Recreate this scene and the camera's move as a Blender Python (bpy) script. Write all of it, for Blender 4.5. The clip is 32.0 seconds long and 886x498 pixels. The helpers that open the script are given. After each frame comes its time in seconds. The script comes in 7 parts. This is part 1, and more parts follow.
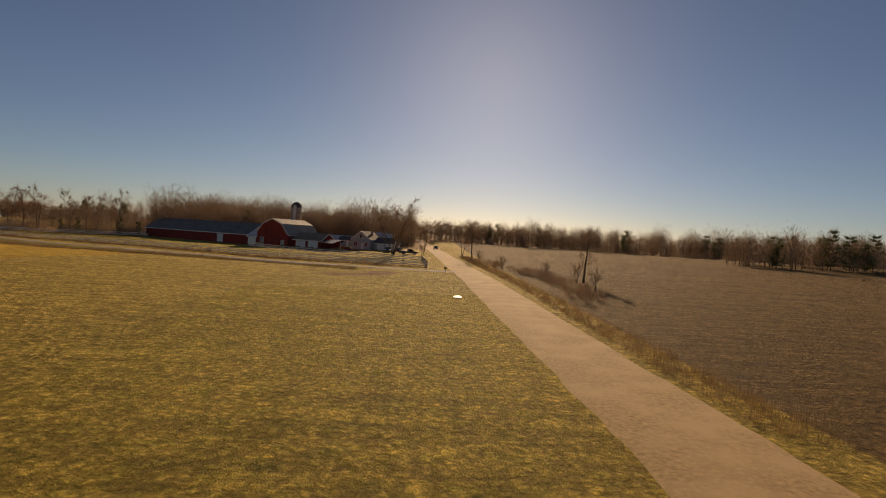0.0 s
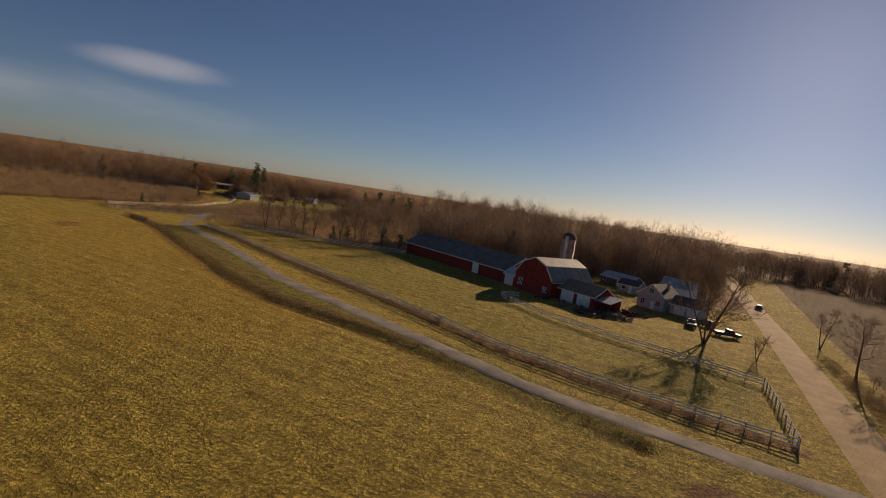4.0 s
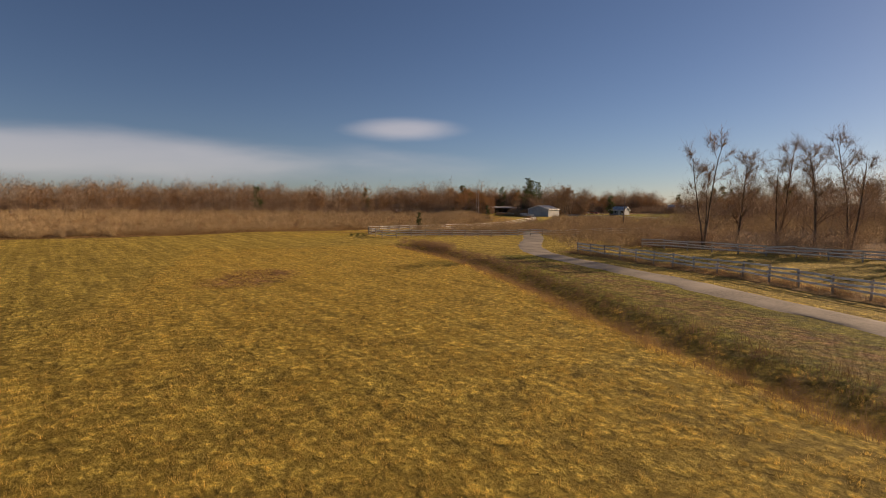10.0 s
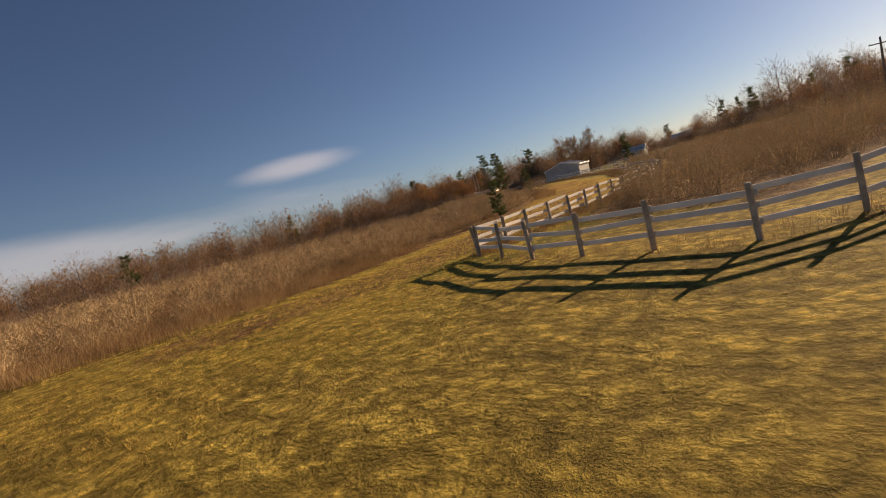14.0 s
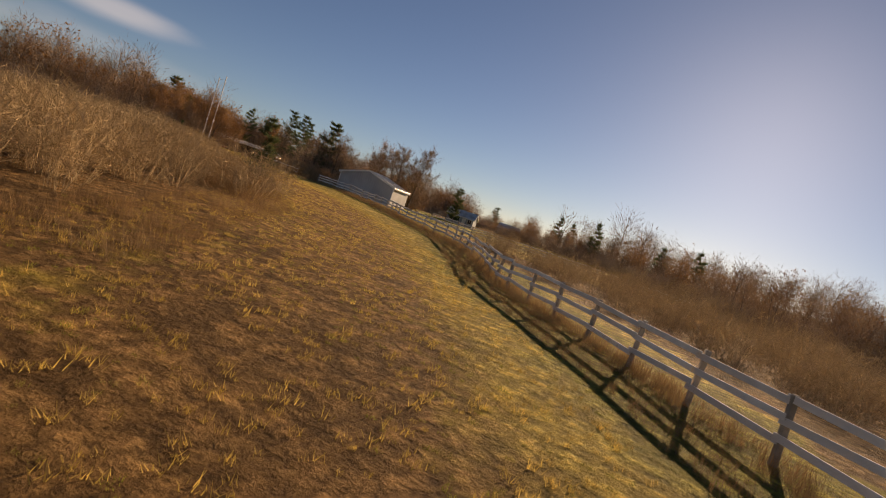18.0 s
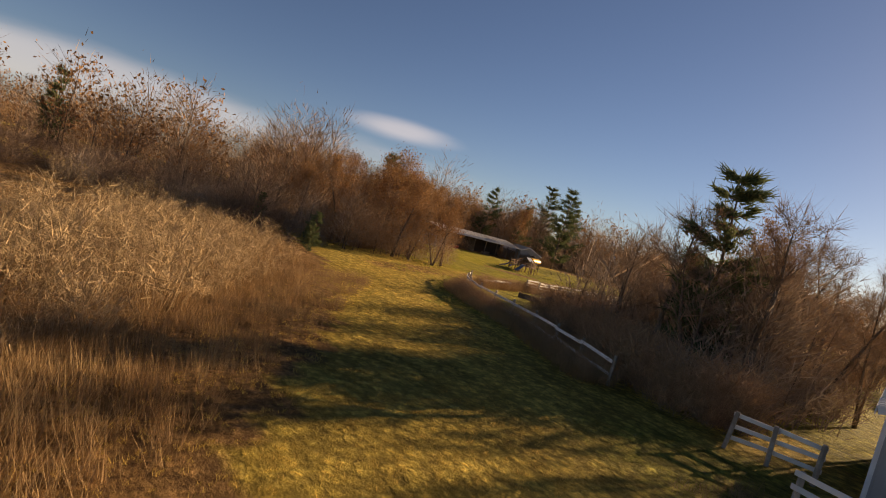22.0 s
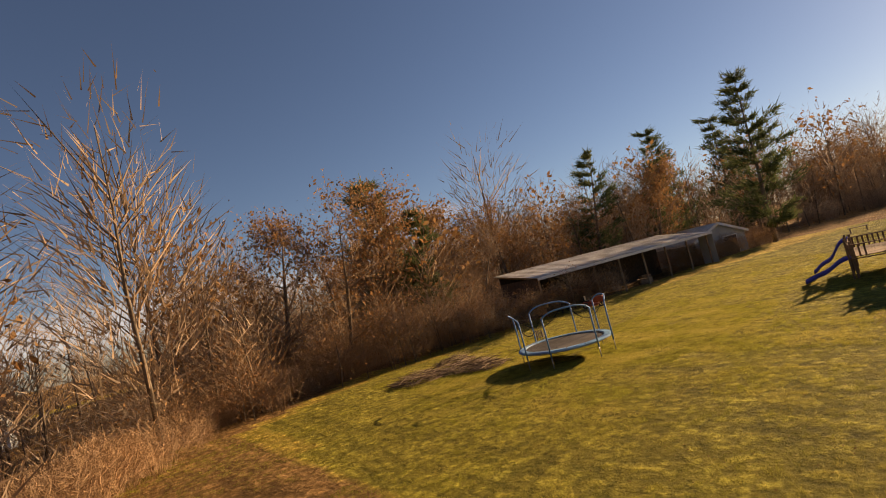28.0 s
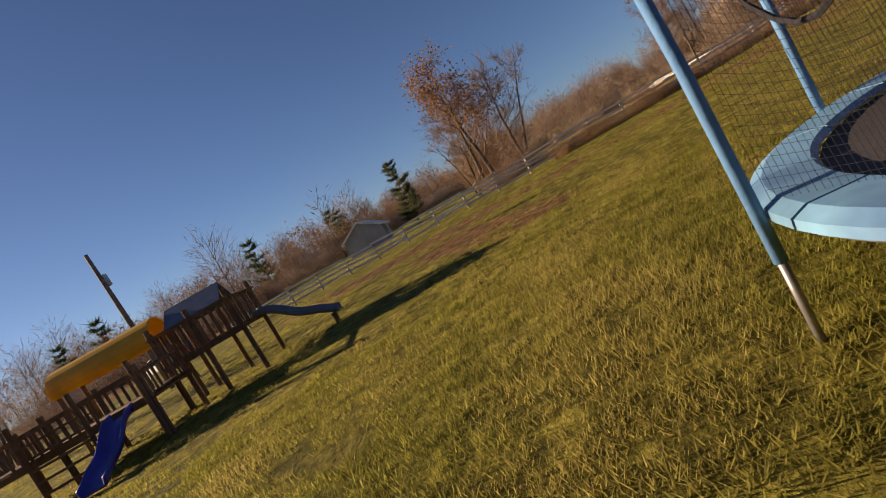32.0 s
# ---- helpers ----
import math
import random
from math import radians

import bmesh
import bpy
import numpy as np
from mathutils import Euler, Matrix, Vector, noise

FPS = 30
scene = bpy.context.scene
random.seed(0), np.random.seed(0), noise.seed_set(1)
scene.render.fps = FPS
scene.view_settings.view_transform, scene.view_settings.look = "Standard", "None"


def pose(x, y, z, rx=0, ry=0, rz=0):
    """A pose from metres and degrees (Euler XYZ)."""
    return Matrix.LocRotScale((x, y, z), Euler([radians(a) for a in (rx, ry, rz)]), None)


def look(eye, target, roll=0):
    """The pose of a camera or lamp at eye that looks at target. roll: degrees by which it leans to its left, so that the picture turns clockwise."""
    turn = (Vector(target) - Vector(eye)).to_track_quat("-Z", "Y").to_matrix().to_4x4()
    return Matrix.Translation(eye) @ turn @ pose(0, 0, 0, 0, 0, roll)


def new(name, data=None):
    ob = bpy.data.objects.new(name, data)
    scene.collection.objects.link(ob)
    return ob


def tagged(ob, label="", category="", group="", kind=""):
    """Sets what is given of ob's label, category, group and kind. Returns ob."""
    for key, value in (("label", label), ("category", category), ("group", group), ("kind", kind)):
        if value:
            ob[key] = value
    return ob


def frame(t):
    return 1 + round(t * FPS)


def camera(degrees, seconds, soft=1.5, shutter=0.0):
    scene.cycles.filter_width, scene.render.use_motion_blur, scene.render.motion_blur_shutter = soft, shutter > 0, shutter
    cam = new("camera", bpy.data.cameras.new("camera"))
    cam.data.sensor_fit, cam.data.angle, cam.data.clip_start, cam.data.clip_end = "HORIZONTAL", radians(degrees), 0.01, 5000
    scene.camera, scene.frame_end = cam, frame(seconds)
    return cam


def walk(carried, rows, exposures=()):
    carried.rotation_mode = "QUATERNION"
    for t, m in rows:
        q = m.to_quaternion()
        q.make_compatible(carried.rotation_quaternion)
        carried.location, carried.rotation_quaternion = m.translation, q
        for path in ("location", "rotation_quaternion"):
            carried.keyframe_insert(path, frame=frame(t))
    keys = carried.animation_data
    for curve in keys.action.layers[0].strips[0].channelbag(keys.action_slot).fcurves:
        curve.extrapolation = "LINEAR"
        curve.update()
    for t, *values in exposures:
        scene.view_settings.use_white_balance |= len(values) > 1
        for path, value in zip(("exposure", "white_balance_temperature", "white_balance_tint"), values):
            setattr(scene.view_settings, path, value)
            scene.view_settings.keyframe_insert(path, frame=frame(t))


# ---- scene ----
# camera and walk
cam = camera(80, 32.0, soft=1.0, shutter=0.02)
PATH = [
    (0, -2.88, 1.12, 6.99, -2.608, 11.117, 6.723, 3.52),
    (0.5, -3.84, 7.89, 8.38, -3.512, 17.884, 8.086, 3.13),
    (1, -5.01, 14.13, 9.63, -4.644, 24.123, 9.339, 2.85),
    (1.5, -6.36, 20.17, 11.02, -6.041, 30.156, 10.720, 2.89),
    (2, -7.68, 25.72, 12.19, -7.749, 35.718, 11.954, 4.53),
    (2.5, -8.94, 31.52, 13.45, -9.823, 41.481, 13.151, 5.63),
    (3, -10.68, 37.50, 15.18, -12.451, 47.336, 14.805, 7.89),
    (3.5, -11.94, 40.93, 17.68, -15.187, 50.357, 16.965, 7.60),
    (4, -13.68, 43.55, 20.29, -18.237, 52.393, 19.293, 8.74),
    (4.5, -18.95, 51.73, 21.66, -24.407, 60.022, 20.430, 11.53),
    (6.5, -54.03, 75.78, 13.72, -61.890, 81.673, 11.860, 12.03),
    (7, -60.52, 79.28, 12.50, -68.441, 85.104, 10.643, 10.33),
    (7.5, -67.20, 82.48, 10.47, -75.118, 88.480, 9.318, 6.88),
    (8, -75.87, 86.55, 8.13, -83.724, 92.664, 7.187, 4.57),
    (8.5, -85.37, 90.55, 6.39, -93.187, 96.726, 5.548, 3.10),
    (9, -93.99, 93.55, 5.86, -101.862, 99.658, 4.970, 0.51),
    (9.5, -103.98, 98.21, 5.56, -111.871, 104.287, 4.696, -0.18),
    (10, -111.63, 101.46, 5.75, -119.580, 107.465, 4.883, 0.71),
    (10.5, -119.65, 104.45, 6.32, -127.805, 110.122, 5.160, 2.24),
    (11, -131.76, 111.70, 5.40, -140.217, 116.917, 4.255, 1.63),
    (11.5, -140.28, 115.62, 4.99, -148.836, 120.683, 3.883, 2.91),
    (12, -149.34, 119.35, 4.49, -157.927, 124.355, 3.435, 4.36),
    (12.5, -157.15, 122.61, 4.33, -165.775, 127.554, 3.218, 6.13),
    (13, -165.96, 125.80, 3.99, -174.508, 130.867, 2.866, 6.14),
    (13.5, -175.22, 129.27, 3.14, -183.443, 134.855, 2.049, -3.67),
    (15.5, -200.77, 144.64, 2.07, -203.317, 154.264, 1.091, -37.15),
    (16, -202.36, 149.98, 2.26, -203.801, 159.818, 1.151, -24.01),
    (16.5, -202.90, 156.19, 2.73, -204.791, 165.966, 1.765, 5.29),
    (17, -204.39, 163.62, 3.40, -207.055, 173.202, 2.330, 21.95),
    (17.5, -207.13, 174.97, 3.50, -210.038, 184.479, 2.424, 24.38),
    (18, -212.21, 185.59, 2.46, -215.879, 194.873, 1.826, 18.62),
    (18.5, -218.01, 194.66, 2.01, -222.751, 203.458, 1.895, 12.56),
    (19, -222.77, 202.60, 2.85, -228.193, 211.000, 2.872, 9.72),
    (19.5, -227.14, 209.69, 3.48, -232.827, 217.913, 3.376, 10.25),
    (20, -232.21, 215.76, 3.86, -238.380, 223.623, 3.718, 11.03),
    (20.5, -236.94, 220.98, 4.13, -243.453, 228.574, 3.940, 9.08),
    (21, -244.54, 227.81, 4.82, -251.547, 234.936, 4.526, 6.18),
    (21.5, -253.04, 232.94, 5.78, -260.029, 240.075, 5.282, 8.91),
    (22, -259.49, 238.58, 5.80, -267.114, 245.024, 5.215, 15.07),
    (22.5, -269.04, 245.13, 4.83, -277.283, 250.752, 4.148, 19.26),
    (23, -277.10, 251.47, 4.35, -285.191, 257.350, 4.375, 7.73),
    (23.5, -284.06, 256.53, 3.79, -290.188, 264.413, 4.341, -19.86),
    (24, -288.64, 261.75, 3.70, -291.684, 271.213, 2.589, -47.95),
    (24.5, -291.01, 263.93, 4.09, -293.158, 273.423, 1.794, -50.06),
    (25, -293.63, 268.04, 3.97, -295.980, 277.515, 1.798, -14.84),
    (25.5, -296.25, 273.15, 3.73, -301.369, 281.603, 2.215, 19.40),
    (26, -298.96, 279.24, 3.59, -306.416, 285.900, 3.501, 27.98),
    (26.5, -302.73, 281.84, 4.49, -311.417, 286.797, 4.607, 28.27),
    (28.5, -320.01, 276.79, 4.70, -326.738, 284.182, 4.892, -30.48),
    (29, -328.55, 278.61, 4.84, -332.018, 287.899, 3.531, -32.97),
    (29.5, -334.14, 280.37, 4.20, -334.629, 290.241, 2.654, -29.89),
    (30, -336.84, 283.28, 3.85, -334.889, 293.062, 3.108, -19.83),
    (30.5, -338.14, 286.72, 3.86, -334.485, 296.005, 3.139, -14.73),
    (31, -338.30, 290.89, 3.20, -332.220, 298.821, 2.696, -16.39),
    (31.5, -336.92, 295.51, 2.75, -328.383, 300.650, 1.897, -25.88),
    (32, -333.72, 298.85, 1.53, -323.984, 300.984, 0.795, -29.76),
]
walk(cam, [(t, look((x, y, z), (X, Y, Z), r)) for t, x, y, z, X, Y, Z, r in PATH], exposures=[(t, s, k, 22.0) for t, s, k in ((0.0, 0.12, 8900.0), (4.0, -0.1, 7300.0), (7.0, 0.35, 7700.0), (9.0, 0.45, 7700.0), (13.0, 0.6, 7700.0), (16.0, 0.45, 8500.0), (18.0, 0.55, 8500.0), (19.0, 0.55, 8300.0), (20.5, 0.6, 8200.0), (21.2, 0.55, 8200.0), (22.0, 0.85, 8400.0), (23.0, 1.2, 8200.0), (24.0, 1.3, 8900.0), (25.0, 1.15, 9500.0), (26.0, 1.05, 9900.0), (29.0, 1.1, 9000.0), (30.0, 1.28, 9800.0), (31.0, 0.85, 8900.0), (31.4, 0.82, 7900.0), (32.0, 0.8, 7000.0))])

# world, sun
SUN_YAW, SUN_EL = -6.25, 18.3
world = bpy.data.worlds.new("sky_world")
scene.world = world
world.use_nodes = True
wn, wl = world.node_tree.nodes, world.node_tree.links
wn.clear()


sky = wn.new("ShaderNodeTexSky")
sky.sky_type = "NISHITA"
sky.sun_disc = False
sky.sun_elevation = radians(SUN_EL)
sky.sun_rotation = radians(-SUN_YAW)
sky.air_density, sky.dust_density, sky.ozone_density = 0.8, 0.2, 5.0
# thin high cloud low over the west, and one small lens-shaped cloud
geo = wn.new("ShaderNodeTexCoord")
sep = wn.new("ShaderNodeSeparateXYZ")
wl.new(geo.outputs["Generated"], sep.inputs[0])


def wmath(op, a, b=None, c=None):
    n = wn.new("ShaderNodeMath")
    n.operation = op
    for i, v in enumerate((a, b, c)):
        if v is None:
            continue
        if isinstance(v, (int, float)):
            n.inputs[i].default_value = v
        else:
            wl.new(v, n.inputs[i])
    return n.outputs[0]


azim = wmath("ARCTAN2", wmath("MULTIPLY", sep.outputs["X"], -1.0), sep.outputs["Y"])   # to the left of north
elev = wmath("ARCSINE", sep.outputs["Z"])
cnoise = wn.new("ShaderNodeTexNoise")
cmap = wn.new("ShaderNodeMapping")
cmap.inputs["Scale"].default_value = (2.2, 2.2, 11.0)
wl.new(geo.outputs["Generated"], cmap.inputs[0])
wl.new(cmap.outputs[0], cnoise.inputs["Vector"])
cnoise.inputs["Scale"].default_value = 1.6
cnoise.inputs["Detail"].default_value = 7.0


def blob(az, el, waz, wel, soft):
    """1 inside an ellipse of the sky, 0 outside, angles in degrees."""
    u = wmath("DIVIDE", wmath("SUBTRACT", azim, radians(az)), radians(waz))
    v = wmath("DIVIDE", wmath("SUBTRACT", elev, radians(el)), radians(wel))
    d = wmath("SQRT", wmath("ADD", wmath("MULTIPLY", u, u), wmath("MULTIPLY", v, v)))
    d = wmath("ADD", d, wmath("MULTIPLY", wmath("SUBTRACT", cnoise.outputs["Fac"], 0.5), 1.3))
    n = wn.new("ShaderNodeMapRange")
    n.interpolation_type = "SMOOTHSTEP"
    wl.new(d, n.inputs[0])
    n.inputs[1].default_value, n.inputs[2].default_value = 1.0 + soft, 1.0 - soft
    n.inputs[3].default_value, n.inputs[4].default_value = 0.0, 1.0
    return n.outputs[0]


cloud = wmath("MINIMUM", wmath("ADD", wmath("MULTIPLY", blob(97, 3.7, 33, 2.0, 0.6), 0.42), wmath("MULTIPLY", blob(57.2, 7.7, 4.6, 0.85, 0.7), 0.45)), 0.8)
mixc = wn.new("ShaderNodeMix")
mixc.data_type = "RGBA"
wl.new(cloud, mixc.inputs["Factor"])
wl.new(sky.outputs[0], mixc.inputs[6])
mixc.inputs[7].default_value = (9.5, 9.8, 10.5, 1.0)
bg = wn.new("ShaderNodeBackground")
bg.inputs["Strength"].default_value = 0.049
wl.new(mixc.outputs[2], bg.inputs[0])
wout = wn.new("ShaderNodeOutputWorld")
wl.new(bg.outputs[0], wout.inputs[0])

sun_data = bpy.data.lights.new("sun", "SUN")
sun_data.energy, sun_data.angle, sun_data.color = 4.8, radians(0.5), (1.0, 0.83, 0.6)
sun = new("sun", sun_data)
sdir = Vector((-math.sin(radians(SUN_YAW)) * math.cos(radians(SUN_EL)), math.cos(radians(SUN_YAW)) * math.cos(radians(SUN_EL)), math.sin(radians(SUN_EL))))
sun.matrix_world = look(sdir * 300, (0, 0, 0))

# ---- small toolkit ----


def lerp(a, b, t):
    return a + (b - a) * t


def hill(x, y, cx, cy, h, s):
    return h * np.exp(-((x - cx) ** 2 + (y - cy) ** 2) / (2 * s * s))


def seg_dist(x, y, line):
    """Distance of points to a polyline."""
    best = np.full(np.shape(x), 1e9)
    for (ax, ay), (bx, by) in zip(line[:-1], line[1:]):
        dx, dy = bx - ax, by - ay
        t = np.clip(((x - ax) * dx + (y - ay) * dy) / (dx * dx + dy * dy), 0, 1)
        best = np.minimum(best, np.hypot(x - ax - t * dx, y - ay - t * dy))
    return best


def inside(x, y, poly):
    """Whether points lie in a polygon."""
    x, y = np.asarray(x, float), np.asarray(y, float)
    r = np.zeros(np.shape(x), bool)
    for (ax, ay), (bx, by) in zip(poly, poly[1:] + poly[:1]):
        c = ((ay > y) != (by > y)) & (x < (bx - ax) * (y - ay) / (by - ay + 1e-12) + ax)
        r ^= c
    return r


def value_noise(x, y, cell, seed=0):
    """Smooth noise from 0 to 1."""
    x, y = np.asarray(x, float) / cell, np.asarray(y, float) / cell
    i, j = np.floor(x).astype(int), np.floor(y).astype(int)
    u, v = x - i, y - j
    u, v = u * u * (3 - 2 * u), v * v * (3 - 2 * v)

    def h(a, b):
        n = (a * 374761393 + b * 668265263 + seed * 974711) & 0x7FFFFFFF
        n = ((n ^ (n >> 13)) * 1274126177) & 0x7FFFFFFF
        return ((n ^ (n >> 16)) & 0xFFFF) / 65535.0
    return lerp(lerp(h(i, j), h(i + 1, j), u), lerp(h(i, j + 1), h(i + 1, j + 1), u), v)


# ---- plan: lines on the ground ----
ROAD = [(7.6, -400), (7.5, 0), (7.1, 20), (6.45, 45), (5.6, 80), (3.4, 136), (1.2, 190), (-6, 330), (-30, 700)]
DRIVE = [(2.5, 99), (-12, 99.5), (-30, 101.5), (-47, 107), (-64, 111.5), (-86, 118), (-114, 131), (-135, 140), (-152, 146), (-160, 152), (-172, 166), (-190, 184)]
DITCH = [(-16, 95), (-35, 100.5), (-52, 103.5), (-74, 104.5), (-86, 108), (-98, 112.5), (-111, 118.5), (-128, 125.5), (-146, 133.5), (-159, 137.5), (-170, 139.8)]
LOOP_NEAR = [(-198.4, 149.6), (-194.5, 147.4), (-190.5, 146), (-187, 145.8), (-185.4, 147.2), (-184, 149.6), (-182.8, 153.8), (-181.5, 159.5), (-180, 163.6), (-177.5, 168.5), (-175.4, 175.5), (-174.4, 184), (-173, 200)]
LOOP_FAR = [(-198.4, 149.6), (-199, 154.5), (-199.4, 159.5), (-200.2, 167), (-201.5, 176.5), (-203, 182.5), (-206.3, 192), (-213, 202), (-218.3, 209.2), (-222, 217), (-228, 226.5), (-237.6, 235), (-242, 240.5), (-246, 244), (-251, 247.8), (-256, 251.5), (-260.5, 254), (-264.5, 254.6)]
FENCE_DRIVE = [(-3, 107.5), (-14, 108.5), (-27, 110.5), (-38, 113), (-62, 122), (-80, 128), (-99, 135), (-131, 146.5), (-153, 152.5)]
FENCE_PADDOCK = [(-4.5, 132.5), (-16, 136), (-26, 138), (-38, 142), (-51, 149)]
FENCE_BACK = [(-100, 186), (-116, 178), (-131, 170), (-153, 167)]


def lawn(x, y):
    """From the lawn's own plan to the whole plan: a turn and a shift."""
    u, v = x + 342.11, y - 285.94
    return (-338.9 + 0.9979 * u + 0.0645 * v, 286.3 - 0.0645 * u + 0.9979 * v)


def height(x, y):
    """The ground's height."""
    x, y = np.asarray(x, float), np.asarray(y, float)
    z = hill(x, y, -250, 250, 0.7, 24) + hill(x, y, -287, 268, 0.5, 15)
    z = z + hill(x, y, 190, 170, 4.0, 75) + hill(x, y, 90, 330, 2.0, 80)
    z = z + hill(x, y, -30, 460, 3.0, 75) + hill(x, y, -160, 440, 9.0, 75)
    z = z + hill(x, y, -620, 140, 7.0, 70) + hill(x, y, -640, 420, 11.0, 75)
    z = z + (value_noise(x, y, 17.0, 3) - 0.5) * 0.35 + (value_noise(x, y, 5.0, 4) - 0.5) * 0.12
    z = z * (1 - np.exp(-(np.hypot(x + 333, y - 297) / 26.0) ** 4))
    d = seg_dist(x, y, DITCH)
    z = z - 0.75 * np.exp(-(d / 1.4) ** 2)
    r = np.minimum(seg_dist(x, y, ROAD) - 4.4, seg_dist(x, y, DRIVE) - 1.9)
    near = np.clip(1 - r / 4.0, 0, 1)
    return z * (1 - near) + (z * 0.35 + 0.12) * near


def ground_z(x, y):
    return float(height(np.array([x]), np.array([y]))[0])


# ---- materials ----
MATS = {}


def material(name, colour=(0.5, 0.5, 0.5), rough=0.7, metal=0.0, vary=0.25, scale=6.0, bump=0.2, bump_scale=40.0, second=None, second_scale=0.8, spec=0.4, through_light=0.0, piece=0.0):
    """A node material: a base colour broken up at two scales, grain as relief; piece: how far single pieces differ."""
    if name in MATS:
        return MATS[name]
    m = bpy.data.materials.new(name)
    m.use_nodes = True
    nt = m.node_tree
    b = nt.nodes["Principled BSDF"]
    b.inputs["Roughness"].default_value = rough
    b.inputs["Metallic"].default_value = metal
    b.inputs["Specular IOR Level"].default_value = spec
    tc = nt.nodes.new("ShaderNodeTexCoord")
    n1 = nt.nodes.new("ShaderNodeTexNoise")
    n1.inputs["Scale"].default_value, n1.inputs["Detail"].default_value = scale, 6.0
    nt.links.new(tc.outputs["Object"], n1.inputs["Vector"])
    n2 = nt.nodes.new("ShaderNodeTexNoise")
    n2.inputs["Scale"].default_value, n2.inputs["Detail"].default_value = second_scale, 4.0
    nt.links.new(tc.outputs["Object"], n2.inputs["Vector"])
    ramp = nt.nodes.new("ShaderNodeValToRGB")
    lo = [c * (1 - vary) for c in colour]
    hi = [min(1, c * (1 + vary)) for c in colour]
    ramp.color_ramp.elements[0].color, ramp.color_ramp.elements[0].position = (*lo, 1), 0.3
    ramp.color_ramp.elements[1].color, ramp.color_ramp.elements[1].position = (*hi, 1), 0.7
    nt.links.new(n1.outputs["Fac"], ramp.inputs[0])
    out = ramp.outputs[0]
    if second is not None:
        mx = nt.nodes.new("ShaderNodeMix")
        mx.data_type = "RGBA"
        mr = nt.nodes.new("ShaderNodeMapRange")
        mr.inputs[1].default_value, mr.inputs[2].default_value = 0.42, 0.66
        nt.links.new(n2.outputs["Fac"], mr.inputs[0])
        nt.links.new(mr.outputs[0], mx.inputs["Factor"])
        nt.links.new(out, mx.inputs[6])
        mx.inputs[7].default_value = (*second, 1)
        out = mx.outputs[2]
    if piece:
        oi = nt.nodes.new("ShaderNodeObjectInfo")
        gi = nt.nodes.new("ShaderNodeNewGeometry")
        ad = nt.nodes.new("ShaderNodeMath")
        ad.operation = "ADD"
        nt.links.new(oi.outputs["Random"], ad.inputs[0])
        nt.links.new(gi.outputs["Random Per Island"], ad.inputs[1])
        fr = nt.nodes.new("ShaderNodeMath")
        fr.operation = "FRACT"
        nt.links.new(ad.outputs[0], fr.inputs[0])
        mr = nt.nodes.new("ShaderNodeMapRange")
        mr.inputs[3].default_value, mr.inputs[4].default_value = 1 - piece, 1 + piece
        nt.links.new(fr.outputs[0], mr.inputs[0])
        hv = nt.nodes.new("ShaderNodeHueSaturation")
        nt.links.new(mr.outputs[0], hv.inputs["Value"])
        nt.links.new(out, hv.inputs["Color"])
        out = hv.outputs[0]
    nt.links.new(out, b.inputs["Base Color"])
    if bump:
        nb = nt.nodes.new("ShaderNodeTexNoise")
        nb.inputs["Scale"].default_value, nb.inputs["Detail"].default_value = bump_scale, 5.0
        nt.links.new(tc.outputs["Object"], nb.inputs["Vector"])
        bp = nt.nodes.new("ShaderNodeBump")
        bp.inputs["Strength"].default_value, bp.inputs["Distance"].default_value = bump, 0.02
        nt.links.new(nb.outputs["Fac"], bp.inputs["Height"])
        nt.links.new(bp.outputs[0], b.inputs["Normal"])
    if through_light:
        tr = nt.nodes.new("ShaderNodeBsdfTranslucent")
        nt.links.new(out, tr.inputs[0])
        ms = nt.nodes.new("ShaderNodeMixShader")
        ms.inputs[0].default_value = through_light
        nt.links.new(b.outputs[0], ms.inputs[1])
        nt.links.new(tr.outputs[0], ms.inputs[2])
        nt.links.new(ms.outputs[0], nt.nodes["Material Output"].inputs[0])
    MATS[name] = m
    return m


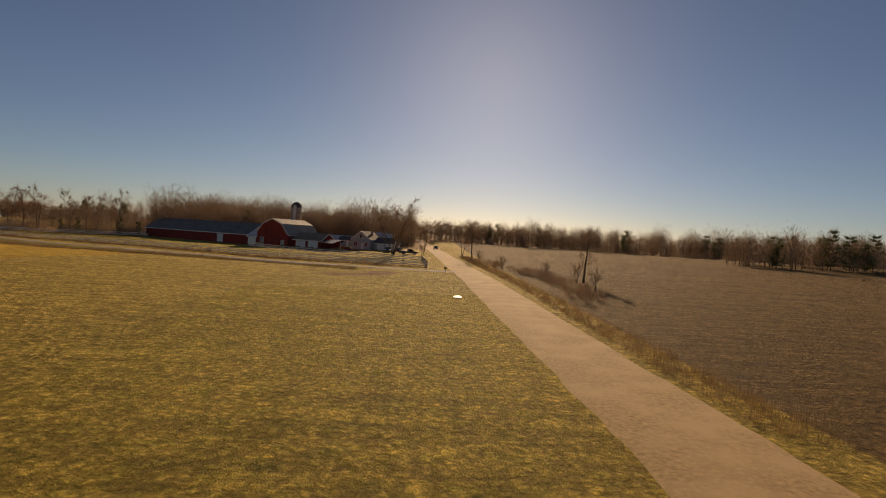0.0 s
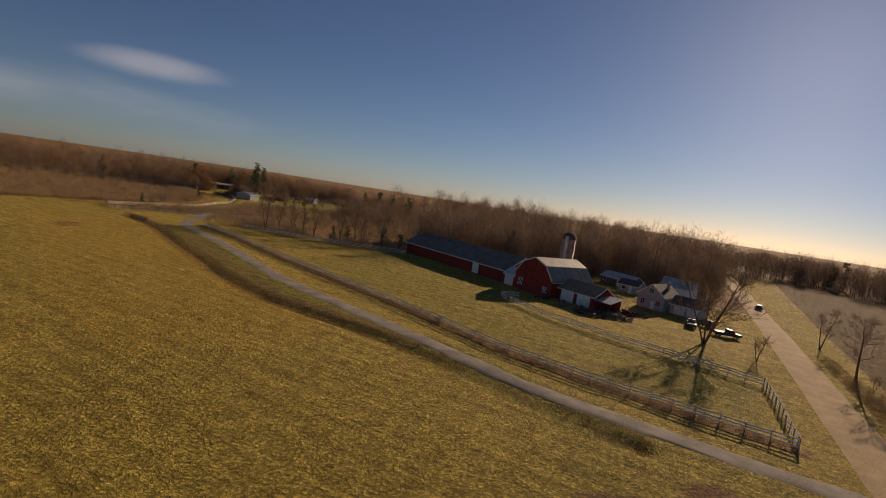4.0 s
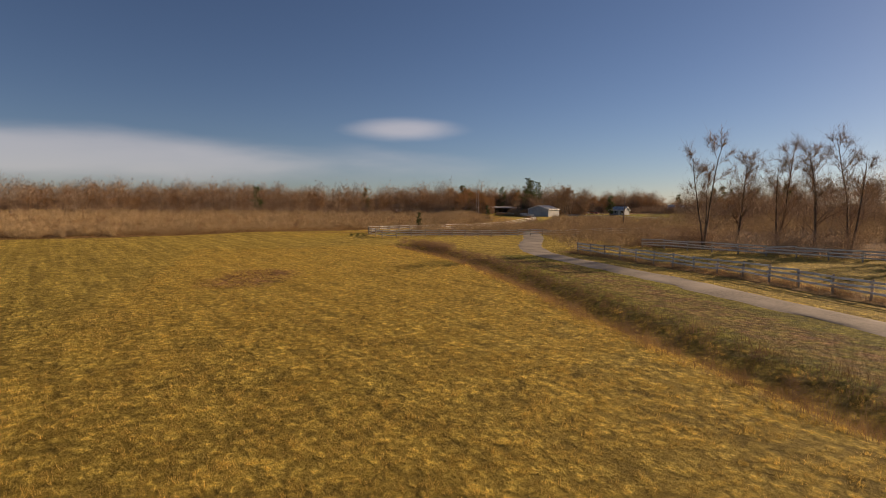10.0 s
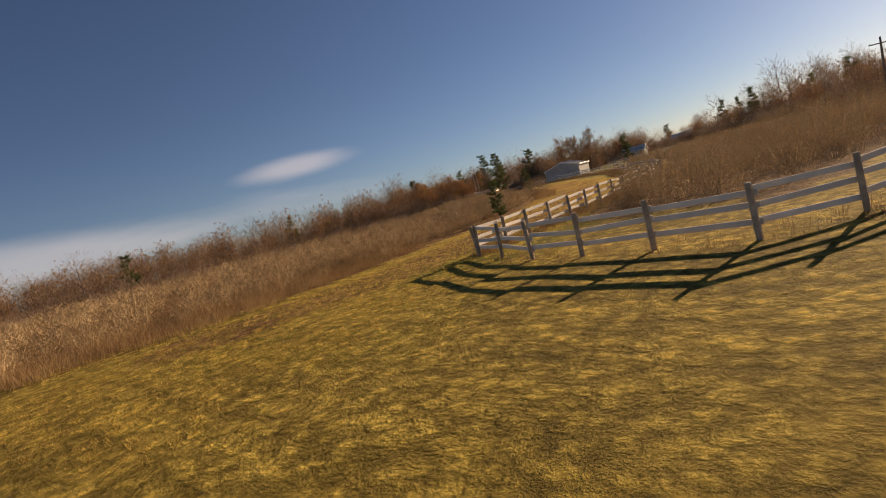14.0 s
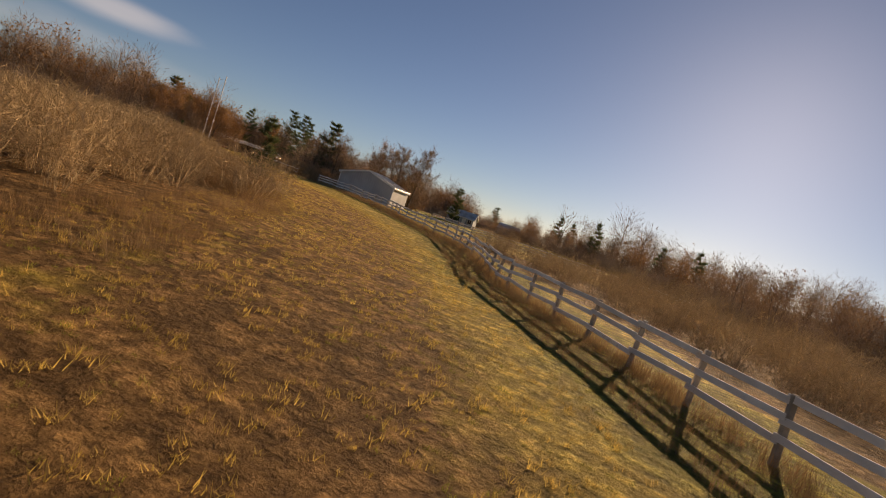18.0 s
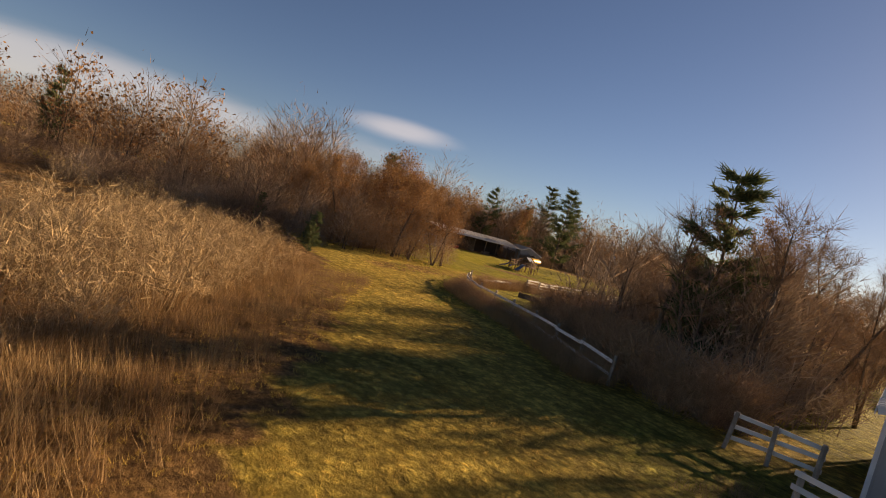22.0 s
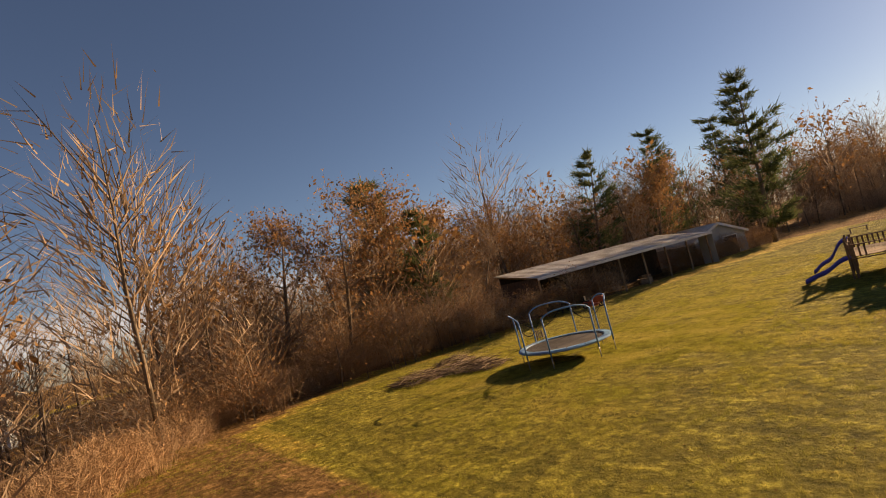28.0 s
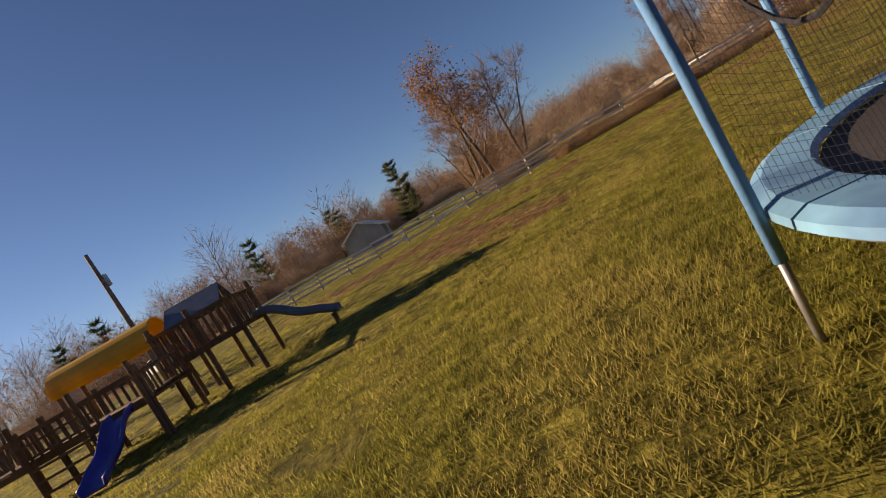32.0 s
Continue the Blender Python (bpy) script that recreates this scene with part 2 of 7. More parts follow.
def ground_material():
    """Fields, turf, litter and bare soil, laid out by the zones stored on the ground's points."""
    m = bpy.data.materials.new("ground_cover")
    m.use_nodes = True
    nt = m.node_tree
    nodes, links = nt.nodes, nt.links
    b = nodes["Principled BSDF"]
    b.inputs["Roughness"].default_value = 0.95
    b.inputs["Specular IOR Level"].default_value = 0.1
    pos = nodes.new("ShaderNodeNewGeometry")

    def noise_tex(scale, detail=5.0, stretch=None, rough=0.6):
        n = nodes.new("ShaderNodeTexNoise")
        n.inputs["Scale"].default_value, n.inputs["Detail"].default_value, n.inputs["Roughness"].default_value = scale, detail, rough
        src = pos.outputs["Position"]
        if stretch:
            mp = nodes.new("ShaderNodeMapping")
            mp.inputs["Rotation"].default_value = (0, 0, stretch[0])
            mp.inputs["Scale"].default_value = (stretch[1], stretch[2], 1)
            links.new(src, mp.inputs[0])
            src = mp.outputs[0]
        links.new(src, n.inputs["Vector"])
        return n.outputs["Fac"]

    def ramp(fac, stops):
        r = nodes.new("ShaderNodeValToRGB")
        for i, (p, c) in enumerate(stops):
            e = r.color_ramp.elements[i] if i < 2 else r.color_ramp.elements.new(p)
            e.position, e.color = p, (*c, 1)
        links.new(fac, r.inputs[0])
        return r.outputs[0]

    def mix(fac, a, c):
        x = nodes.new("ShaderNodeMix")
        x.data_type = "RGBA"
        links.new(fac, x.inputs["Factor"])
        links.new(a, x.inputs[6])
        links.new(c, x.inputs[7])
        return x.outputs[2]

    def edged(name):
        a = nodes.new("ShaderNodeAttribute")
        a.attribute_name = name
        s = nodes.new("ShaderNodeMath")
        s.operation = "ADD"
        links.new(a.outputs["Fac"], s.inputs[0])
        q = nodes.new("ShaderNodeMath")
        q.operation = "MULTIPLY_ADD"
        links.new(noise_tex(0.9, 6.0), q.inputs[0])
        q.inputs[1].default_value, q.inputs[2].default_value = 0.9, -0.45
        links.new(q.outputs[0], s.inputs[1])
        mr = nodes.new("ShaderNodeMapRange")
        mr.inputs[1].default_value, mr.inputs[2].default_value = 0.35, 0.65
        links.new(s.outputs[0], mr.inputs[0])
        return mr.outputs[0]
    fine = noise_tex(9.0, 8.0, rough=0.75)
    clump = noise_tex(1.3, 6.0, rough=0.7)
    broad = noise_tex(0.09, 4.0)
    gold = mix(broad, ramp(fine, [(0.28, GOLD_LO), (0.52, GOLD_MID), (0.75, GOLD_HI)]), ramp(clump, [(0.3, GOLD_B_LO), (0.7, GOLD_B_HI)]))
    green = mix(broad, ramp(fine, [(0.28, GREEN_LO), (0.52, GREEN_MID), (0.75, GREEN_HI)]), ramp(clump, [(0.3, GREEN_B_LO), (0.7, GREEN_B_HI)]))
    litter = mix(clump, ramp(fine, [(0.3, (0.13, 0.068, 0.028)), (0.7, (0.40, 0.22, 0.085))]), ramp(fine, [(0.3, (0.22, 0.12, 0.045)), (0.7, (0.48, 0.29, 0.11))]))
    rows = noise_tex(0.55, 5.0, (radians(62), 0.12, 2.6))
    stubble = mix(rows, ramp(fine, [(0.3, (0.085, 0.046, 0.016)), (0.7, (0.19, 0.112, 0.036))]), ramp(fine, [(0.3, (0.16, 0.095, 0.03)), (0.7, (0.30, 0.19, 0.06))]))
    col = mix(edged("green"), gold, green)
    col = mix(edged("stubble"), col, stubble)
    col = mix(edged("litter"), col, litter)
    # matted tufts: light tops over dark gaps, the gaps' shade put into the colour
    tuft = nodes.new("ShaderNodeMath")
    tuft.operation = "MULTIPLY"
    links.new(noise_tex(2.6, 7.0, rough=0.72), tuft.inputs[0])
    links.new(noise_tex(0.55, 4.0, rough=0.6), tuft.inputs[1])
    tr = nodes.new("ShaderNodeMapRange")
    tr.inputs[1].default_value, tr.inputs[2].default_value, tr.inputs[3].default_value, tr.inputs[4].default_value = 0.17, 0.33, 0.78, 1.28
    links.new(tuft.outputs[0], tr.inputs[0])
    swath = nodes.new("ShaderNodeMapRange")
    swath.inputs[1].default_value, swath.inputs[2].default_value, swath.inputs[3].default_value, swath.inputs[4].default_value = 0.35, 0.65, 0.78, 1.22
    links.new(noise_tex(1.0, 5.0, (radians(27), 0.05, 1.3)), swath.inputs[0])
    both = nodes.new("ShaderNodeMath")
    both.operation = "MULTIPLY"
    links.new(tr.outputs[0], both.inputs[0])
    links.new(swath.outputs[0], both.inputs[1])
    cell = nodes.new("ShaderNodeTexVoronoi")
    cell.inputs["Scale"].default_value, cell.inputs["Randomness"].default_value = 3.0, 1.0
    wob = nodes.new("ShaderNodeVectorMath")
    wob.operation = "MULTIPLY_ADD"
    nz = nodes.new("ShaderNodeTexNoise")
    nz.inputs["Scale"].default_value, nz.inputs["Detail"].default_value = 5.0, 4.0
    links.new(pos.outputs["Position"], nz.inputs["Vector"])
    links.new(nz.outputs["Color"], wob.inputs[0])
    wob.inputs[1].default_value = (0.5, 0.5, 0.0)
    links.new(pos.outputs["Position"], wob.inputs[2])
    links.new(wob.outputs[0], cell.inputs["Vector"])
    # cell middles lightened as tuft tops, cell edges darkened as shaded gaps
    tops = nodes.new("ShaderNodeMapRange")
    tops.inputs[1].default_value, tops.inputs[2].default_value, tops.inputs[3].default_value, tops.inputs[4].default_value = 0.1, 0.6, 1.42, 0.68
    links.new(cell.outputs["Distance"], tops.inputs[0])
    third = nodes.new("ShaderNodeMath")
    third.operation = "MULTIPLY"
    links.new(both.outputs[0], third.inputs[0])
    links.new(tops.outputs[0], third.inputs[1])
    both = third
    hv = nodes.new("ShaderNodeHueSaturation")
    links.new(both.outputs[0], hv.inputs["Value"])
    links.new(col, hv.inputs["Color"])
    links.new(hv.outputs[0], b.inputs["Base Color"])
    h1 = nodes.new("ShaderNodeMath")
    h1.operation = "MULTIPLY_ADD"
    links.new(noise_tex(2.6, 7.0, rough=0.72), h1.inputs[0])
    h1.inputs[1].default_value = 2.0
    links.new(fine, h1.inputs[2])
    h2 = nodes.new("ShaderNodeMath")
    h2.operation = "MULTIPLY_ADD"
    links.new(cell.outputs["Distance"], h2.inputs[0])
    h2.inputs[1].default_value = -0.8
    links.new(h1.outputs[0], h2.inputs[2])
    bp = nodes.new("ShaderNodeBump")
    bp.inputs["Strength"].default_value, bp.inputs["Distance"].default_value = 1.0, 0.28
    links.new(h2.outputs[0], bp.inputs["Height"])
    links.new(bp.outputs[0], b.inputs["Normal"])
    return m


GOLD_LO, GOLD_MID, GOLD_HI = (0.17, 0.115, 0.021), (0.55, 0.39, 0.078), (0.84, 0.64, 0.18)
GOLD_B_LO, GOLD_B_HI = (0.32, 0.23, 0.042), (0.68, 0.49, 0.105)
GREEN_LO, GREEN_MID, GREEN_HI = (0.075, 0.072, 0.012), (0.32, 0.275, 0.042), (0.58, 0.47, 0.10)
GREEN_B_LO, GREEN_B_HI = (0.17, 0.165, 0.024), (0.46, 0.38, 0.068)


# ---- mesh building ----
def mesh_from(name, verts, faces, mats=(), smooth=False, index=None):
    me = bpy.data.meshes.new(name)
    me.from_pydata([tuple(v) for v in verts] if not isinstance(verts, np.ndarray) else verts.tolist(), [], faces if not isinstance(faces, np.ndarray) else faces.tolist())
    for m in mats:
        me.materials.append(m)
    if index is not None:
        me.polygons.foreach_set("material_index", np.asarray(index, np.int32))
    if smooth:
        me.polygons.foreach_set("use_smooth", np.ones(len(me.polygons), bool))
    me.update()
    return me


def part(name, data, mat, parent, label="", at=None):
    """Links a bmesh or a mesh as one object under a thing or a part."""
    if isinstance(data, bmesh.types.BMesh):
        me = bpy.data.meshes.new(name)
        data.to_mesh(me)
        data.free()
        me.materials.append(mat)
    else:
        me = data
    ob = new(name, me)
    ob.parent = parent
    if at is not None:
        ob.matrix_basis = at
    if label:
        ob["label"] = label
    return ob


def thing(name, at, label, category, group="", kind=""):
    """An empty at a thing's base, which carries its parts."""
    ob = new(name)
    ob.empty_display_size = 0.2
    ob.matrix_basis = at
    return tagged(ob, label, category, group, kind)


def solid(name, data, mat, label, category, group="", kind="", at=None):
    """A thing of one mesh."""
    if isinstance(data, bmesh.types.BMesh):
        me = bpy.data.meshes.new(name)
        data.to_mesh(me)
        data.free()
        if mat is not None:
            me.materials.append(mat)
    else:
        me = data
    ob = new(name, me)
    if at is not None:
        ob.matrix_basis = at
    return tagged(ob, label, category, group, kind)


def box(bm, x0, y0, z0, x1, y1, z1, m=None, bevel=0.0):
    """A box, bevelled if asked, added to a bmesh."""
    r = bmesh.ops.create_cube(bm, size=1.0)
    vs = r["verts"]
    bmesh.ops.scale(bm, vec=(abs(x1 - x0), abs(y1 - y0), abs(z1 - z0)), verts=vs)
    bmesh.ops.translate(bm, vec=((x0 + x1) / 2, (y0 + y1) / 2, (z0 + z1) / 2), verts=vs)
    if bevel:
        es = list({e for v in vs for e in v.link_edges})
        rb = bmesh.ops.bevel(bm, geom=es, offset=bevel, segments=1, affect="EDGES")
        vs = list({v for f in rb["faces"] for v in f.verts} | {v for v in vs if v.is_valid})
    if m is not None:
        bmesh.ops.transform(bm, matrix=m, verts=vs)
    return bm


def boxed(*a, **k):
    return box(bmesh.new(), *a, **k)


def prism(bm, outline, y0, y1, m=None):
    """An outline in x and z drawn out along y."""
    f = [bm.verts.new((x, y0, z)) for x, z in outline]
    g = [bm.verts.new((x, y1, z)) for x, z in outline]
    n = len(outline)
    bm.faces.new(f)
    bm.faces.new(g[::-1])
    for i in range(n):
        bm.faces.new((f[(i + 1) % n], f[i], g[i], g[(i + 1) % n]))
    bmesh.ops.recalc_face_normals(bm, faces=bm.faces[:])
    if m is not None:
        bmesh.ops.transform(bm, matrix=m, verts=f + g)
    return bm


def tube(points, radii, sides=6, closed=False):
    """Points and faces of a tube along a line."""
    pts = np.asarray(points, float)
    radii = np.broadcast_to(np.asarray(radii, float), (len(pts),))
    tang = np.gradient(pts, axis=0) if not closed else np.roll(pts, -1, 0) - np.roll(pts, 1, 0)
    tang /= np.linalg.norm(tang, axis=1, keepdims=True) + 1e-9
    ref = np.where(np.abs(tang[:, 2:3]) > 0.9, np.array([[1.0, 0, 0]]), np.array([[0, 0, 1.0]]))
    u = np.cross(tang, ref)
    u /= np.linalg.norm(u, axis=1, keepdims=True) + 1e-9
    w = np.cross(tang, u)
    a = np.arange(sides) * 2 * math.pi / sides
    ring = pts[:, None] + radii[:, None, None] * (np.cos(a)[None, :, None] * u[:, None] + np.sin(a)[None, :, None] * w[:, None])
    n = len(pts)
    faces = []
    for i in range(n if closed else n - 1):
        j = (i + 1) % n
        for k in range(sides):
            l = (k + 1) % sides
            faces.append((i * sides + k, i * sides + l, j * sides + l, j * sides + k))
    if not closed:
        faces += [tuple(range(sides))[::-1], tuple((n - 1) * sides + k for k in range(sides))]
    return ring.reshape(-1, 3), faces


class Soup:
    """Points and faces gathered from many pieces, with a material slot each."""

    def __init__(self):
        self.v, self.f, self.m, self.n = [], [], [], 0

    def add(self, v, f, slot=0):
        self.v.append(np.asarray(v, float))
        n = self.n
        self.f.extend([tuple(i + n for i in q) for q in f])
        self.m.extend([slot] * len(f))
        self.n += len(v)
        return self

    def mesh(self, name, mats, smooth=False):
        return mesh_from(name, np.concatenate(self.v), self.f, mats, smooth, self.m)

# ---- ground ----
GROUND = ground_material()


def spaced(lo, hi, step, out_lo, out_hi):
    core = list(np.arange(lo, hi + 1e-6, step))
    g, s = [], step
    v = hi
    while v < out_hi:
        s *= 1.35
        v += s
        g.append(v)
    h, s, v = [], step, lo
    while v > out_lo:
        s *= 1.35
        v -= s
        h.append(v)
    return np.array(h[::-1] + core + g)


gx, gy = spaced(-390, 120, 1.1, -2500, 2500), spaced(-20, 390, 1.1, -2500, 2500)
GX, GY = np.meshgrid(gx, gy)
GZ = height(GX, GY)
nx, ny = len(gx), len(gy)
gv = np.stack([GX.ravel(), GY.ravel(), GZ.ravel()], 1)
ii = np.arange(nx * ny).reshape(ny, nx)
gf = np.stack([ii[:-1, :-1].ravel(), ii[:-1, 1:].ravel(), ii[1:, 1:].ravel(), ii[1:, :-1].ravel()], 1)
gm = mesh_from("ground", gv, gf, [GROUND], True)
x, y = gv[:, 0], gv[:, 1]
SCRUB_A = [(-208, 60), (-206, 112), (-208, 124), (-211, 137), (-208.4, 147.9), (-211, 160.4), (-214, 173.2), (-217.8, 184.6), (-224.1, 199.7), (-234.4, 211), (-244.9, 223.3), (-258.3, 236), (-278.6, 250.2), (-294.6, 257.5), (-318.7, 262.4), (-338, 253), (-360, 215), (-420, 120), (-420, 40)]
PADDOCK = [(-4, 133), (-4, 108), (-38, 113), (-80, 128), (-153, 152), (-153, 166), (-100, 186), (-62, 172), (-50, 150)]
LAWN = [lawn(*p) for p in [(-285, 262), (-300, 274), (-308, 274), (-326, 283), (-345, 284), (-349, 292), (-346, 320), (-340, 345), (-300, 400), (-240, 400), (-250, 300)]]
green = np.zeros(len(x))
green[inside(x, y, PADDOCK)] = np.where(x > -105, 0.5, 0.25)[inside(x, y, PADDOCK)]
green[inside(x, y, LAWN)] = 1.0
green[inside(x, y, [(-264, 262), (-240, 260), (-200, 274), (-212, 325), (-262, 335), (-285, 300)])] = 0.8
green = np.maximum(green, np.clip(1.15 - seg_dist(x, y, LOOP_FAR) / 5.0, 0, 0.75))
green = np.maximum(green, np.clip(0.9 - seg_dist(x, y, [(-12, 20), (-10, 90)]) / 26, 0, 0.42))
green = np.maximum(green, np.clip(0.85 - seg_dist(x, y, [(-270.1, 265.5), (-287, 270.4), (-295.5, 285.2), (-303.5, 276.5)]) / 9, 0, 0.85))
green = np.maximum(green, np.clip(1.5 - seg_dist(x, y, [(-20, 97.5), (-47, 105), (-74, 109), (-98, 118.5), (-128, 131.5), (-150, 141)]) / 4.0, 0, 0.95))
litter = np.zeros(len(x))
litter[inside(x, y, SCRUB_A)] = 0.85
litter = np.maximum(litter, np.clip(1.1 - seg_dist(x, y, [(-46, 107), (-74, 107), (-109, 122.5), (-143, 138.5), (-163, 139)]) / 3.2, 0, 0.52))
litter = np.maximum(litter, np.clip(1.0 - seg_dist(x, y, FENCE_DRIVE) / 3.0, 0, 0.7))
litter[inside(x, y, [(-187, 152), (-198, 156), (-202, 180), (-210.8, 209.5), (-236.3, 242.6), (-200, 240), (-175, 215)])] = 0.9
litter[inside(x, y, [lawn(-326, 283), lawn(-345, 283), lawn(-352, 292), lawn(-349, 345), (-430, 400), (-430, 200), lawn(-330, 262)])] = 0.9
litter = np.maximum(litter, np.clip(1.25 - seg_dist(x, y, [(-296, 264), (-298.3, 273), (-300.7, 280.3), (-304.5, 290), (-308, 300), (-309, 312)]) / 2.4, 0, 0.85))
litter = np.maximum(litter, np.clip(1.2 - seg_dist(x, y, [(-203, 140), (-202.9, 149.8), (-205.3, 161.1), (-209.8, 176.9)]) / 4.0, 0, 0.75))
litter = np.maximum(litter, np.clip(1.1 - seg_dist(x, y, [(-209.2, 176.8), (-218, 194.3), (-227.6, 210.1), (-238.2, 222), (-250.8, 231.5), (-262, 240)]) / 5.2, 0, 0.95))
litter = np.maximum(litter, np.clip(1.0 - seg_dist(x, y, [(-150, 112), (-154, 115.5)]) / 5.0, 0, 0.7))
litter = np.maximum(litter, np.clip(1.2 - seg_dist(x, y, [(-300, 281.5), (-306, 286.5)]) / 4.5, 0, 0.62))
litter = np.maximum(litter, np.clip(1.2 - seg_dist(x, y, [(-313.5, 302.8), (-318.6, 299.6)]) / 2.6, 0, 0.8))
litter[(y > 215) & (x > -160) & (x < -2)] = 0.8
litter[inside(x, y, [(-153, 168), (-100, 188), (-60, 186), (-60, 240), (-190, 240), (-190, 185)])] = 0.85
litter = np.maximum(litter, np.clip(1.3 - seg_dist(x, y, [(-17, 82), (-11, 85), (-10, 90)]) / 3.0, 0, 0.9))
litter[(x < -440) | (y > 345) | ((x < -118) & (x > -186) & (y > 236))] = 1.0
stub = np.zeros(len(x))
stub[(x > 13) & (y > -60)] = 1.0
for nm, val in (("green", green), ("litter", litter), ("stubble", stub)):
    at = gm.attributes.new(nm, "FLOAT", "POINT")
    at.data.foreach_set("value", val.astype(np.float32))
solid("ground", gm, None, "open farmland of golden and green autumn grass", "ground", kind="structure")


def strip(name, line, half, mat, lift, label, ragged=0.25, step=1.5):
    """A road surface along a line, a hand above the soil, with ragged edges."""
    pts = []
    for (ax, ay), (bx, by) in zip(line[:-1], line[1:]):
        n = max(1, int(math.hypot(bx - ax, by - ay) / step))
        pts += [(lerp(ax, bx, k / n), lerp(ay, by, k / n)) for k in range(n)]
    pts.append(line[-1])
    p = np.array(pts)
    for _ in range(6):
        p[1:-1] = (p[:-2] + 2 * p[1:-1] + p[2:]) / 4
    d = np.gradient(p, axis=0)
    d /= np.linalg.norm(d, axis=1, keepdims=True)
    nrm = np.stack([d[:, 1], -d[:, 0]], 1)
    cols = np.array([-1, -0.82, -0.45, 0, 0.45, 0.82, 1.0])
    camber = np.array([-0.06, 0.0, 0.03, 0.06, 0.03, 0.0, -0.06]) * min(1.0, half / 4)
    vs = []
    for c, cz in zip(cols, camber):
        wob = (value_noise(p[:, 0] + 31 * c, p[:, 1], 2.0, 9) - 0.5) * 2 * ragged * (abs(c) == 1)
        q = p + nrm * (half * c + np.sign(c) * wob)[:, None]
        zz = height(q[:, 0], q[:, 1]) + (lift + cz if abs(c) < 1 else -0.005)
        vs.append(np.stack([q[:, 0], q[:, 1], zz], 1))
    n, k = len(p), len(cols)
    v = np.stack(vs, 1).reshape(-1, 3)
    f = [(i * k + j, i * k + j + 1, (i + 1) * k + j + 1, (i + 1) * k + j) for i in range(n - 1) for j in range(k - 1)]
    me = mesh_from(name, v, f, [mat], True)
    return solid(name, me, None, label, "road", kind="structure")


def track_material(name, lo, hi, grass, rut):
    """Packed gravel with lighter wheel tracks."""
    m = material(name, lo, 0.95, 0, 0.3, 5.0, 0.5, 30.0, hi, 0.35, 0.15)
    return m


ROAD_MAT = track_material("packed_dirt", (0.36, 0.245, 0.12), (0.45, 0.315, 0.165), None, None)
DRIVE_MAT = track_material("grey_gravel", (0.21, 0.18, 0.145), (0.31, 0.27, 0.22), None, None)
strip("road", ROAD, 2.95, ROAD_MAT, 0.07, "tan packed-dirt country road between two fields", 0.12)
strip("driveway", DRIVE, 1.6, DRIVE_MAT, 0.035, "grey gravel farm lane beside a board fence", 0.3)

# ---- vegetation ----
BARK = material("grey_brown_bark", (0.13, 0.095, 0.065), 0.95, 0, 0.35, 8.0, 0.6, 25.0, (0.20, 0.16, 0.12), 2.0, 0.1)
TWIG = material("bare_twigs", (0.24, 0.155, 0.095), 0.95, 0, 0.3, 3.0, 0.0, 10, (0.39, 0.30, 0.215), 0.15, 0.1, through_light=0.15, piece=0.25)
SCRUB = material("rusty_brush_stems", (0.46, 0.33, 0.178), 0.95, 0, 0.35, 1.5, 0.0, 10, (0.37, 0.265, 0.148), 0.12, 0.1, through_light=0.08, piece=0.3)
OAK = material("russet_oak_leaves", (0.265, 0.135, 0.056), 0.8, 0, 0.4, 2.0, 0.0, 10, (0.33, 0.19, 0.085), 0.2, 0.2, through_light=0.35, piece=0.35)
NEEDLE = material("pine_needles", (0.085, 0.11, 0.045), 0.8, 0, 0.4, 2.0, 0.0, 10, (0.15, 0.17, 0.07), 0.5, 0.2, through_light=0.3, piece=0.35)
STRAW = material("dry_grass_blades", (0.70, 0.48, 0.13), 0.9, 0, 0.35, 2.0, 0.0, 10, (0.55, 0.37, 0.09), 0.3, 0.15, through_light=0.5, piece=0.35)
TURF = material("green_grass_blades", (0.29, 0.27, 0.05), 0.9, 0, 0.4, 2.0, 0.0, 10, (0.45, 0.37, 0.10), 0.5, 0.15, through_light=0.6, piece=0.4)
BRIER = material("dark_rusty_brier_stems", (0.41, 0.26, 0.145), 0.95, 0, 0.35, 2.0, 0.0, 10, (0.31, 0.205, 0.125), 0.2, 0.1, through_light=0.1, piece=0.3)
RUST = material("rust_weed_stems", (0.31, 0.19, 0.09), 0.95, 0, 0.4, 2.0, 0.0, 10, (0.43, 0.29, 0.145), 0.4, 0.1, through_light=0.2, piece=0.3)


class Tris:
    """Triangles gathered fast, with a material slot each."""

    def __init__(self):
        self.v, self.f, self.m, self.n = [], [], [], 0

    def add(self, v, f, slot):
        self.v.append(v)
        self.f.append(np.asarray(f) + self.n)
        self.m.append(np.full(len(f), slot, np.int32) if np.isscalar(slot) else slot)
        self.n += len(v)

    def arrays(self):
        return np.concatenate(self.v), np.concatenate(self.f), np.concatenate(self.m)

    def mesh(self, name, mats, only=None):
        v, f, m = self.arrays()
        if only is not None:
            keep = np.isin(m, only)
            f, m = f[keep], m[keep]
            used, inv = np.unique(f, return_inverse=True)
            v, f = v[used], inv.reshape(-1, 3)
        return fast_mesh(name, v, f, m, mats)


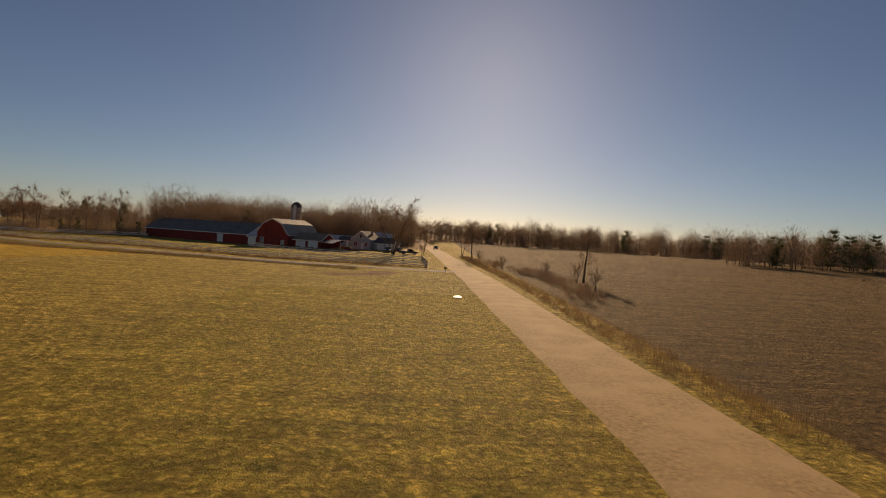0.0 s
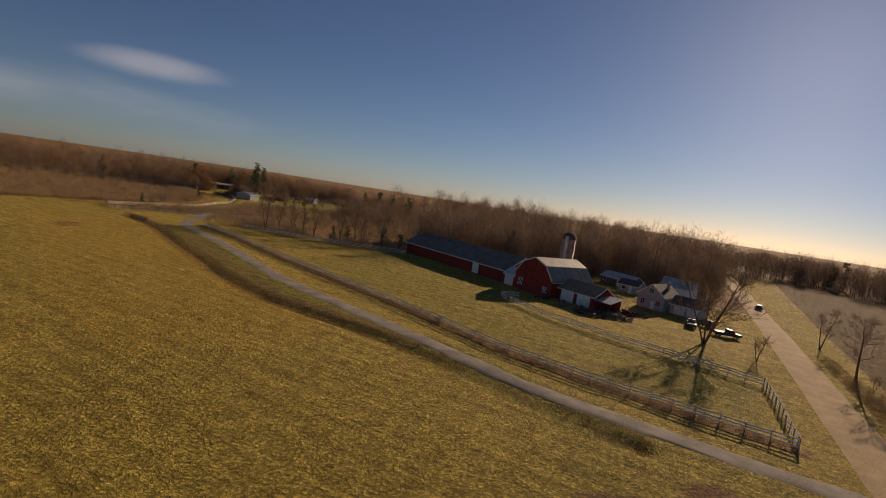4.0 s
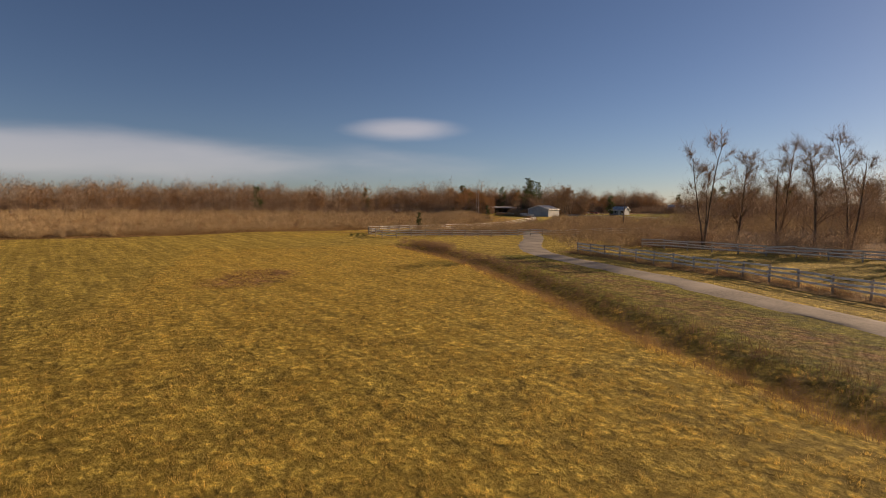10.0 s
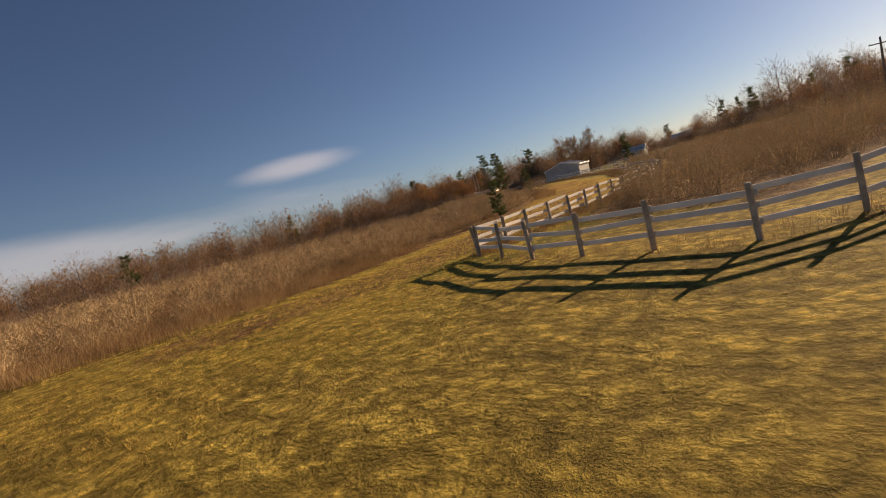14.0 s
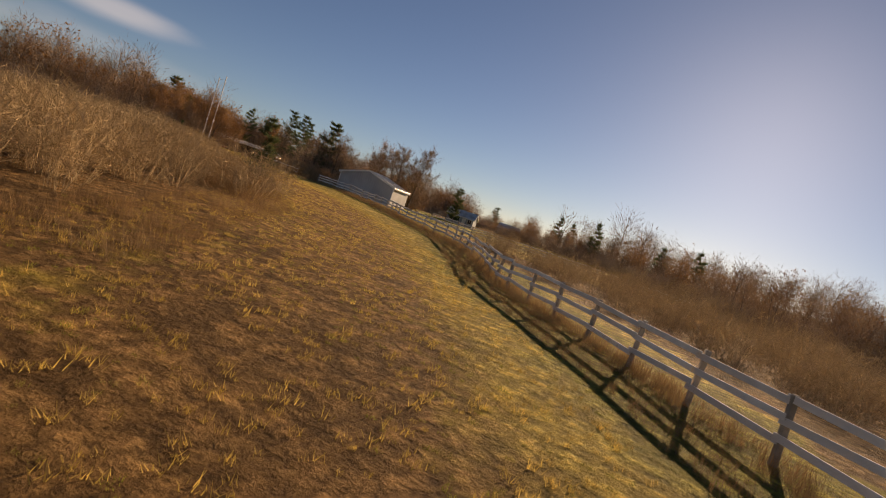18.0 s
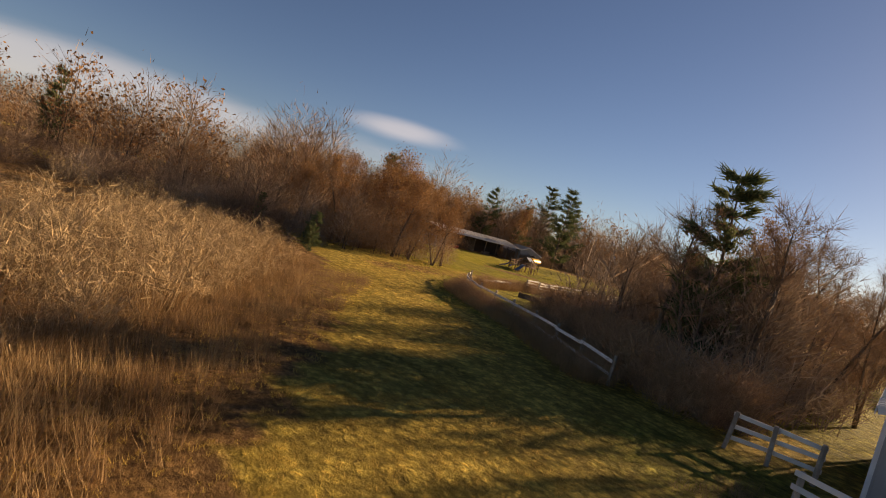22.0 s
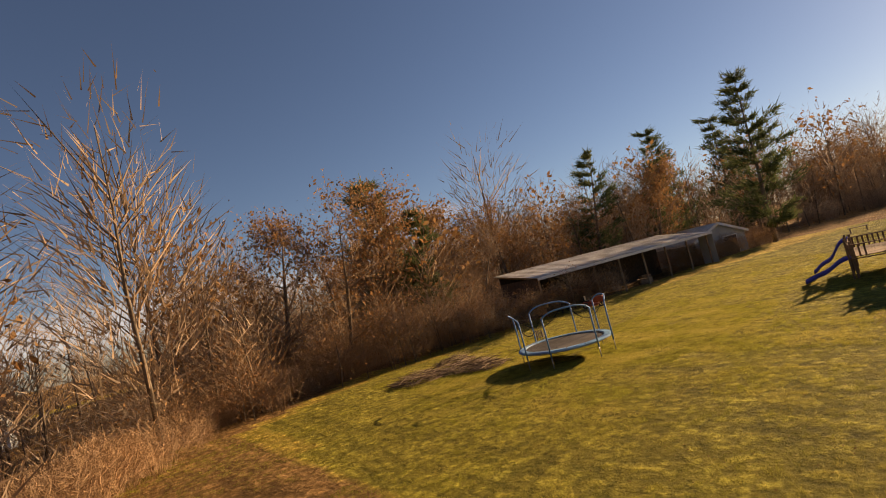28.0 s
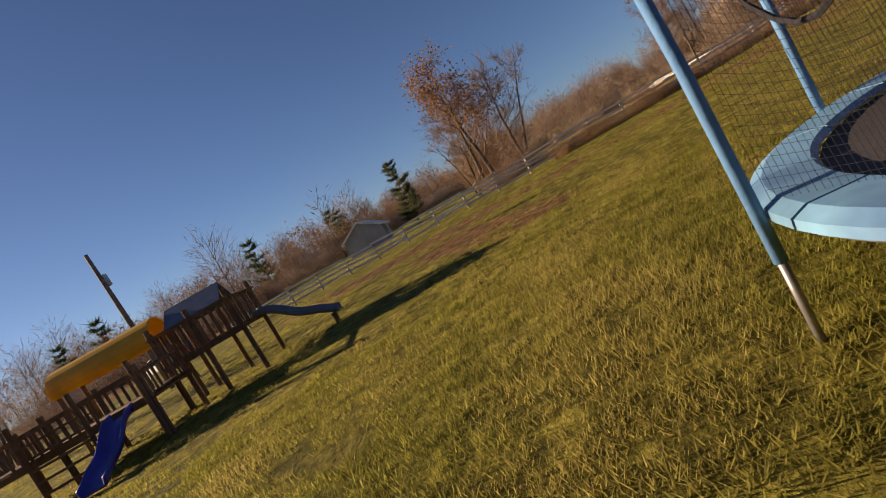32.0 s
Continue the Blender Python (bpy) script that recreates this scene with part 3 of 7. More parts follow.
def fast_mesh(name, v, f, m, mats):
    me = bpy.data.meshes.new(name)
    me.vertices.add(len(v))
    me.vertices.foreach_set("co", v.astype(np.float32).ravel())
    me.loops.add(len(f) * 3)
    me.loops.foreach_set("vertex_index", f.astype(np.int32).ravel())
    me.polygons.add(len(f))
    me.polygons.foreach_set("loop_start", np.arange(0, len(f) * 3, 3, dtype=np.int32))
    me.polygons.foreach_set("material_index", m.astype(np.int32))
    for x in mats:
        me.materials.append(x)
    me.update(calc_edges=True)
    me.validate()
    return me


def cones(p, q, r):
    """Three-sided slivers from points p, tapering to points q."""
    p, q = np.asarray(p, float), np.asarray(q, float)
    d = q - p
    d /= np.linalg.norm(d, axis=1, keepdims=True) + 1e-9
    ref = np.where(np.abs(d[:, 2:3]) > 0.9, np.array([[1.0, 0, 0]]), np.array([[0, 0, 1.0]]))
    u = np.cross(d, ref)
    u /= np.linalg.norm(u, axis=1, keepdims=True) + 1e-9
    w = np.cross(d, u)
    r = np.broadcast_to(np.asarray(r, float), (len(p),))[:, None]
    ring = [p + r * (math.cos(a) * u + math.sin(a) * w) for a in (0, 2.094, 4.189)]
    v = np.stack([*ring, q], 1).reshape(-1, 3)
    b = np.arange(len(p))[:, None] * 4
    f = np.concatenate([b + np.array([[0, 1, 3]]), b + np.array([[1, 2, 3]]), b + np.array([[2, 0, 3]])])
    return v, f


def slivers(p, q, r, rng):
    """Fine twigs and needles: one narrow blade each, at a random roll."""
    p, q = np.asarray(p, float), np.asarray(q, float)
    u = np.cross(q - p, rng.normal(size=p.shape))
    u /= np.linalg.norm(u, axis=1, keepdims=True) + 1e-9
    u *= np.broadcast_to(np.asarray(r, float), (len(p),))[:, None]
    return np.stack([p - u, p + u, q], 1).reshape(-1, 3), np.arange(len(p) * 3).reshape(-1, 3)


def stems(pts, radii, sides=5):
    v, f = tube(pts, radii, sides)
    t = []
    for q in f:
        t += [(q[0], q[i], q[i + 1]) for i in range(1, len(q) - 1)]
    return v, np.array(t)


def leaves(c, size, rng):
    """Small bent leaf clumps: two triangles each, at random turns."""
    n = len(c)
    a = rng.normal(size=(n, 3))
    a /= np.linalg.norm(a, axis=1, keepdims=True)
    b = np.cross(a, rng.normal(size=(n, 3)))
    b /= np.linalg.norm(b, axis=1, keepdims=True) + 1e-9
    k = np.cross(a, b)
    s = size * rng.uniform(0.5, 1.3, (n, 1))
    v = np.stack([c - a * s, c + b * s * 0.5 + k * s * 0.15, c + a * s, c - b * s * 0.5 + k * s * 0.15], 1).reshape(-1, 3)
    i = np.arange(n)[:, None] * 4
    return v, np.concatenate([i + np.array([[0, 1, 2]]), i + np.array([[0, 2, 3]])])


def crooked(p, d, length, n, rng, wob, droop=0.0):
    """A wandering line from p along d."""
    pts, p, d = [p.copy()], p.copy(), d / np.linalg.norm(d)
    for _ in range(n):
        d = d + rng.normal(size=3) * wob + np.array([0, 0, -droop])
        d /= np.linalg.norm(d)
        p = p + d * length / n
        pts.append(p.copy())
    return np.array(pts)


def broadleaf(seed, h=13.0, spread=0.45, limbs=16, subs=7, twigs=9, leaf=0, leaf_size=0.28, trunks=1, low=0.25, twig_len=1.0, steep=0.0, girth=0.017, flare=0.28):
    """A bare or half-bare tree: slot 0 trunk, 1 limbs and twigs, 2 leaves."""
    rng = np.random.default_rng(seed)
    t = Tris()
    tips = []
    for k in range(trunks):
        lean = np.array([rng.normal() * 0.06, rng.normal() * 0.06, 1.0]) if trunks == 1 else np.array([math.cos(k * 6.28 / trunks) * flare, math.sin(k * 6.28 / trunks) * flare, 1.0])
        base = np.array([0.0, 0, -0.15]) + (0 if trunks == 1 else 0.25 * lean * [1, 1, 0])
        hh = h * (1 if k == 0 else rng.uniform(0.75, 0.98))
        tr = crooked(base, lean, hh * 0.82, 7, rng, 0.05)
        r0 = girth * h / math.sqrt(trunks)
        rad = r0 * (1 - np.linspace(0, 1, 8)) ** 0.8 + 0.015
        rad[0] *= 1.35
        t.add(*stems(tr, rad, 6), 0)
        for j in range(limbs // trunks):
            u = rng.uniform(low, 0.97)
            i = min(int(u * 7), 6)
            p = lerp(tr[i], tr[i + 1], u * 7 - i)
            a = rng.uniform(0, 6.283)
            up = rng.uniform(0.45, 1.3) + steep
            d = np.array([math.cos(a), math.sin(a), up])
            L = hh * spread * (1.05 - u * 0.75) * rng.uniform(0.6, 1.1)
            lm = crooked(p, d, L, 4, rng, 0.16, -0.04)
            t.add(*stems(lm, np.interp(np.linspace(0, 1, 5), [0, 1], [max(rad[i] * 0.42, 0.025), 0.012]), 4), 1)
            for _ in range(subs):
                w = rng.uniform(0.25, 1.0)
                m = min(int(w * 4), 3)
                s = lerp(lm[m], lm[m + 1], w * 4 - m)
                dd = (lm[m + 1] - lm[m]) / (np.linalg.norm(lm[m + 1] - lm[m]) + 1e-9) + rng.normal(size=3) * 0.55
                sb = crooked(s, dd, L * rng.uniform(0.25, 0.5), 2, rng, 0.2, -0.05)
                v, f = cones(sb[:-1], sb[1:], [0.02, 0.013])
                t.add(v, f, 1)
                st = sb[rng.integers(1, 3, twigs)] * 0.6 + sb[0] * 0.4 * 0 + sb[rng.integers(0, 3, twigs)] * 0.4
                e = st + (rng.normal(size=(twigs, 3)) * 0.5 + dd * 0.4 + [0, 0, 0.25]) * twig_len * rng.uniform(0.5, 1.1, (twigs, 1))
                t.add(*slivers(st, e, 0.012, rng), 1)
                tips.append(e)
    if leaf and tips:
        tp = np.concatenate(tips)
        c = tp[rng.integers(0, len(tp), leaf)] + rng.normal(size=(leaf, 3)) * 0.25
        t.add(*leaves(c, leaf_size, rng), 2)
    return t


def pine(seed, h=15.0, whorls=11, open_top=0.5, needles=26, card=0.42):
    """A white pine with uneven, upswept plates of needles: slot 0 trunk, 1 limbs, 2 needles."""
    rng = np.random.default_rng(seed)
    t = Tris()
    tr = crooked(np.array([0, 0, -0.2]), np.array([rng.normal() * 0.03, rng.normal() * 0.03, 1.0]), h, 8, rng, 0.02)
    t.add(*stems(tr, np.linspace(0.016 * h, 0.03, 9), 7), 0)
    for w in range(whorls):
        u = 0.1 + 0.88 * w / (whorls - 1)
        i = min(int(u * 8), 7)
        p = lerp(tr[i], tr[i + 1], u * 8 - i)
        for _ in range(rng.integers(3, 6)):
            a = rng.uniform(0, 6.283)
            L = h * 0.25 * min(1.0, 0.45 + 2.2 * u) * (1.15 - u) ** 0.75 * rng.uniform(0.5, 1.25)
            lm = crooked(p, np.array([math.cos(a), math.sin(a), 0.2]), L, 4, rng, 0.08, -0.1)
            t.add(*stems(lm, np.linspace(0.05, 0.015, 5), 4), 1)
            n = int(needles * (0.4 + L / (h * 0.2)))
            k = rng.uniform(0.22, 1.05, n)
            c = np.stack([np.interp(k * 4, range(5), lm[:, q]) for q in range(3)], 1) + rng.normal(size=(n, 3)) * np.array([0.34, 0.34, 0.16]) * (0.5 + L * 0.18)
            out = np.array([math.cos(a), math.sin(a), 0.55])
            for q in range(3):
                e = c + (rng.normal(size=(n, 3)) * 0.55 + out) * card * rng.uniform(0.6, 1.2, (n, 1))
                t.add(*slivers(c + rng.normal(size=(n, 3)) * 0.06, e, card * 0.11, rng), 2)
    return t


def shrub(seed, h=2.2, n=60, wide=0.9, forks=2, r=0.012):
    """A rounded bush: shoots fanning up, and a soft dome of fine twigs."""
    rng = np.random.default_rng(seed)
    t = Tris()
    k = max(8, n // 3)
    a, rr = rng.uniform(0, 6.283, k), rng.uniform(0, 0.45, k) * wide
    p = np.stack([np.cos(a) * rr, np.sin(a) * rr, np.full(k, -0.05)], 1)
    q = p + np.stack([np.cos(a) * wide * rng.uniform(0.1, 0.8, k), np.sin(a) * wide * rng.uniform(0.1, 0.8, k), h * rng.uniform(0.4, 0.9, k)], 1)
    t.add(*cones(p, q, r), 1)
    m = n * (2 + 2 * forks)
    d = rng.normal(size=(m, 3))
    d /= np.linalg.norm(d, axis=1, keepdims=True)
    lump = 1 + 0.25 * np.sin(d[:, :1] * 4 + seed) * np.cos(d[:, 1:2] * 5 + 2 * seed)
    c = d * rng.uniform(0.15, 1.0, (m, 1)) ** 0.5 * lump * np.array([wide, wide, h * 0.47]) + np.array([0, 0, h * 0.47])
    o = (d * [1, 1, 0.5] * 0.6 + rng.normal(size=(m, 3)) * 0.6 + [0, 0, 0.4]) * h * 0.12
    t.add(*slivers(c - o, c + o, r * rng.uniform(0.5, 1.1, m), rng), 1)
    return t


def tree_thing(name, t, x, y, mats, label, category, h_scale=1.0, turn=0.0, group="", crown_slots=(1, 2), lean=(0, 0)):
    """One tree standing for itself: trunk and crown."""
    e = thing(name, pose(x, y, ground_z(x, y), lean[0], lean[1], turn) @ Matrix.Scale(h_scale, 4), label, category, group)
    part("trunk", t.mesh("trunk", mats, [0]), None, e)
    part("crown", t.mesh("crown", mats, list(crown_slots)), None, e)
    return e


def scatter(name, variants, spots, mats, label, category):
    """Many plants that nobody would count, in one mesh."""
    vs, fs, ms, n = [], [], [], 0
    rng = np.random.default_rng(len(spots))
    arr = [t.arrays() for t in variants]
    zs = height(spots[:, 0], spots[:, 1])
    for (px, py, sc, kind), z in zip(spots, zs):
        v, f, m = arr[int(kind) % len(arr)]
        a = rng.uniform(0, 6.283)
        c, s = math.cos(a) * sc, math.sin(a) * sc
        k = sc * rng.uniform(0.88, 1.12)
        q = np.empty_like(v)
        q[:, 0], q[:, 1], q[:, 2] = v[:, 0] * c - v[:, 1] * s + px, v[:, 0] * s + v[:, 1] * c + py, v[:, 2] * k + z
        vs.append(q)
        fs.append(f + n)
        ms.append(m)
        n += len(v)
    me = fast_mesh(name, np.concatenate(vs), np.concatenate(fs), np.concatenate(ms), mats)
    return solid(name, me, None, label, category, kind="stuff")


def sow(poly, n, seed, lo=0.8, hi=1.2, kinds=4, keep=None, clump=None):
    """Random spots in a polygon: x, y, scale, kind."""
    rng = np.random.default_rng(seed)
    p = np.array(poly)
    out = []
    while len(out) < n:
        q = rng.uniform(p.min(0), p.max(0), (n * 3, 2))
        ok = inside(q[:, 0], q[:, 1], list(poly))
        if keep is not None:
            ok &= keep(q[:, 0], q[:, 1])
        if clump is not None:
            ok &= value_noise(q[:, 0], q[:, 1], clump, seed) > rng.uniform(0.15, 0.6, len(q))
        out += [tuple(v) for v in q[ok]]
        if len(q[ok]) == 0:
            break
    q = np.array(out[:n])
    return np.c_[q, rng.uniform(lo, hi, len(q)), rng.integers(0, kinds, len(q))]


def along(line, n, seed, width, lo=0.8, hi=1.2, kinds=4, side=0.0):
    rng = np.random.default_rng(seed)
    L = np.array([math.hypot(b[0] - a[0], b[1] - a[1]) for a, b in zip(line[:-1], line[1:])])
    cum = np.r_[0, np.cumsum(L)]
    out = []
    for _ in range(n):
        s = rng.uniform(0, cum[-1])
        i = min(np.searchsorted(cum, s, "right") - 1, len(L) - 1)
        u = (s - cum[i]) / L[i]
        dx, dy = (line[i + 1][0] - line[i][0]) / L[i], (line[i + 1][1] - line[i][1]) / L[i]
        o = side + rng.normal() * width
        out.append((lerp(line[i][0], line[i + 1][0], u) - dy * o, lerp(line[i][1], line[i + 1][1], u) + dx * o, rng.uniform(lo, hi), rng.integers(0, kinds)))
    return np.array(out)


def clear_of_path(x, y, gap):
    """Spots that keep away from the flight's line."""
    way = [(-146, 118), (-160, 124), (-171.5, 129), (-190, 136), (-203, 145), (-203.2, 155.8), (-206.8, 173.8), (-217, 193.1), (-226.7, 210.1), (-238.2, 222), (-252.3, 233.6), (-276.8, 251.1), (-288.5, 260.5), (-296.1, 273.1), (-302.7, 281.9), (-312, 281), (-322, 280), (-328.6, 279.6), (-333.8, 280.9), (-336.7, 283.3), (-337.8, 287), (-337.8, 291.4), (-336.2, 295.8), (-332.9, 298.7)]
    return seg_dist(x, y, way) > gap


WOODS_MATS = [BARK, TWIG, OAK]
def hazy_tree(seed, h=14.0, n=130, wide=0.27, low=0.3, r=0.045, leaf=0, leaf_size=0.27):
    """A far bare tree: trunk, some limbs, and a rounded haze of twigs."""
    rng = np.random.default_rng(seed)
    t = Tris()
    t.add(*stems(crooked(np.array([0, 0, -0.3]), np.array([rng.normal() * 0.04, rng.normal() * 0.04, 1.0]), h * 0.85, 4, rng, 0.04), np.array([0.10, 0.085, 0.065, 0.04, 0.02]) * h / 12, 4), 0)
    d = rng.normal(size=(n, 3))
    d /= np.linalg.norm(d, axis=1, keepdims=True)
    rad = rng.uniform(0.12, 1.0, (n, 1)) ** 0.5
    mid, tall = h * (1 + low) / 2, h * (1 - low) / 2
    lump = 1 + 0.24 * np.sin(d[:, :1] * 5 + seed) * np.cos(d[:, 1:2] * 4 + 2 * seed)
    p = d * rad * lump * np.array([wide * h, wide * h, tall]) + np.array([0, 0, mid])
    inner = np.concatenate([p[:, :2] * 0.25, np.maximum(p[:, 2:] - 0.16 * h, 0.1 * h)], 1)
    start = lerp(p, inner, rng.uniform(0.22, 0.5, (n, 1))) + rng.normal(size=(n, 3)) * 0.02 * h
    t.add(*slivers(start, p, r * rng.uniform(0.6, 1.3, n), rng), 1)
    m = 9
    k = rng.uniform(0.3, 0.7, (m, 1)) * h * np.array([[0, 0, 1.0]])
    a = rng.uniform(0, 6.283, m)
    t.add(*cones(k, k + np.stack([np.cos(a) * wide * h * 0.8, np.sin(a) * wide * h * 0.8, np.full(m, h * 0.24)], 1), 0.05 * h / 12), 1)
    if leaf:
        q = p[rng.integers(0, n, leaf)] * 0.97 + rng.normal(size=(leaf, 3)) * 0.25
        t.add(*leaves(q, leaf_size, rng), 2)
    return t


far_bare = [hazy_tree(40 + k, 14 + k, 760, 0.26 + 0.03 * k, 0.10, 0.034) for k in range(4)]
far_oak = [hazy_tree(60 + k, 14, 420, 0.34, 0.13, 0.034, 520) for k in range(3)]
far_pine = [pine(80 + k, 14, 9, needles=16, card=1.1) for k in range(2)]
under = [shrub(90 + k, 3.6, 60, 2.1, 1, 0.021) for k in range(3)]
thicket_far = [hazy_tree(195 + k, 11 + k, 130, 0.31, 0.0, 0.075) for k in range(3)]
thicket = [hazy_tree(95 + k, 10.5 + k, 300, 0.30, 0.0, 0.042) for k in range(3)]

WOOD_NORTH = [(-118, 226), (-110, 206), (-100, 205), (-70, 208), (-60, 228), (-30, 236), (-9, 240), (-12, 330), (-60, 330), (-128, 300)]
WOOD_RIDGE = [(-240, 330), (-12, 325), (-15, 400), (130, 420), (260, 400), (240, 540), (-250, 520)]
WOOD_EAST = [(12, 385), (48, 335), (98, 305), (150, 285), (212, 262), (300, 250), (330, 330), (220, 345), (110, 380), (40, 450)]
ROAD_END = [(-30, 345), (-14, 330), (-12, 352), (6, 350), (40, 372), (44, 400), (-30, 400)]
WEST_EDGE = [(-334, 40), (-352, 110), (-339.9, 191.1), (-316, 249.9), (-310.4, 265.6), (-326, 271.3), (-352, 235), (-372, 150)]
FAR_HILL = [(-455, -40), (-430, 120), (-432, 420), (-360, 460), (-250, 530), (-300, 600), (-560, 560), (-620, 300), (-600, -20)]
GAP_WOOD = [(-190, 262), (-122, 226), (-126, 300), (-180, 330)]
SHED_THICKET = [(-265.5, 266.9), (-268.5, 261.2), (-272.1, 261.8), (-280, 267), (-281.5, 273.2), (-266, 275.7)]
FOOT = [(-301.5, 266), (-304, 275.5), (-310, 277.5), (-320, 275.5), (-331, 273), (-345, 270), (-347, 256), (-318, 252), (-304, 257)]
KNOLL = [(100, 172), (118, 158), (138, 160), (160, 185), (150, 215), (110, 205)]
WOOD_WEST = [(-330, 20), (-372, 100), (-350, 190), (-338, 235), (-330, 262), (-370, 285), (-400, 260), (-450, 190), (-450, 0)]
WOOD_LAWN = [lawn(*p) for p in [(-318, 266), (-330, 278), (-344, 284), (-353, 296), (-357, 345), (-347, 362), (-352, 410), (-430, 400), (-430, 290), (-370, 275), (-330, 262)]]
WOOD_TOP_WEST = [(-352, 372), (-330, 378), (-292, 374), (-280, 388), (-300, 425), (-352, 425)]
WOOD_TOP = [(-290, 396), (-275, 388), (-250, 352), (-215, 322), (-185, 250), (-175, 260), (-190, 345), (-240, 400), (-285, 420)]


def shelter_clear(a, b):
    return clear_of_path(a, b, 6.5) & ~inside(a, b, [(-341.5, 303), (-354.5, 304.5), (-352, 344), (-336, 345)])


def foot_clear(a, b):
    return clear_of_path(a, b, 4.2)


spots = np.concatenate([sow(WOOD_NORTH, 150, 1, 1.0, 1.35), sow(WOOD_EAST, 230, 2, 0.9, 1.2), sow(WOOD_WEST, 190, 3, 0.7, 1.05), sow(WOOD_LAWN, 70, 4, 0.95, 1.3, 4, shelter_clear), sow(WOOD_TOP, 80, 5, 0.4, 0.7), sow(WOOD_TOP_WEST, 50, 7, 0.65, 0.95), sow(WOOD_RIDGE, 90, 6, 1.0, 1.3)])
scatter("bare_woods", far_bare, spots, WOODS_MATS, "distant bare grey-brown deciduous woods in late autumn", "woods")
spots = np.concatenate([sow(WOOD_NORTH, 22, 11, 0.8, 1.0), sow(WOOD_EAST, 24, 12, 0.8, 1.1), sow(WOOD_WEST, 125, 13, 0.75, 1.15), sow(WOOD_LAWN, 34, 14, 0.95, 1.3, 4, shelter_clear), sow(WOOD_TOP, 45, 15, 0.4, 0.7), sow(WOOD_TOP_WEST, 55, 17, 0.7, 1.0), sow(WOOD_RIDGE, 60, 16, 0.8, 1.1)])
scatter("oak_woods", far_oak, spots, WOODS_MATS, "russet-leaved oaks scattered through the bare woods", "woods")
spots = np.concatenate([sow(WOOD_NORTH, 6, 21, 0.7, 1.0, 2), sow(WOOD_EAST, 16, 22, 0.8, 1.0, 2), sow(KNOLL, 10, 26, 0.6, 0.85, 2), sow(WOOD_WEST, 4, 23, 0.6, 0.9, 2), sow(WOOD_TOP, 6, 25, 0.6, 0.8, 2), np.array([(-124, 186, 0.36, 0), (-113, 192, 0.42, 1), (-128, 184, 0.3, 1), (-108, 194, 0.38, 0)], float)])
scatter("pine_woods", far_pine, spots, [BARK, TWIG, NEEDLE], "dark green pines among the bare woods", "woods")
spots = np.concatenate([sow(WOOD_NORTH, 420, 51, 1.0, 1.4), sow(WOOD_WEST, 460, 53, 0.5, 0.9), sow(KNOLL, 90, 57, 0.8, 1.25), sow(SHED_THICKET, 46, 62, 0.5, 0.85), sow(FOOT, 70, 59, 0.45, 0.75, 4, foot_clear), sow(WOOD_LAWN, 300, 54, 0.8, 1.3, 4, shelter_clear), sow(WOOD_TOP, 330, 55, 0.35, 0.6), sow(WOOD_TOP_WEST, 190, 63, 0.55, 0.85), sow(GAP_WOOD, 150, 61, 0.6, 0.85)])
far_spots = np.concatenate([sow(WOOD_RIDGE, 480, 56, 0.9, 1.25), sow(ROAD_END, 150, 58, 1.0, 1.4), sow(FAR_HILL, 520, 60, 0.9, 1.35), sow(WOOD_EAST, 520, 52, 0.9, 1.2)])
scatter("far_woods", thicket_far, far_spots, WOODS_MATS, "far hazy brown woods along the horizon", "woods")
scatter("thicket_woods", thicket, spots, WOODS_MATS, "dense mass of slender bare saplings in the woods", "woods")
spots = np.concatenate([sow(WOOD_NORTH, 220, 31, 0.8, 1.5), sow(WOOD_EAST, 300, 32, 1.0, 1.7), sow(WOOD_WEST, 220, 33, 0.8, 1.5), sow(SHED_THICKET, 90, 38, 0.6, 1.15), sow(FOOT, 190, 37, 0.5, 0.95, 4, foot_clear), sow(WEST_EDGE, 260, 36, 0.7, 1.2, 4, shelter_clear), sow(WOOD_LAWN, 260, 34, 0.6, 1.1, 4, shelter_clear), sow(WOOD_TOP, 300, 35, 0.7, 1.2), along([(-350, 372), (-291, 374), (-252, 350), (-217, 320), (-190, 258)], 330, 39, 3.0, 0.7, 1.2, 4), along([(-156, 171), (-131, 176.5), (-116, 184.5), (-106, 189.5)], 90, 40, 2.2, 0.6, 1.1, 4, 0.0)])
scatter("undergrowth", under, spots, WOODS_MATS, "tangled bare undergrowth at the foot of the woods", "undergrowth")

# brown scrub between field and woods, and inside the fenced loop
brush = [shrub(100 + k, 1.8 + 0.3 * (k % 3), 50, 1.25, 1, 0.013) for k in range(5)]
SCRUB_FAR = [(-212, 60), (-211, 122), (-215, 140), (-213.5, 156.3), (-218.2, 173.7), (-224.9, 191.1), (-242.5, 211), (-264.1, 229.2), (-265.6, 243.2), (-299.2, 249.2), (-319, 259.9), (-338.6, 243.2), (-372, 110), (-330, 40)]
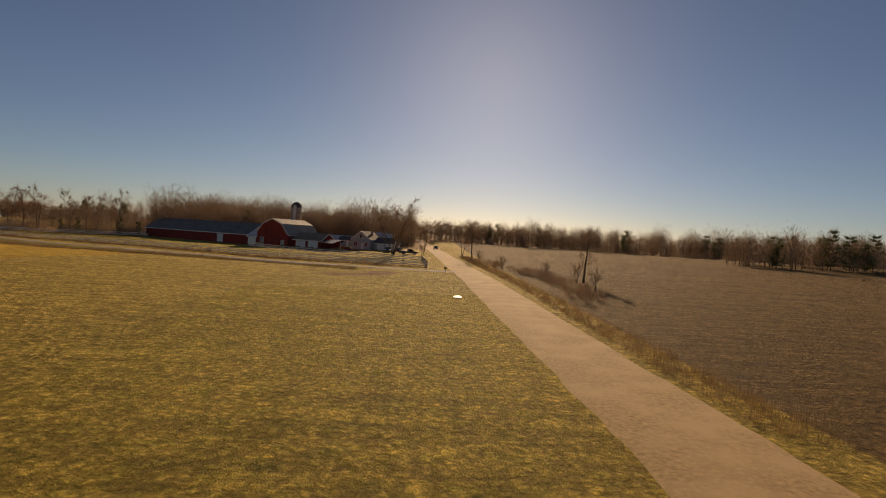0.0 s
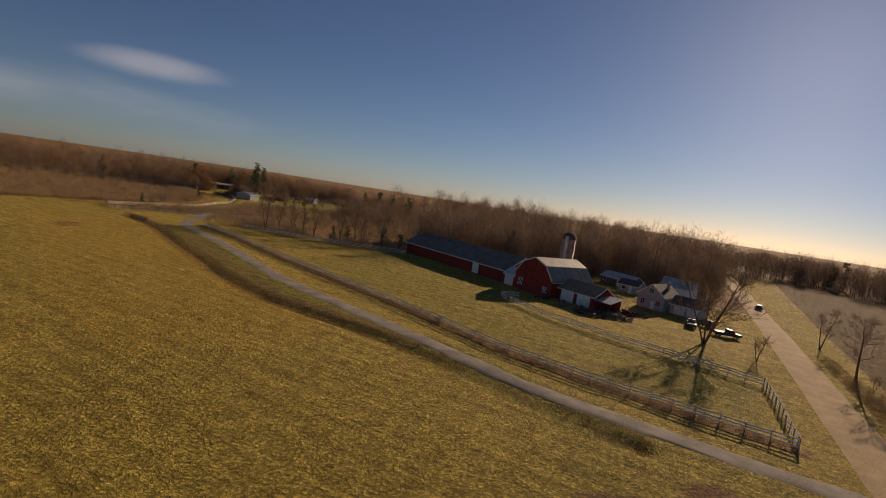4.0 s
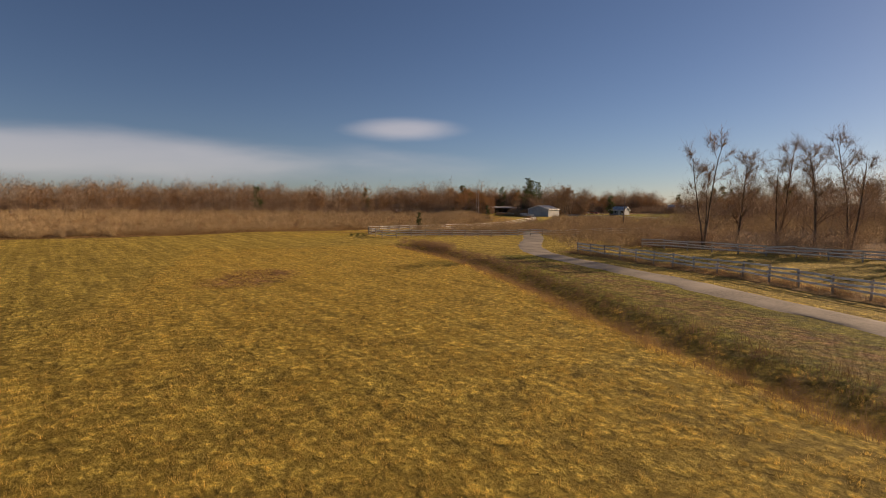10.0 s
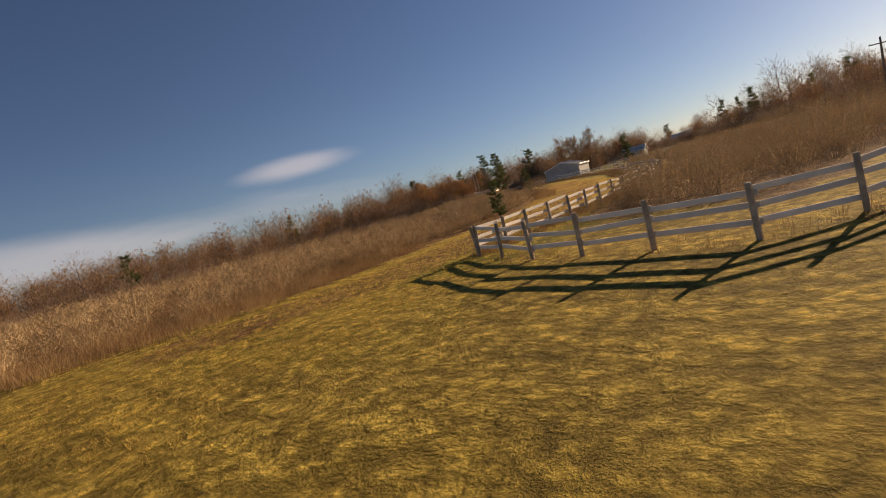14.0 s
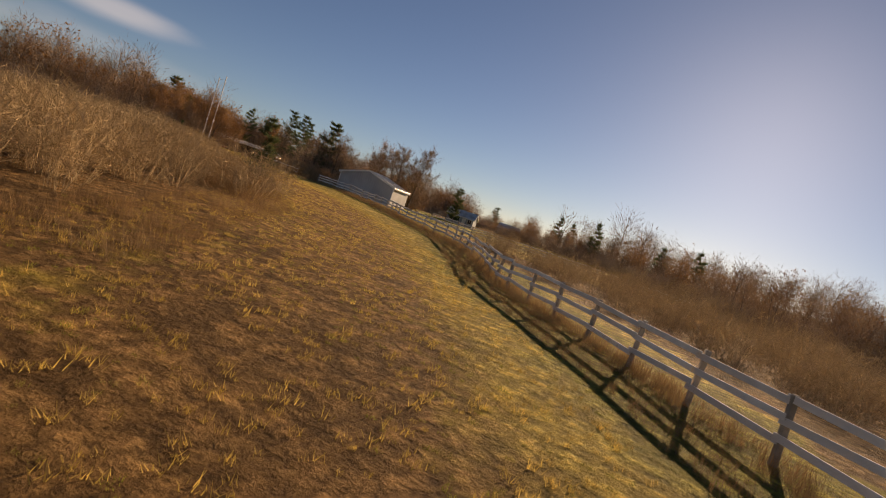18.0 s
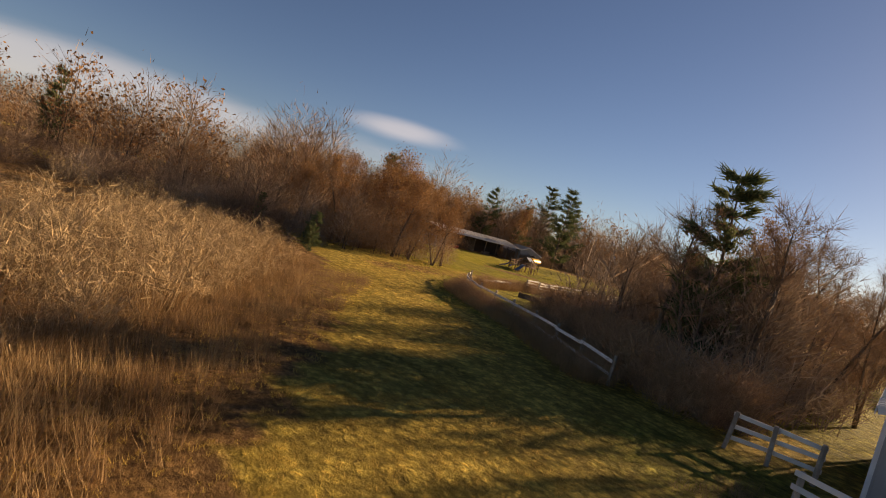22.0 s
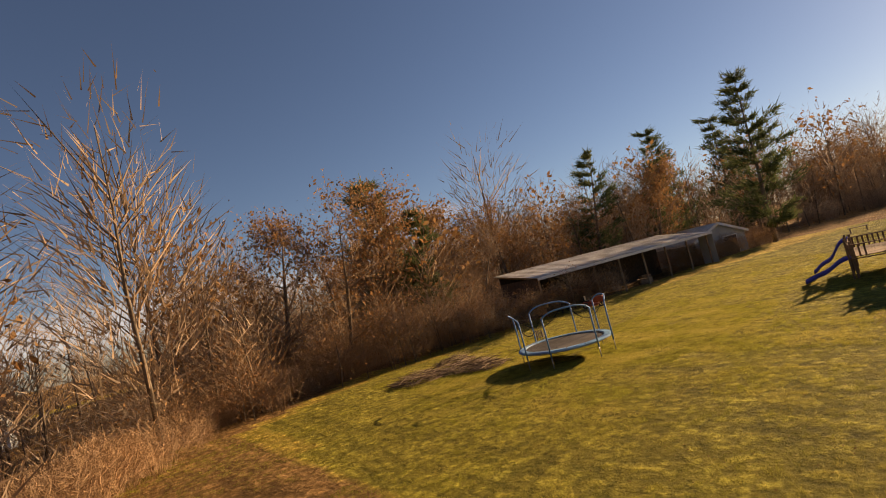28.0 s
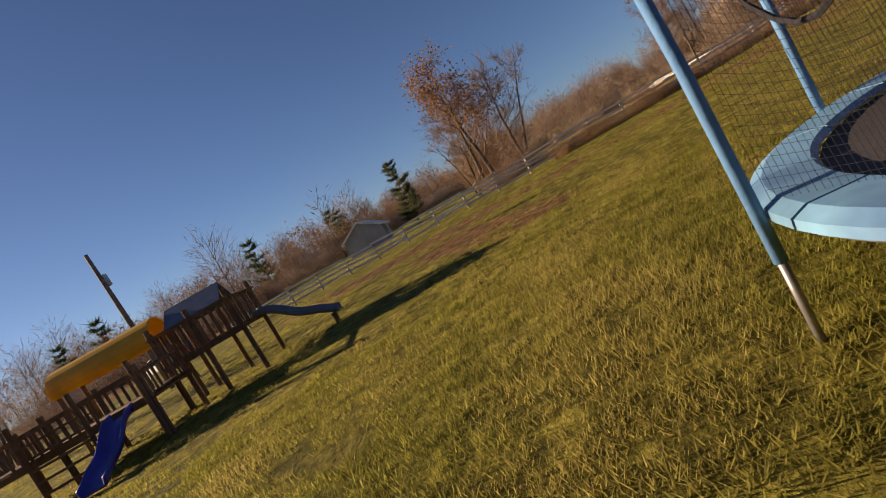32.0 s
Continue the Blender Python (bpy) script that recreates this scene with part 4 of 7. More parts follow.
spots = np.concatenate([
    sow(SCRUB_FAR, 1300, 41, 0.8, 1.35, 5, lambda a, b: clear_of_path(a, b, 7.5)),
    along([(-227, 194.5), (-238.4, 210), (-249.3, 220.3), (-264.6, 233.5), (-281.2, 246.2), (-296.8, 254.3)], 360, 46, 2.4, 0.8, 1.3, 5, 6.0),
    along([(-210, 60), (-209.5, 120), (-213, 138), (-213.2, 160.6), (-216.6, 173.5), (-221.7, 187.7), (-238.4, 210), (-249.3, 220.3), (-264.6, 233.5), (-281.2, 246.2), (-296.8, 254.3)], 620, 42, 1.5, 0.55, 1.1, 5, 2.0),
    sow([(-189, 154), (-197, 157), (-200, 175), (-204.6, 200.6), (-211.8, 214.7), (-229.3, 236.3), (-214.9, 254.5), (-190, 235), (-178, 205), (-183, 180)], 620, 43, 0.7, 1.3, 5),
    sow([(-152, 153), (-160, 157), (-180, 178), (-170, 205), (-150, 190)], 130, 44, 0.8, 1.5, 5),
    sow([(-185, 215), (-165, 200), (-112, 206), (-120, 230), (-130, 300), (-180, 330), (-220, 300), (-205, 255)], 420, 45, 1.0, 2.2, 5)])
spots = spots[clear_of_path(spots[:, 0], spots[:, 1], 6.2)]
spots = np.concatenate([spots, np.array([(-233.4, 210.4, 1.3, 0), (-234.6, 212.0, 1.35, 1), (-235.8, 213.6, 1.3, 2), (-232.6, 208.4, 1.25, 3), (-231.4, 206.4, 1.15, 4), (-235.2, 209.8, 1.45, 0), (-236.8, 211.6, 1.5, 1), (-233.8, 207.2, 1.35, 2)])])
scatter("brown_scrub", brush, spots, [BARK, SCRUB, OAK], "rusty brown leafless scrub along the field edge", "scrub")

# ---- fences ----
BOARD = material("weathered_white_boards", (0.78, 0.74, 0.66), 0.8, 0, 0.15, 6.0, 0.35, 40, (0.66, 0.61, 0.54), 1.5, 0.3, piece=0.15)
POSTW = material("grey_cedar_posts", (0.42, 0.36, 0.285), 0.9, 0, 0.3, 8.0, 0.5, 40, (0.27, 0.225, 0.175), 2.0, 0.2, piece=0.2)


def resample(line, step):
    pts, carry = [Vector((*line[0], 0))], 0.0
    for a, b in zip(line[:-1], line[1:]):
        a, b = Vector((*a, 0)), Vector((*b, 0))
        L = (b - a).length
        s = step - carry
        while s <= L:
            pts.append(a.lerp(b, s / L))
            s += step
        carry = L - (s - step)
    return pts


def board_fence(line, label, rails=(0.42, 0.80, 1.18), tall=1.32, step=2.44, seed=0, wobble=0.05, missing=()):
    """Round-edged posts with rough boards nailed between them."""
    rng = random.Random(seed)
    e = thing("board_fence", pose(line[0][0], line[0][1], ground_z(*line[0])), label, "fence")
    o = Vector((line[0][0], line[0][1], ground_z(*line[0])))
    pts = resample(line, step)
    pm = bpy.data.meshes.new("post")
    bm = boxed(-0.065, -0.065, -0.35, 0.065, 0.065, tall, bevel=0.02)
    bm.to_mesh(pm)
    bm.free()
    pm.materials.append(POSTW)
    rm = bpy.data.meshes.new("rail")
    bm = boxed(0, -0.02, -0.07, 1.0, 0.02, 0.07, bevel=0.006)
    bm.to_mesh(rm)
    bm.free()
    rm.materials.append(BOARD)
    tops = []
    for p in pts:
        z = ground_z(p.x, p.y)
        tops.append(Vector((p.x, p.y, z)))
        part("post", pm, None, e, at=Matrix.Translation(Vector((p.x, p.y, z)) - o) @ pose(0, 0, 0, rng.gauss(0, 2), rng.gauss(0, 2), rng.uniform(0, 90)))
    for i, (a, b) in enumerate(zip(tops[:-1], tops[1:])):
        d = b - a
        yaw = math.degrees(math.atan2(d.y, d.x))
        for k, h in enumerate(rails):
            if (i, k) in missing:
                continue
            za, zb = a.z + h + rng.gauss(0, wobble), b.z + h + rng.gauss(0, wobble)
            L = math.hypot(d.length, 0)
            tilt = -math.degrees(math.atan2(zb - za, L))
            off = Vector((-d.y, d.x, 0)).normalized() * 0.085
            m = Matrix.Translation(Vector((a.x, a.y, za)) - o + off) @ pose(0, 0, 0, 0, tilt, yaw) @ Matrix.Diagonal((L + 0.12, 1, 1, 1))
            part("rail", rm, None, e, at=m)
    return e


board_fence(LOOP_NEAR, "weathered white three-board fence round the brushy loop", (0.40, 0.76, 1.12), seed=1)
board_fence(LOOP_FAR, "weathered board fence along the mown grass track", (0.46, 0.84, 1.20), seed=2)
board_fence(FENCE_DRIVE, "white board fence beside the gravel farm lane", (0.45, 0.82, 1.18), seed=3)
board_fence(FENCE_PADDOCK, "white board fence across the green paddock", (0.45, 0.82, 1.18), seed=4)
board_fence([(-51, 149), (-54, 152.5), (-50.5, 157.5)], "white board fence bending towards the red barn", (0.45, 0.82, 1.18), seed=5)
board_fence([(-4.5, 132.5), (-3.6, 120), (-3, 107.5)], "white board fence beside the dirt road", (0.45, 0.82, 1.18), seed=6)
board_fence(FENCE_BACK, "grey board fence in front of the bare trees", (0.45, 0.82, 1.18), seed=7, step=3.0)

# ---- farm buildings ----
RED = material("faded_red_barn_boards", (0.30, 0.045, 0.03), 0.85, 0, 0.25, 3.0, 0.3, 20, (0.22, 0.04, 0.03), 0.5, 0.2, piece=0.12)
WHITE = material("white_painted_wood", (0.78, 0.76, 0.72), 0.6, 0, 0.08, 4.0, 0.15, 30, (0.66, 0.64, 0.6), 1.2, 0.4)
ROOF_DARK = material("dark_shingle_roof", (0.10, 0.088, 0.08), 0.9, 0, 0.3, 6.0, 0.5, 15, (0.13, 0.115, 0.10), 0.6, 0.2)
ROOF_GREY = material("galvanised_roof_sheet", (0.55, 0.54, 0.51), 0.4, 0.3, 0.15, 3.0, 0.15, 10, (0.36, 0.33, 0.29), 0.7, 0.5)
ROOF_TIN = material("weathered_tin_roof", (0.33, 0.30, 0.255), 0.6, 0.1, 0.2, 3.0, 0.2, 10, (0.25, 0.215, 0.175), 0.6, 0.4)
ROOF_OLD = material("faded_grey_brown_roof", (0.21, 0.18, 0.155), 0.8, 0, 0.25, 4.0, 0.4, 15, (0.15, 0.13, 0.115), 0.5, 0.25)
ROOF_BROWN = material("brown_shingle_roof", (0.30, 0.215, 0.15), 0.9, 0, 0.25, 6.0, 0.5, 15, (0.23, 0.165, 0.115), 0.6, 0.2)
SIDING = material("grey_blue_siding", (0.36, 0.39, 0.41), 0.7, 0, 0.1, 3.0, 0.2, 20, (0.30, 0.325, 0.34), 0.6, 0.3)
PALE_METAL = material("pale_grey_steel_siding", (0.40, 0.405, 0.40), 0.5, 0.25, 0.08, 2.0, 0.1, 12, (0.33, 0.33, 0.325), 0.5, 0.5)
CONCRETE = material("weathered_concrete_staves", (0.36, 0.32, 0.275), 0.95, 0, 0.2, 3.0, 0.3, 20, (0.26, 0.225, 0.19), 0.5, 0.2)
GLASS = material("dark_window_glass", (0.02, 0.024, 0.03), 0.06, 0, 0.1, 1.0, 0.0, 10, None, 1.0, 0.6)
# board colour with the shade of open insides already mixed in
SHADED_INSIDE = material("shade_dark_boards", (0.075, 0.055, 0.042), 0.95, 0, 0.3, 4.0, 0.3, 20)
PLANK = material("old_brown_timber", (0.21, 0.145, 0.09), 0.9, 0, 0.35, 6.0, 0.4, 30, (0.30, 0.235, 0.17), 1.0, 0.2, piece=0.25)
RUBBER = material("black_rubber", (0.02, 0.02, 0.021), 0.85, 0, 0.2, 6.0, 0.2, 30)
STEEL = material("dull_grey_steel", (0.42, 0.42, 0.42), 0.45, 0.7, 0.15, 6.0, 0.1, 30, (0.30, 0.26, 0.22), 2.0, 0.5)
SCRAP = material("rusty_scrap", (0.17, 0.10, 0.06), 0.85, 0.2, 0.4, 3.0, 0.4, 20, (0.09, 0.075, 0.065), 1.0, 0.3, piece=0.4)


def roof_slab(y0, z0, y1, z1, L, over, thick=0.09):
    """A slab that climbs from (y0, z0) to (y1, z1), along x."""
    s = math.hypot(y1 - y0, z1 - z0)
    a = math.degrees(math.atan2(z1 - z0, y1 - y0))
    return box(bmesh.new(), -over, 0, 0.012, L + over, s, thick, pose(0, y0, z0, a, 0, 0), bevel=0.015)


def shell(e, L, W, profile, wall, roof, trim, over=0.35, front_gaps=(), thick=0.16, gable_gaps=(), ribs=0.0):
    """Walls, roof and trim of a building: x along its ridge, front at y = 0; profile runs from front eave to ridge."""
    eave = profile[0][1]
    full = list(profile) + [(W - y, z) for y, z in profile[::-1][1:]]

    def wall_run(y0, y1, gaps, name):
        xs = 0.0
        for g0, g1, gh in sorted(gaps) + [(L, L, 0)]:
            if g0 - xs > 0.05:
                part(name, boxed(xs, y0, -0.3, g0, y1, eave), wall, e)
            if gh and gh < eave - 0.05:
                part(name, boxed(g0, y0, gh, g1, y1, eave), wall, e)
            xs = g1
    wall_run(0, thick, front_gaps, "front_wall")
    part("back_wall", boxed(0, W - thick, -0.3, L, W, eave), wall, e)
    for x0 in (0.0, L - thick):
        out = [(thick + 0.003, -0.3), (thick + 0.003, eave)] + [(min(max(y, thick + 0.003), W - thick - 0.003), z) for y, z in full] + [(W - thick - 0.003, eave), (W - thick - 0.003, -0.3)]
        clean = [p for i, p in enumerate(out) if p != out[i - 1]]
        part("gable_wall", prism(bmesh.new(), [(-y, z) for y, z in clean], x0, x0 + thick, pose(0, 0, 0, 0, 0, -90) @ Matrix.Identity(4)), wall, e)
    n = len(full)
    for i in range(n - 1):
        (ya, za), (yb, zb) = full[i], full[i + 1]
        first, last = i == 0, i == n - 2
        k = over if (first or last) else 0.0
        f = k / (math.hypot(yb - ya, zb - za))
        if zb >= za:
            a0, a1 = (ya - (yb - ya) * f, za - (zb - za) * f), (yb, zb)
            bm = roof_slab(*a0, *a1, L, over)
        else:
            a0, a1 = (W - yb - (yb - ya) * f, zb + (zb - za) * f), (W - ya, za)
            bm = roof_slab(*a0, *a1, L, over)
            bmesh.ops.transform(bm, matrix=Matrix.Translation((0, W, 0)) @ Matrix.Diagonal((1, -1, 1, 1)), verts=bm.verts[:])
            bmesh.ops.reverse_faces(bm, faces=bm.faces[:])
        slope = part("roof_slope", bm, roof, e)
        if ribs:
            rm = bpy.data.meshes.new("roof_rib")
            s = math.hypot(a1[0] - a0[0], a1[1] - a0[1])
            rb = boxed(-0.02, 0.02, 0.088, 0.02, s - 0.02, 0.115)
            rb.to_mesh(rm)
            rb.free()
            rm.materials.append(roof)
            an = math.degrees(math.atan2(a1[1] - a0[1], a1[0] - a0[0]))
            for q in range(int(L / ribs) + 1):
                m = pose(q * ribs, a0[0], a0[1], an, 0, 0)
                if zb < za:
                    m = Matrix.Translation((0, W, 0)) @ Matrix.Diagonal((1, -1, 1, 1)) @ m
                part("roof_rib", rm, None, slope, at=m)
        for x0 in (-over - 0.03, L + over + 0.003):
            s = math.hypot(a1[0] - a0[0], a1[1] - a0[1])
            an = math.degrees(math.atan2(a1[1] - a0[1], a1[0] - a0[0]))
            t = box(bmesh.new(), x0, 0, -0.16, x0 + 0.027, s, 0.1, pose(0, a0[0], a0[1], an, 0, 0))
            if zb < za:
                bmesh.ops.transform(t, matrix=Matrix.Translation((0, W, 0)) @ Matrix.Diagonal((1, -1, 1, 1)), verts=t.verts[:])
                bmesh.ops.reverse_faces(t, faces=t.faces[:])
            part("rake_board", t, trim, e)
    drop = over * (profile[1][1] - eave) / max(profile[1][0], 0.01)
    for y0 in (-over - 0.032, W + over + 0.005):
        part("fascia", boxed(-over, y0, eave - drop * 0.9 - 0.18, L + over, y0 + 0.027, eave - drop * 0.9 + 0.06), trim, e)
    return e


def panel_door(e, x, w, h, mat, y=-0.03, name="door", cross=False, m=Matrix.Identity(4), rows=4):
    """A framed, panelled door on a front wall."""
    d = part(name, boxed(x, y, 0.05, x + w, y + 0.05, h, m, bevel=0.006), mat, e)
    for k in range(rows):
        z0 = 0.05 + (h - 0.05) * k / rows
        part("panel", boxed(x + 0.08, y - 0.016, z0 + 0.06, x + w - 0.08, y, z0 + (h - 0.05) / rows - 0.06, m, bevel=0.006), mat, d)
    return d


def window(e, x, z, w, h, y=-0.02, m=Matrix.Identity(4), cross=False):
    f = part("window", boxed(x - 0.1, y - 0.02, z - 0.1, x + w + 0.1, y + 0.015, z + h + 0.1, m, bevel=0.008), WHITE, e)
    part("pane", boxed(x, y - 0.03, z, x + w, y - 0.021, z + h, m), GLASS, f)
    if cross:
        L = math.hypot(w, h)
        a = math.degrees(math.atan2(h, w))
        for s in (a, -a):
            part("cross_brace", box(bmesh.new(), -L / 2, -0.014, -0.07, L / 2, 0, 0.07, m @ pose(x + w / 2, y - 0.031 - (0.004 if s > 0 else 0), z + h / 2, 0, s, 0)), WHITE, f)
    else:
        part("glazing_bar", boxed(x + w / 2 - 0.025, y - 0.045, z, x + w / 2 + 0.025, y - 0.031, z + h, m), WHITE, f)
    return f


def put(x, y, yaw, lift=0.0):
    return pose(x, y, ground_z(x, y) + lift, 0, 0, yaw)


# long red stable
e = thing("long_barn", put(-105, 194.2, -24.2), "long low faded-red barn with dark roof and white eaves", "barn")
shell(e, 47.5, 12.5, [(0, 3.3), (6.25, 6.9)], RED, ROOF_OLD, WHITE, 0.45)
panel_door(e, 34.0, 2.6, 2.7, WHITE, name="sliding_door", rows=2)
part("door_track", boxed(33.6, -0.09, 2.76, 39.6, -0.01, 2.9), WHITE, e)
part("corner_board", boxed(-0.03, -0.03, 0, 0.14, -0.003, 3.1), WHITE, e)
part("corner_board", boxed(47.36, -0.03, 0, 47.53, -0.003, 3.1), WHITE, e)

# low link between the barns
e = thing("barn_annex", put(-61.8, 173.6, -24.5), "small red barn annex with wide white door", "shed")
shell(e, 4.2, 6.0, [(0, 2.9), (3.0, 4.6)], RED, ROOF_GREY, WHITE, 0.2)
panel_door(e, 0.5, 3.2, 2.6, WHITE, name="wide_door", rows=3)

# gambrel barn: its gable faces the paddock
e = thing("gambrel_barn", put(-57.9, 171.6, -24.5), "tall red gambrel barn with grey metal roof", "barn")
hold = Matrix.Translation((12.2, 0, 0)) @ pose(0, 0, 0, 0, 0, 90)
before = set(bpy.data.objects)
shell(e, 15.0, 12.2, [(0, 4.3), (2.3, 7.3), (6.1, 8.9)], RED, ROOF_TIN, WHITE, 0.35, ribs=0.9)
for ob in set(bpy.data.objects) - before:
    if ob.parent == e:
        ob.matrix_basis = hold @ ob.matrix_basis
window(e, 1.3, 1.3, 1.3, 1.5, cross=True)
window(e, 9.6, 1.0, 1.1, 1.2, cross=True)
part("hay_door", boxed(5.2, -0.04, 5.0, 7.0, -0.004, 6.9, bevel=0.01), RED, e)
panel_door(e, 4.2, 3.6, 3.0, RED, name="barn_door", rows=2)

e = thing("garage", put(-45.6, 168.6, -24.5), "red garage with brown roof and two white doors", "garage")
shell(e, 10.4, 7.5, [(0, 2.9), (3.75, 5.0)], RED, ROOF_BROWN, WHITE, 0.35)
for x0 in (1.0, 5.7):
    panel_door(e, x0, 3.7, 2.5, WHITE, name="garage_door")

e = thing("lean_to", put(-35.6, 164.4, -24.5), "small open red lean-to with grey metal roof", "shed")
for x0, y0 in ((0, 0), (3.6, 0), (0, 3.8), (3.6, 3.8)):
    part("post", boxed(x0, y0, -0.2, x0 + 0.14, y0 + 0.14, 2.3 + 0.22 * y0), RED, e)
part("roof", roof_slab(-0.4, 2.22, 4.3, 3.25, 3.75, 0.3), ROOF_GREY, e)
part("back_wall", boxed(0.15, 3.82, -0.2, 3.6, 3.9, 3.1), RED, e)
part("side_wall", boxed(0.02, 0.15, -0.2, 0.1, 3.79, 2.4), RED, e)

# silo
bm = bmesh.new()
bmesh.ops.create_cone(bm, cap_ends=True, segments=28, radius1=1.85, radius2=1.85, depth=13.6)
bmesh.ops.translate(bm, vec=(0, 0, 6.6), verts=bm.verts[:])
e = thing("silo", put(-51, 192, 0), "tall weathered concrete silo with a dark dome", "silo")
part("stave_wall", bm, CONCRETE, e)
for k in range(17):
    v, f = tube([(1.87 * math.cos(a), 1.87 * math.sin(a), 0.5 + 0.76 * k) for a in np.linspace(0, 6.283, 25)[:-1]], 0.025, 4, True)
    part("hoop", mesh_from("hoop", v, f, [STEEL]), None, e)
bm = bmesh.new()
bmesh.ops.create_uvsphere(bm, u_segments=24, v_segments=12, radius=1.95)
bmesh.ops.delete(bm, geom=[v for v in bm.verts if v.co.z < -0.05], context="VERTS")
bmesh.ops.translate(bm, vec=(0, 0, 13.4), verts=bm.verts[:])
part("dome", bm, ROOF_DARK, e)
part("ladder_chute", boxed(-0.45, -2.5, 1.5, 0.45, -1.8, 14.2, bevel=0.1), ROOF_GREY, e)

# farmhouse and what stands behind it
e = thing("farmhouse", put(-29.5, 184.5, -18), "grey-blue farmhouse with dark roof and pale front gable", "house")
before = set(bpy.data.objects)
shell(e, 9.0, 6.8, [(0, 3.6), (3.4, 6.2)], SIDING, ROOF_DARK, WHITE, 0.4)
for ob in set(bpy.data.objects) - before:
    if ob.parent == e:
        ob.matrix_basis = Matrix.Translation((6.8, 0, 0)) @ pose(0, 0, 0, 0, 0, 90) @ ob.matrix_basis
for x0, z0 in ((0.9, 1.0), (4.8, 1.0), (2.8, 3.8)):
    window(e, x0, z0, 1.1, 1.3)
panel_door(e, 3.5, 0.95, 2.05, WHITE, name="front_door")
part("chimney", boxed(4.6, 5.2, 4.0, 5.2, 5.9, 7.0, bevel=0.03), CONCRETE, e)
e = thing("house_wing", put(-21.6, 184.0, -18), "grey-walled garage wing with dark shingle roof", "house")
shell(e, 7.0, 6.0, [(0, 2.5), (3.0, 4.3)], SIDING, ROOF_DARK, WHITE, 0.35)
panel_door(e, 1.0, 2.6, 2.2, WHITE, name="garage_door")
panel_door(e, 4.1, 2.6, 2.2, WHITE, name="garage_door")
for (hx, hy, yw, L, W, ev, pk, wm, rm, lab) in ((-27, 214, -10, 9, 7, 3.6, 6.0, WHITE, ROOF_GREY, "small white farm cottage behind the farmhouse"), (-38, 207, -15, 6, 5, 2.4, 3.8, SIDING, ROOF_DARK, "small grey outbuilding beside the farmyard"), (-46, 222, -30, 12, 6, 2.5, 4.0, PLANK, ROOF_GREY, "low open timber stock shed at the woods")):
    e = thing("outbuilding", put(hx, hy, yw), lab, "building")
    shell(e, L, W, [(0, ev), (W / 2, pk)], wm, rm, WHITE, 0.3)
    window(e, 1.2, 1.0, 1.0, 1.1)
    panel_door(e, L * 0.55, 0.95, 2.0, WHITE)


def car(x, y, yaw, paint, label, kind="car", truck=False):
    """A parked car: body with wheel arches, glass, wheels and lights."""
    e = thing(kind, put(x, y, yaw, 0.03), label, kind)
    L = 5.3 if truck else 4.6
    low = [(-L / 2, 0.42), (L / 2 - 0.1, 0.42), (L / 2, 0.62), (L / 2 - 0.06, 0.86), (L / 2 - 1.15, 1.02), (-L / 2 + 0.15, 1.02), (-L / 2, 0.8)]
    bm = prism(bmesh.new(), low, -0.9, 0.9)
    bmesh.ops.bevel(bm, geom=bm.edges[:], offset=0.06, segments=2, affect="EDGES")
    part("body", bm, paint, e)
    cab = [(-0.35, 1.0), (L / 2 - 1.2, 1.0), (L / 2 - 1.85, 1.62), (0.0 - 0.25, 1.66)] if truck else [(-L / 2 + 0.3, 1.0), (L / 2 - 1.2, 1.0), (L / 2 - 1.95, 1.44), (-L / 2 + 1.2, 1.46)]
    bm = prism(bmesh.new(), cab, -0.76, 0.76)
    bmesh.ops.bevel(bm, geom=bm.edges[:], offset=0.05, segments=2, affect="EDGES")
    part("glasshouse", bm, GLASS, e)
    bm = prism(bmesh.new(), [(cab[3][0] + 0.05, cab[3][1] - 0.02), (cab[2][0] - 0.05, cab[2][1] - 0.02), (cab[2][0] - 0.12, cab[2][1] + 0.05), (cab[3][0] + 0.12, cab[3][1] + 0.05)], -0.72, 0.72)
    part("roof", bm, paint, e)
    for wx in (-L / 2 + 0.85, L / 2 - 0.85):
        for wy in (-0.82, 0.82):
            v, f = tube([(wx + 0.27 * math.cos(a), wy, 0.33 + 0.27 * math.sin(a)) for a in np.linspace(0, 6.283, 17)[:-1]], 0.085, 6, True)
            t = part("tyre", mesh_from("tyre", v, f, [RUBBER], True), None, e)
            bm = bmesh.new()
            bmesh.ops.create_cone(bm, cap_ends=True, segments=16, radius1=0.21, radius2=0.19, depth=0.12, matrix=pose(wx, wy, 0.33, 90, 0, 0))
            part("rim", bm, STEEL, t)
    for wy in (-0.62, 0.62):
        part("headlight", boxed(L / 2 - 0.08, wy - 0.16, 0.66, L / 2 + 0.01, wy + 0.16, 0.8, bevel=0.02), WHITE, e)
        part("tail_light", boxed(-L / 2 - 0.01, wy - 0.14, 0.7, -L / 2 + 0.06, wy + 0.14, 0.84, bevel=0.02), RED, e)
    return e


PAINT_DARK = material("dark_blue_car_paint", (0.025, 0.03, 0.045), 0.5, 0.1, 0.1, 2.0, 0, 10, None, 1, 0.6)
PAINT_WHITE = material("white_car_paint", (0.75, 0.75, 0.74), 0.3, 0, 0.05, 2.0, 0, 10, None, 1, 0.6)
PAINT_RED = material("dull_red_car_paint", (0.30, 0.03, 0.025), 0.4, 0, 0.1, 2.0, 0, 10, None, 1, 0.6)
car(-12.5, 176, 70, PAINT_DARK, "dark blue car parked beside the grey garage", "car")
car(-9.0, 168, 20, PAINT_DARK, "dark blue pickup truck parked by the dirt road", "pickup_truck", True)
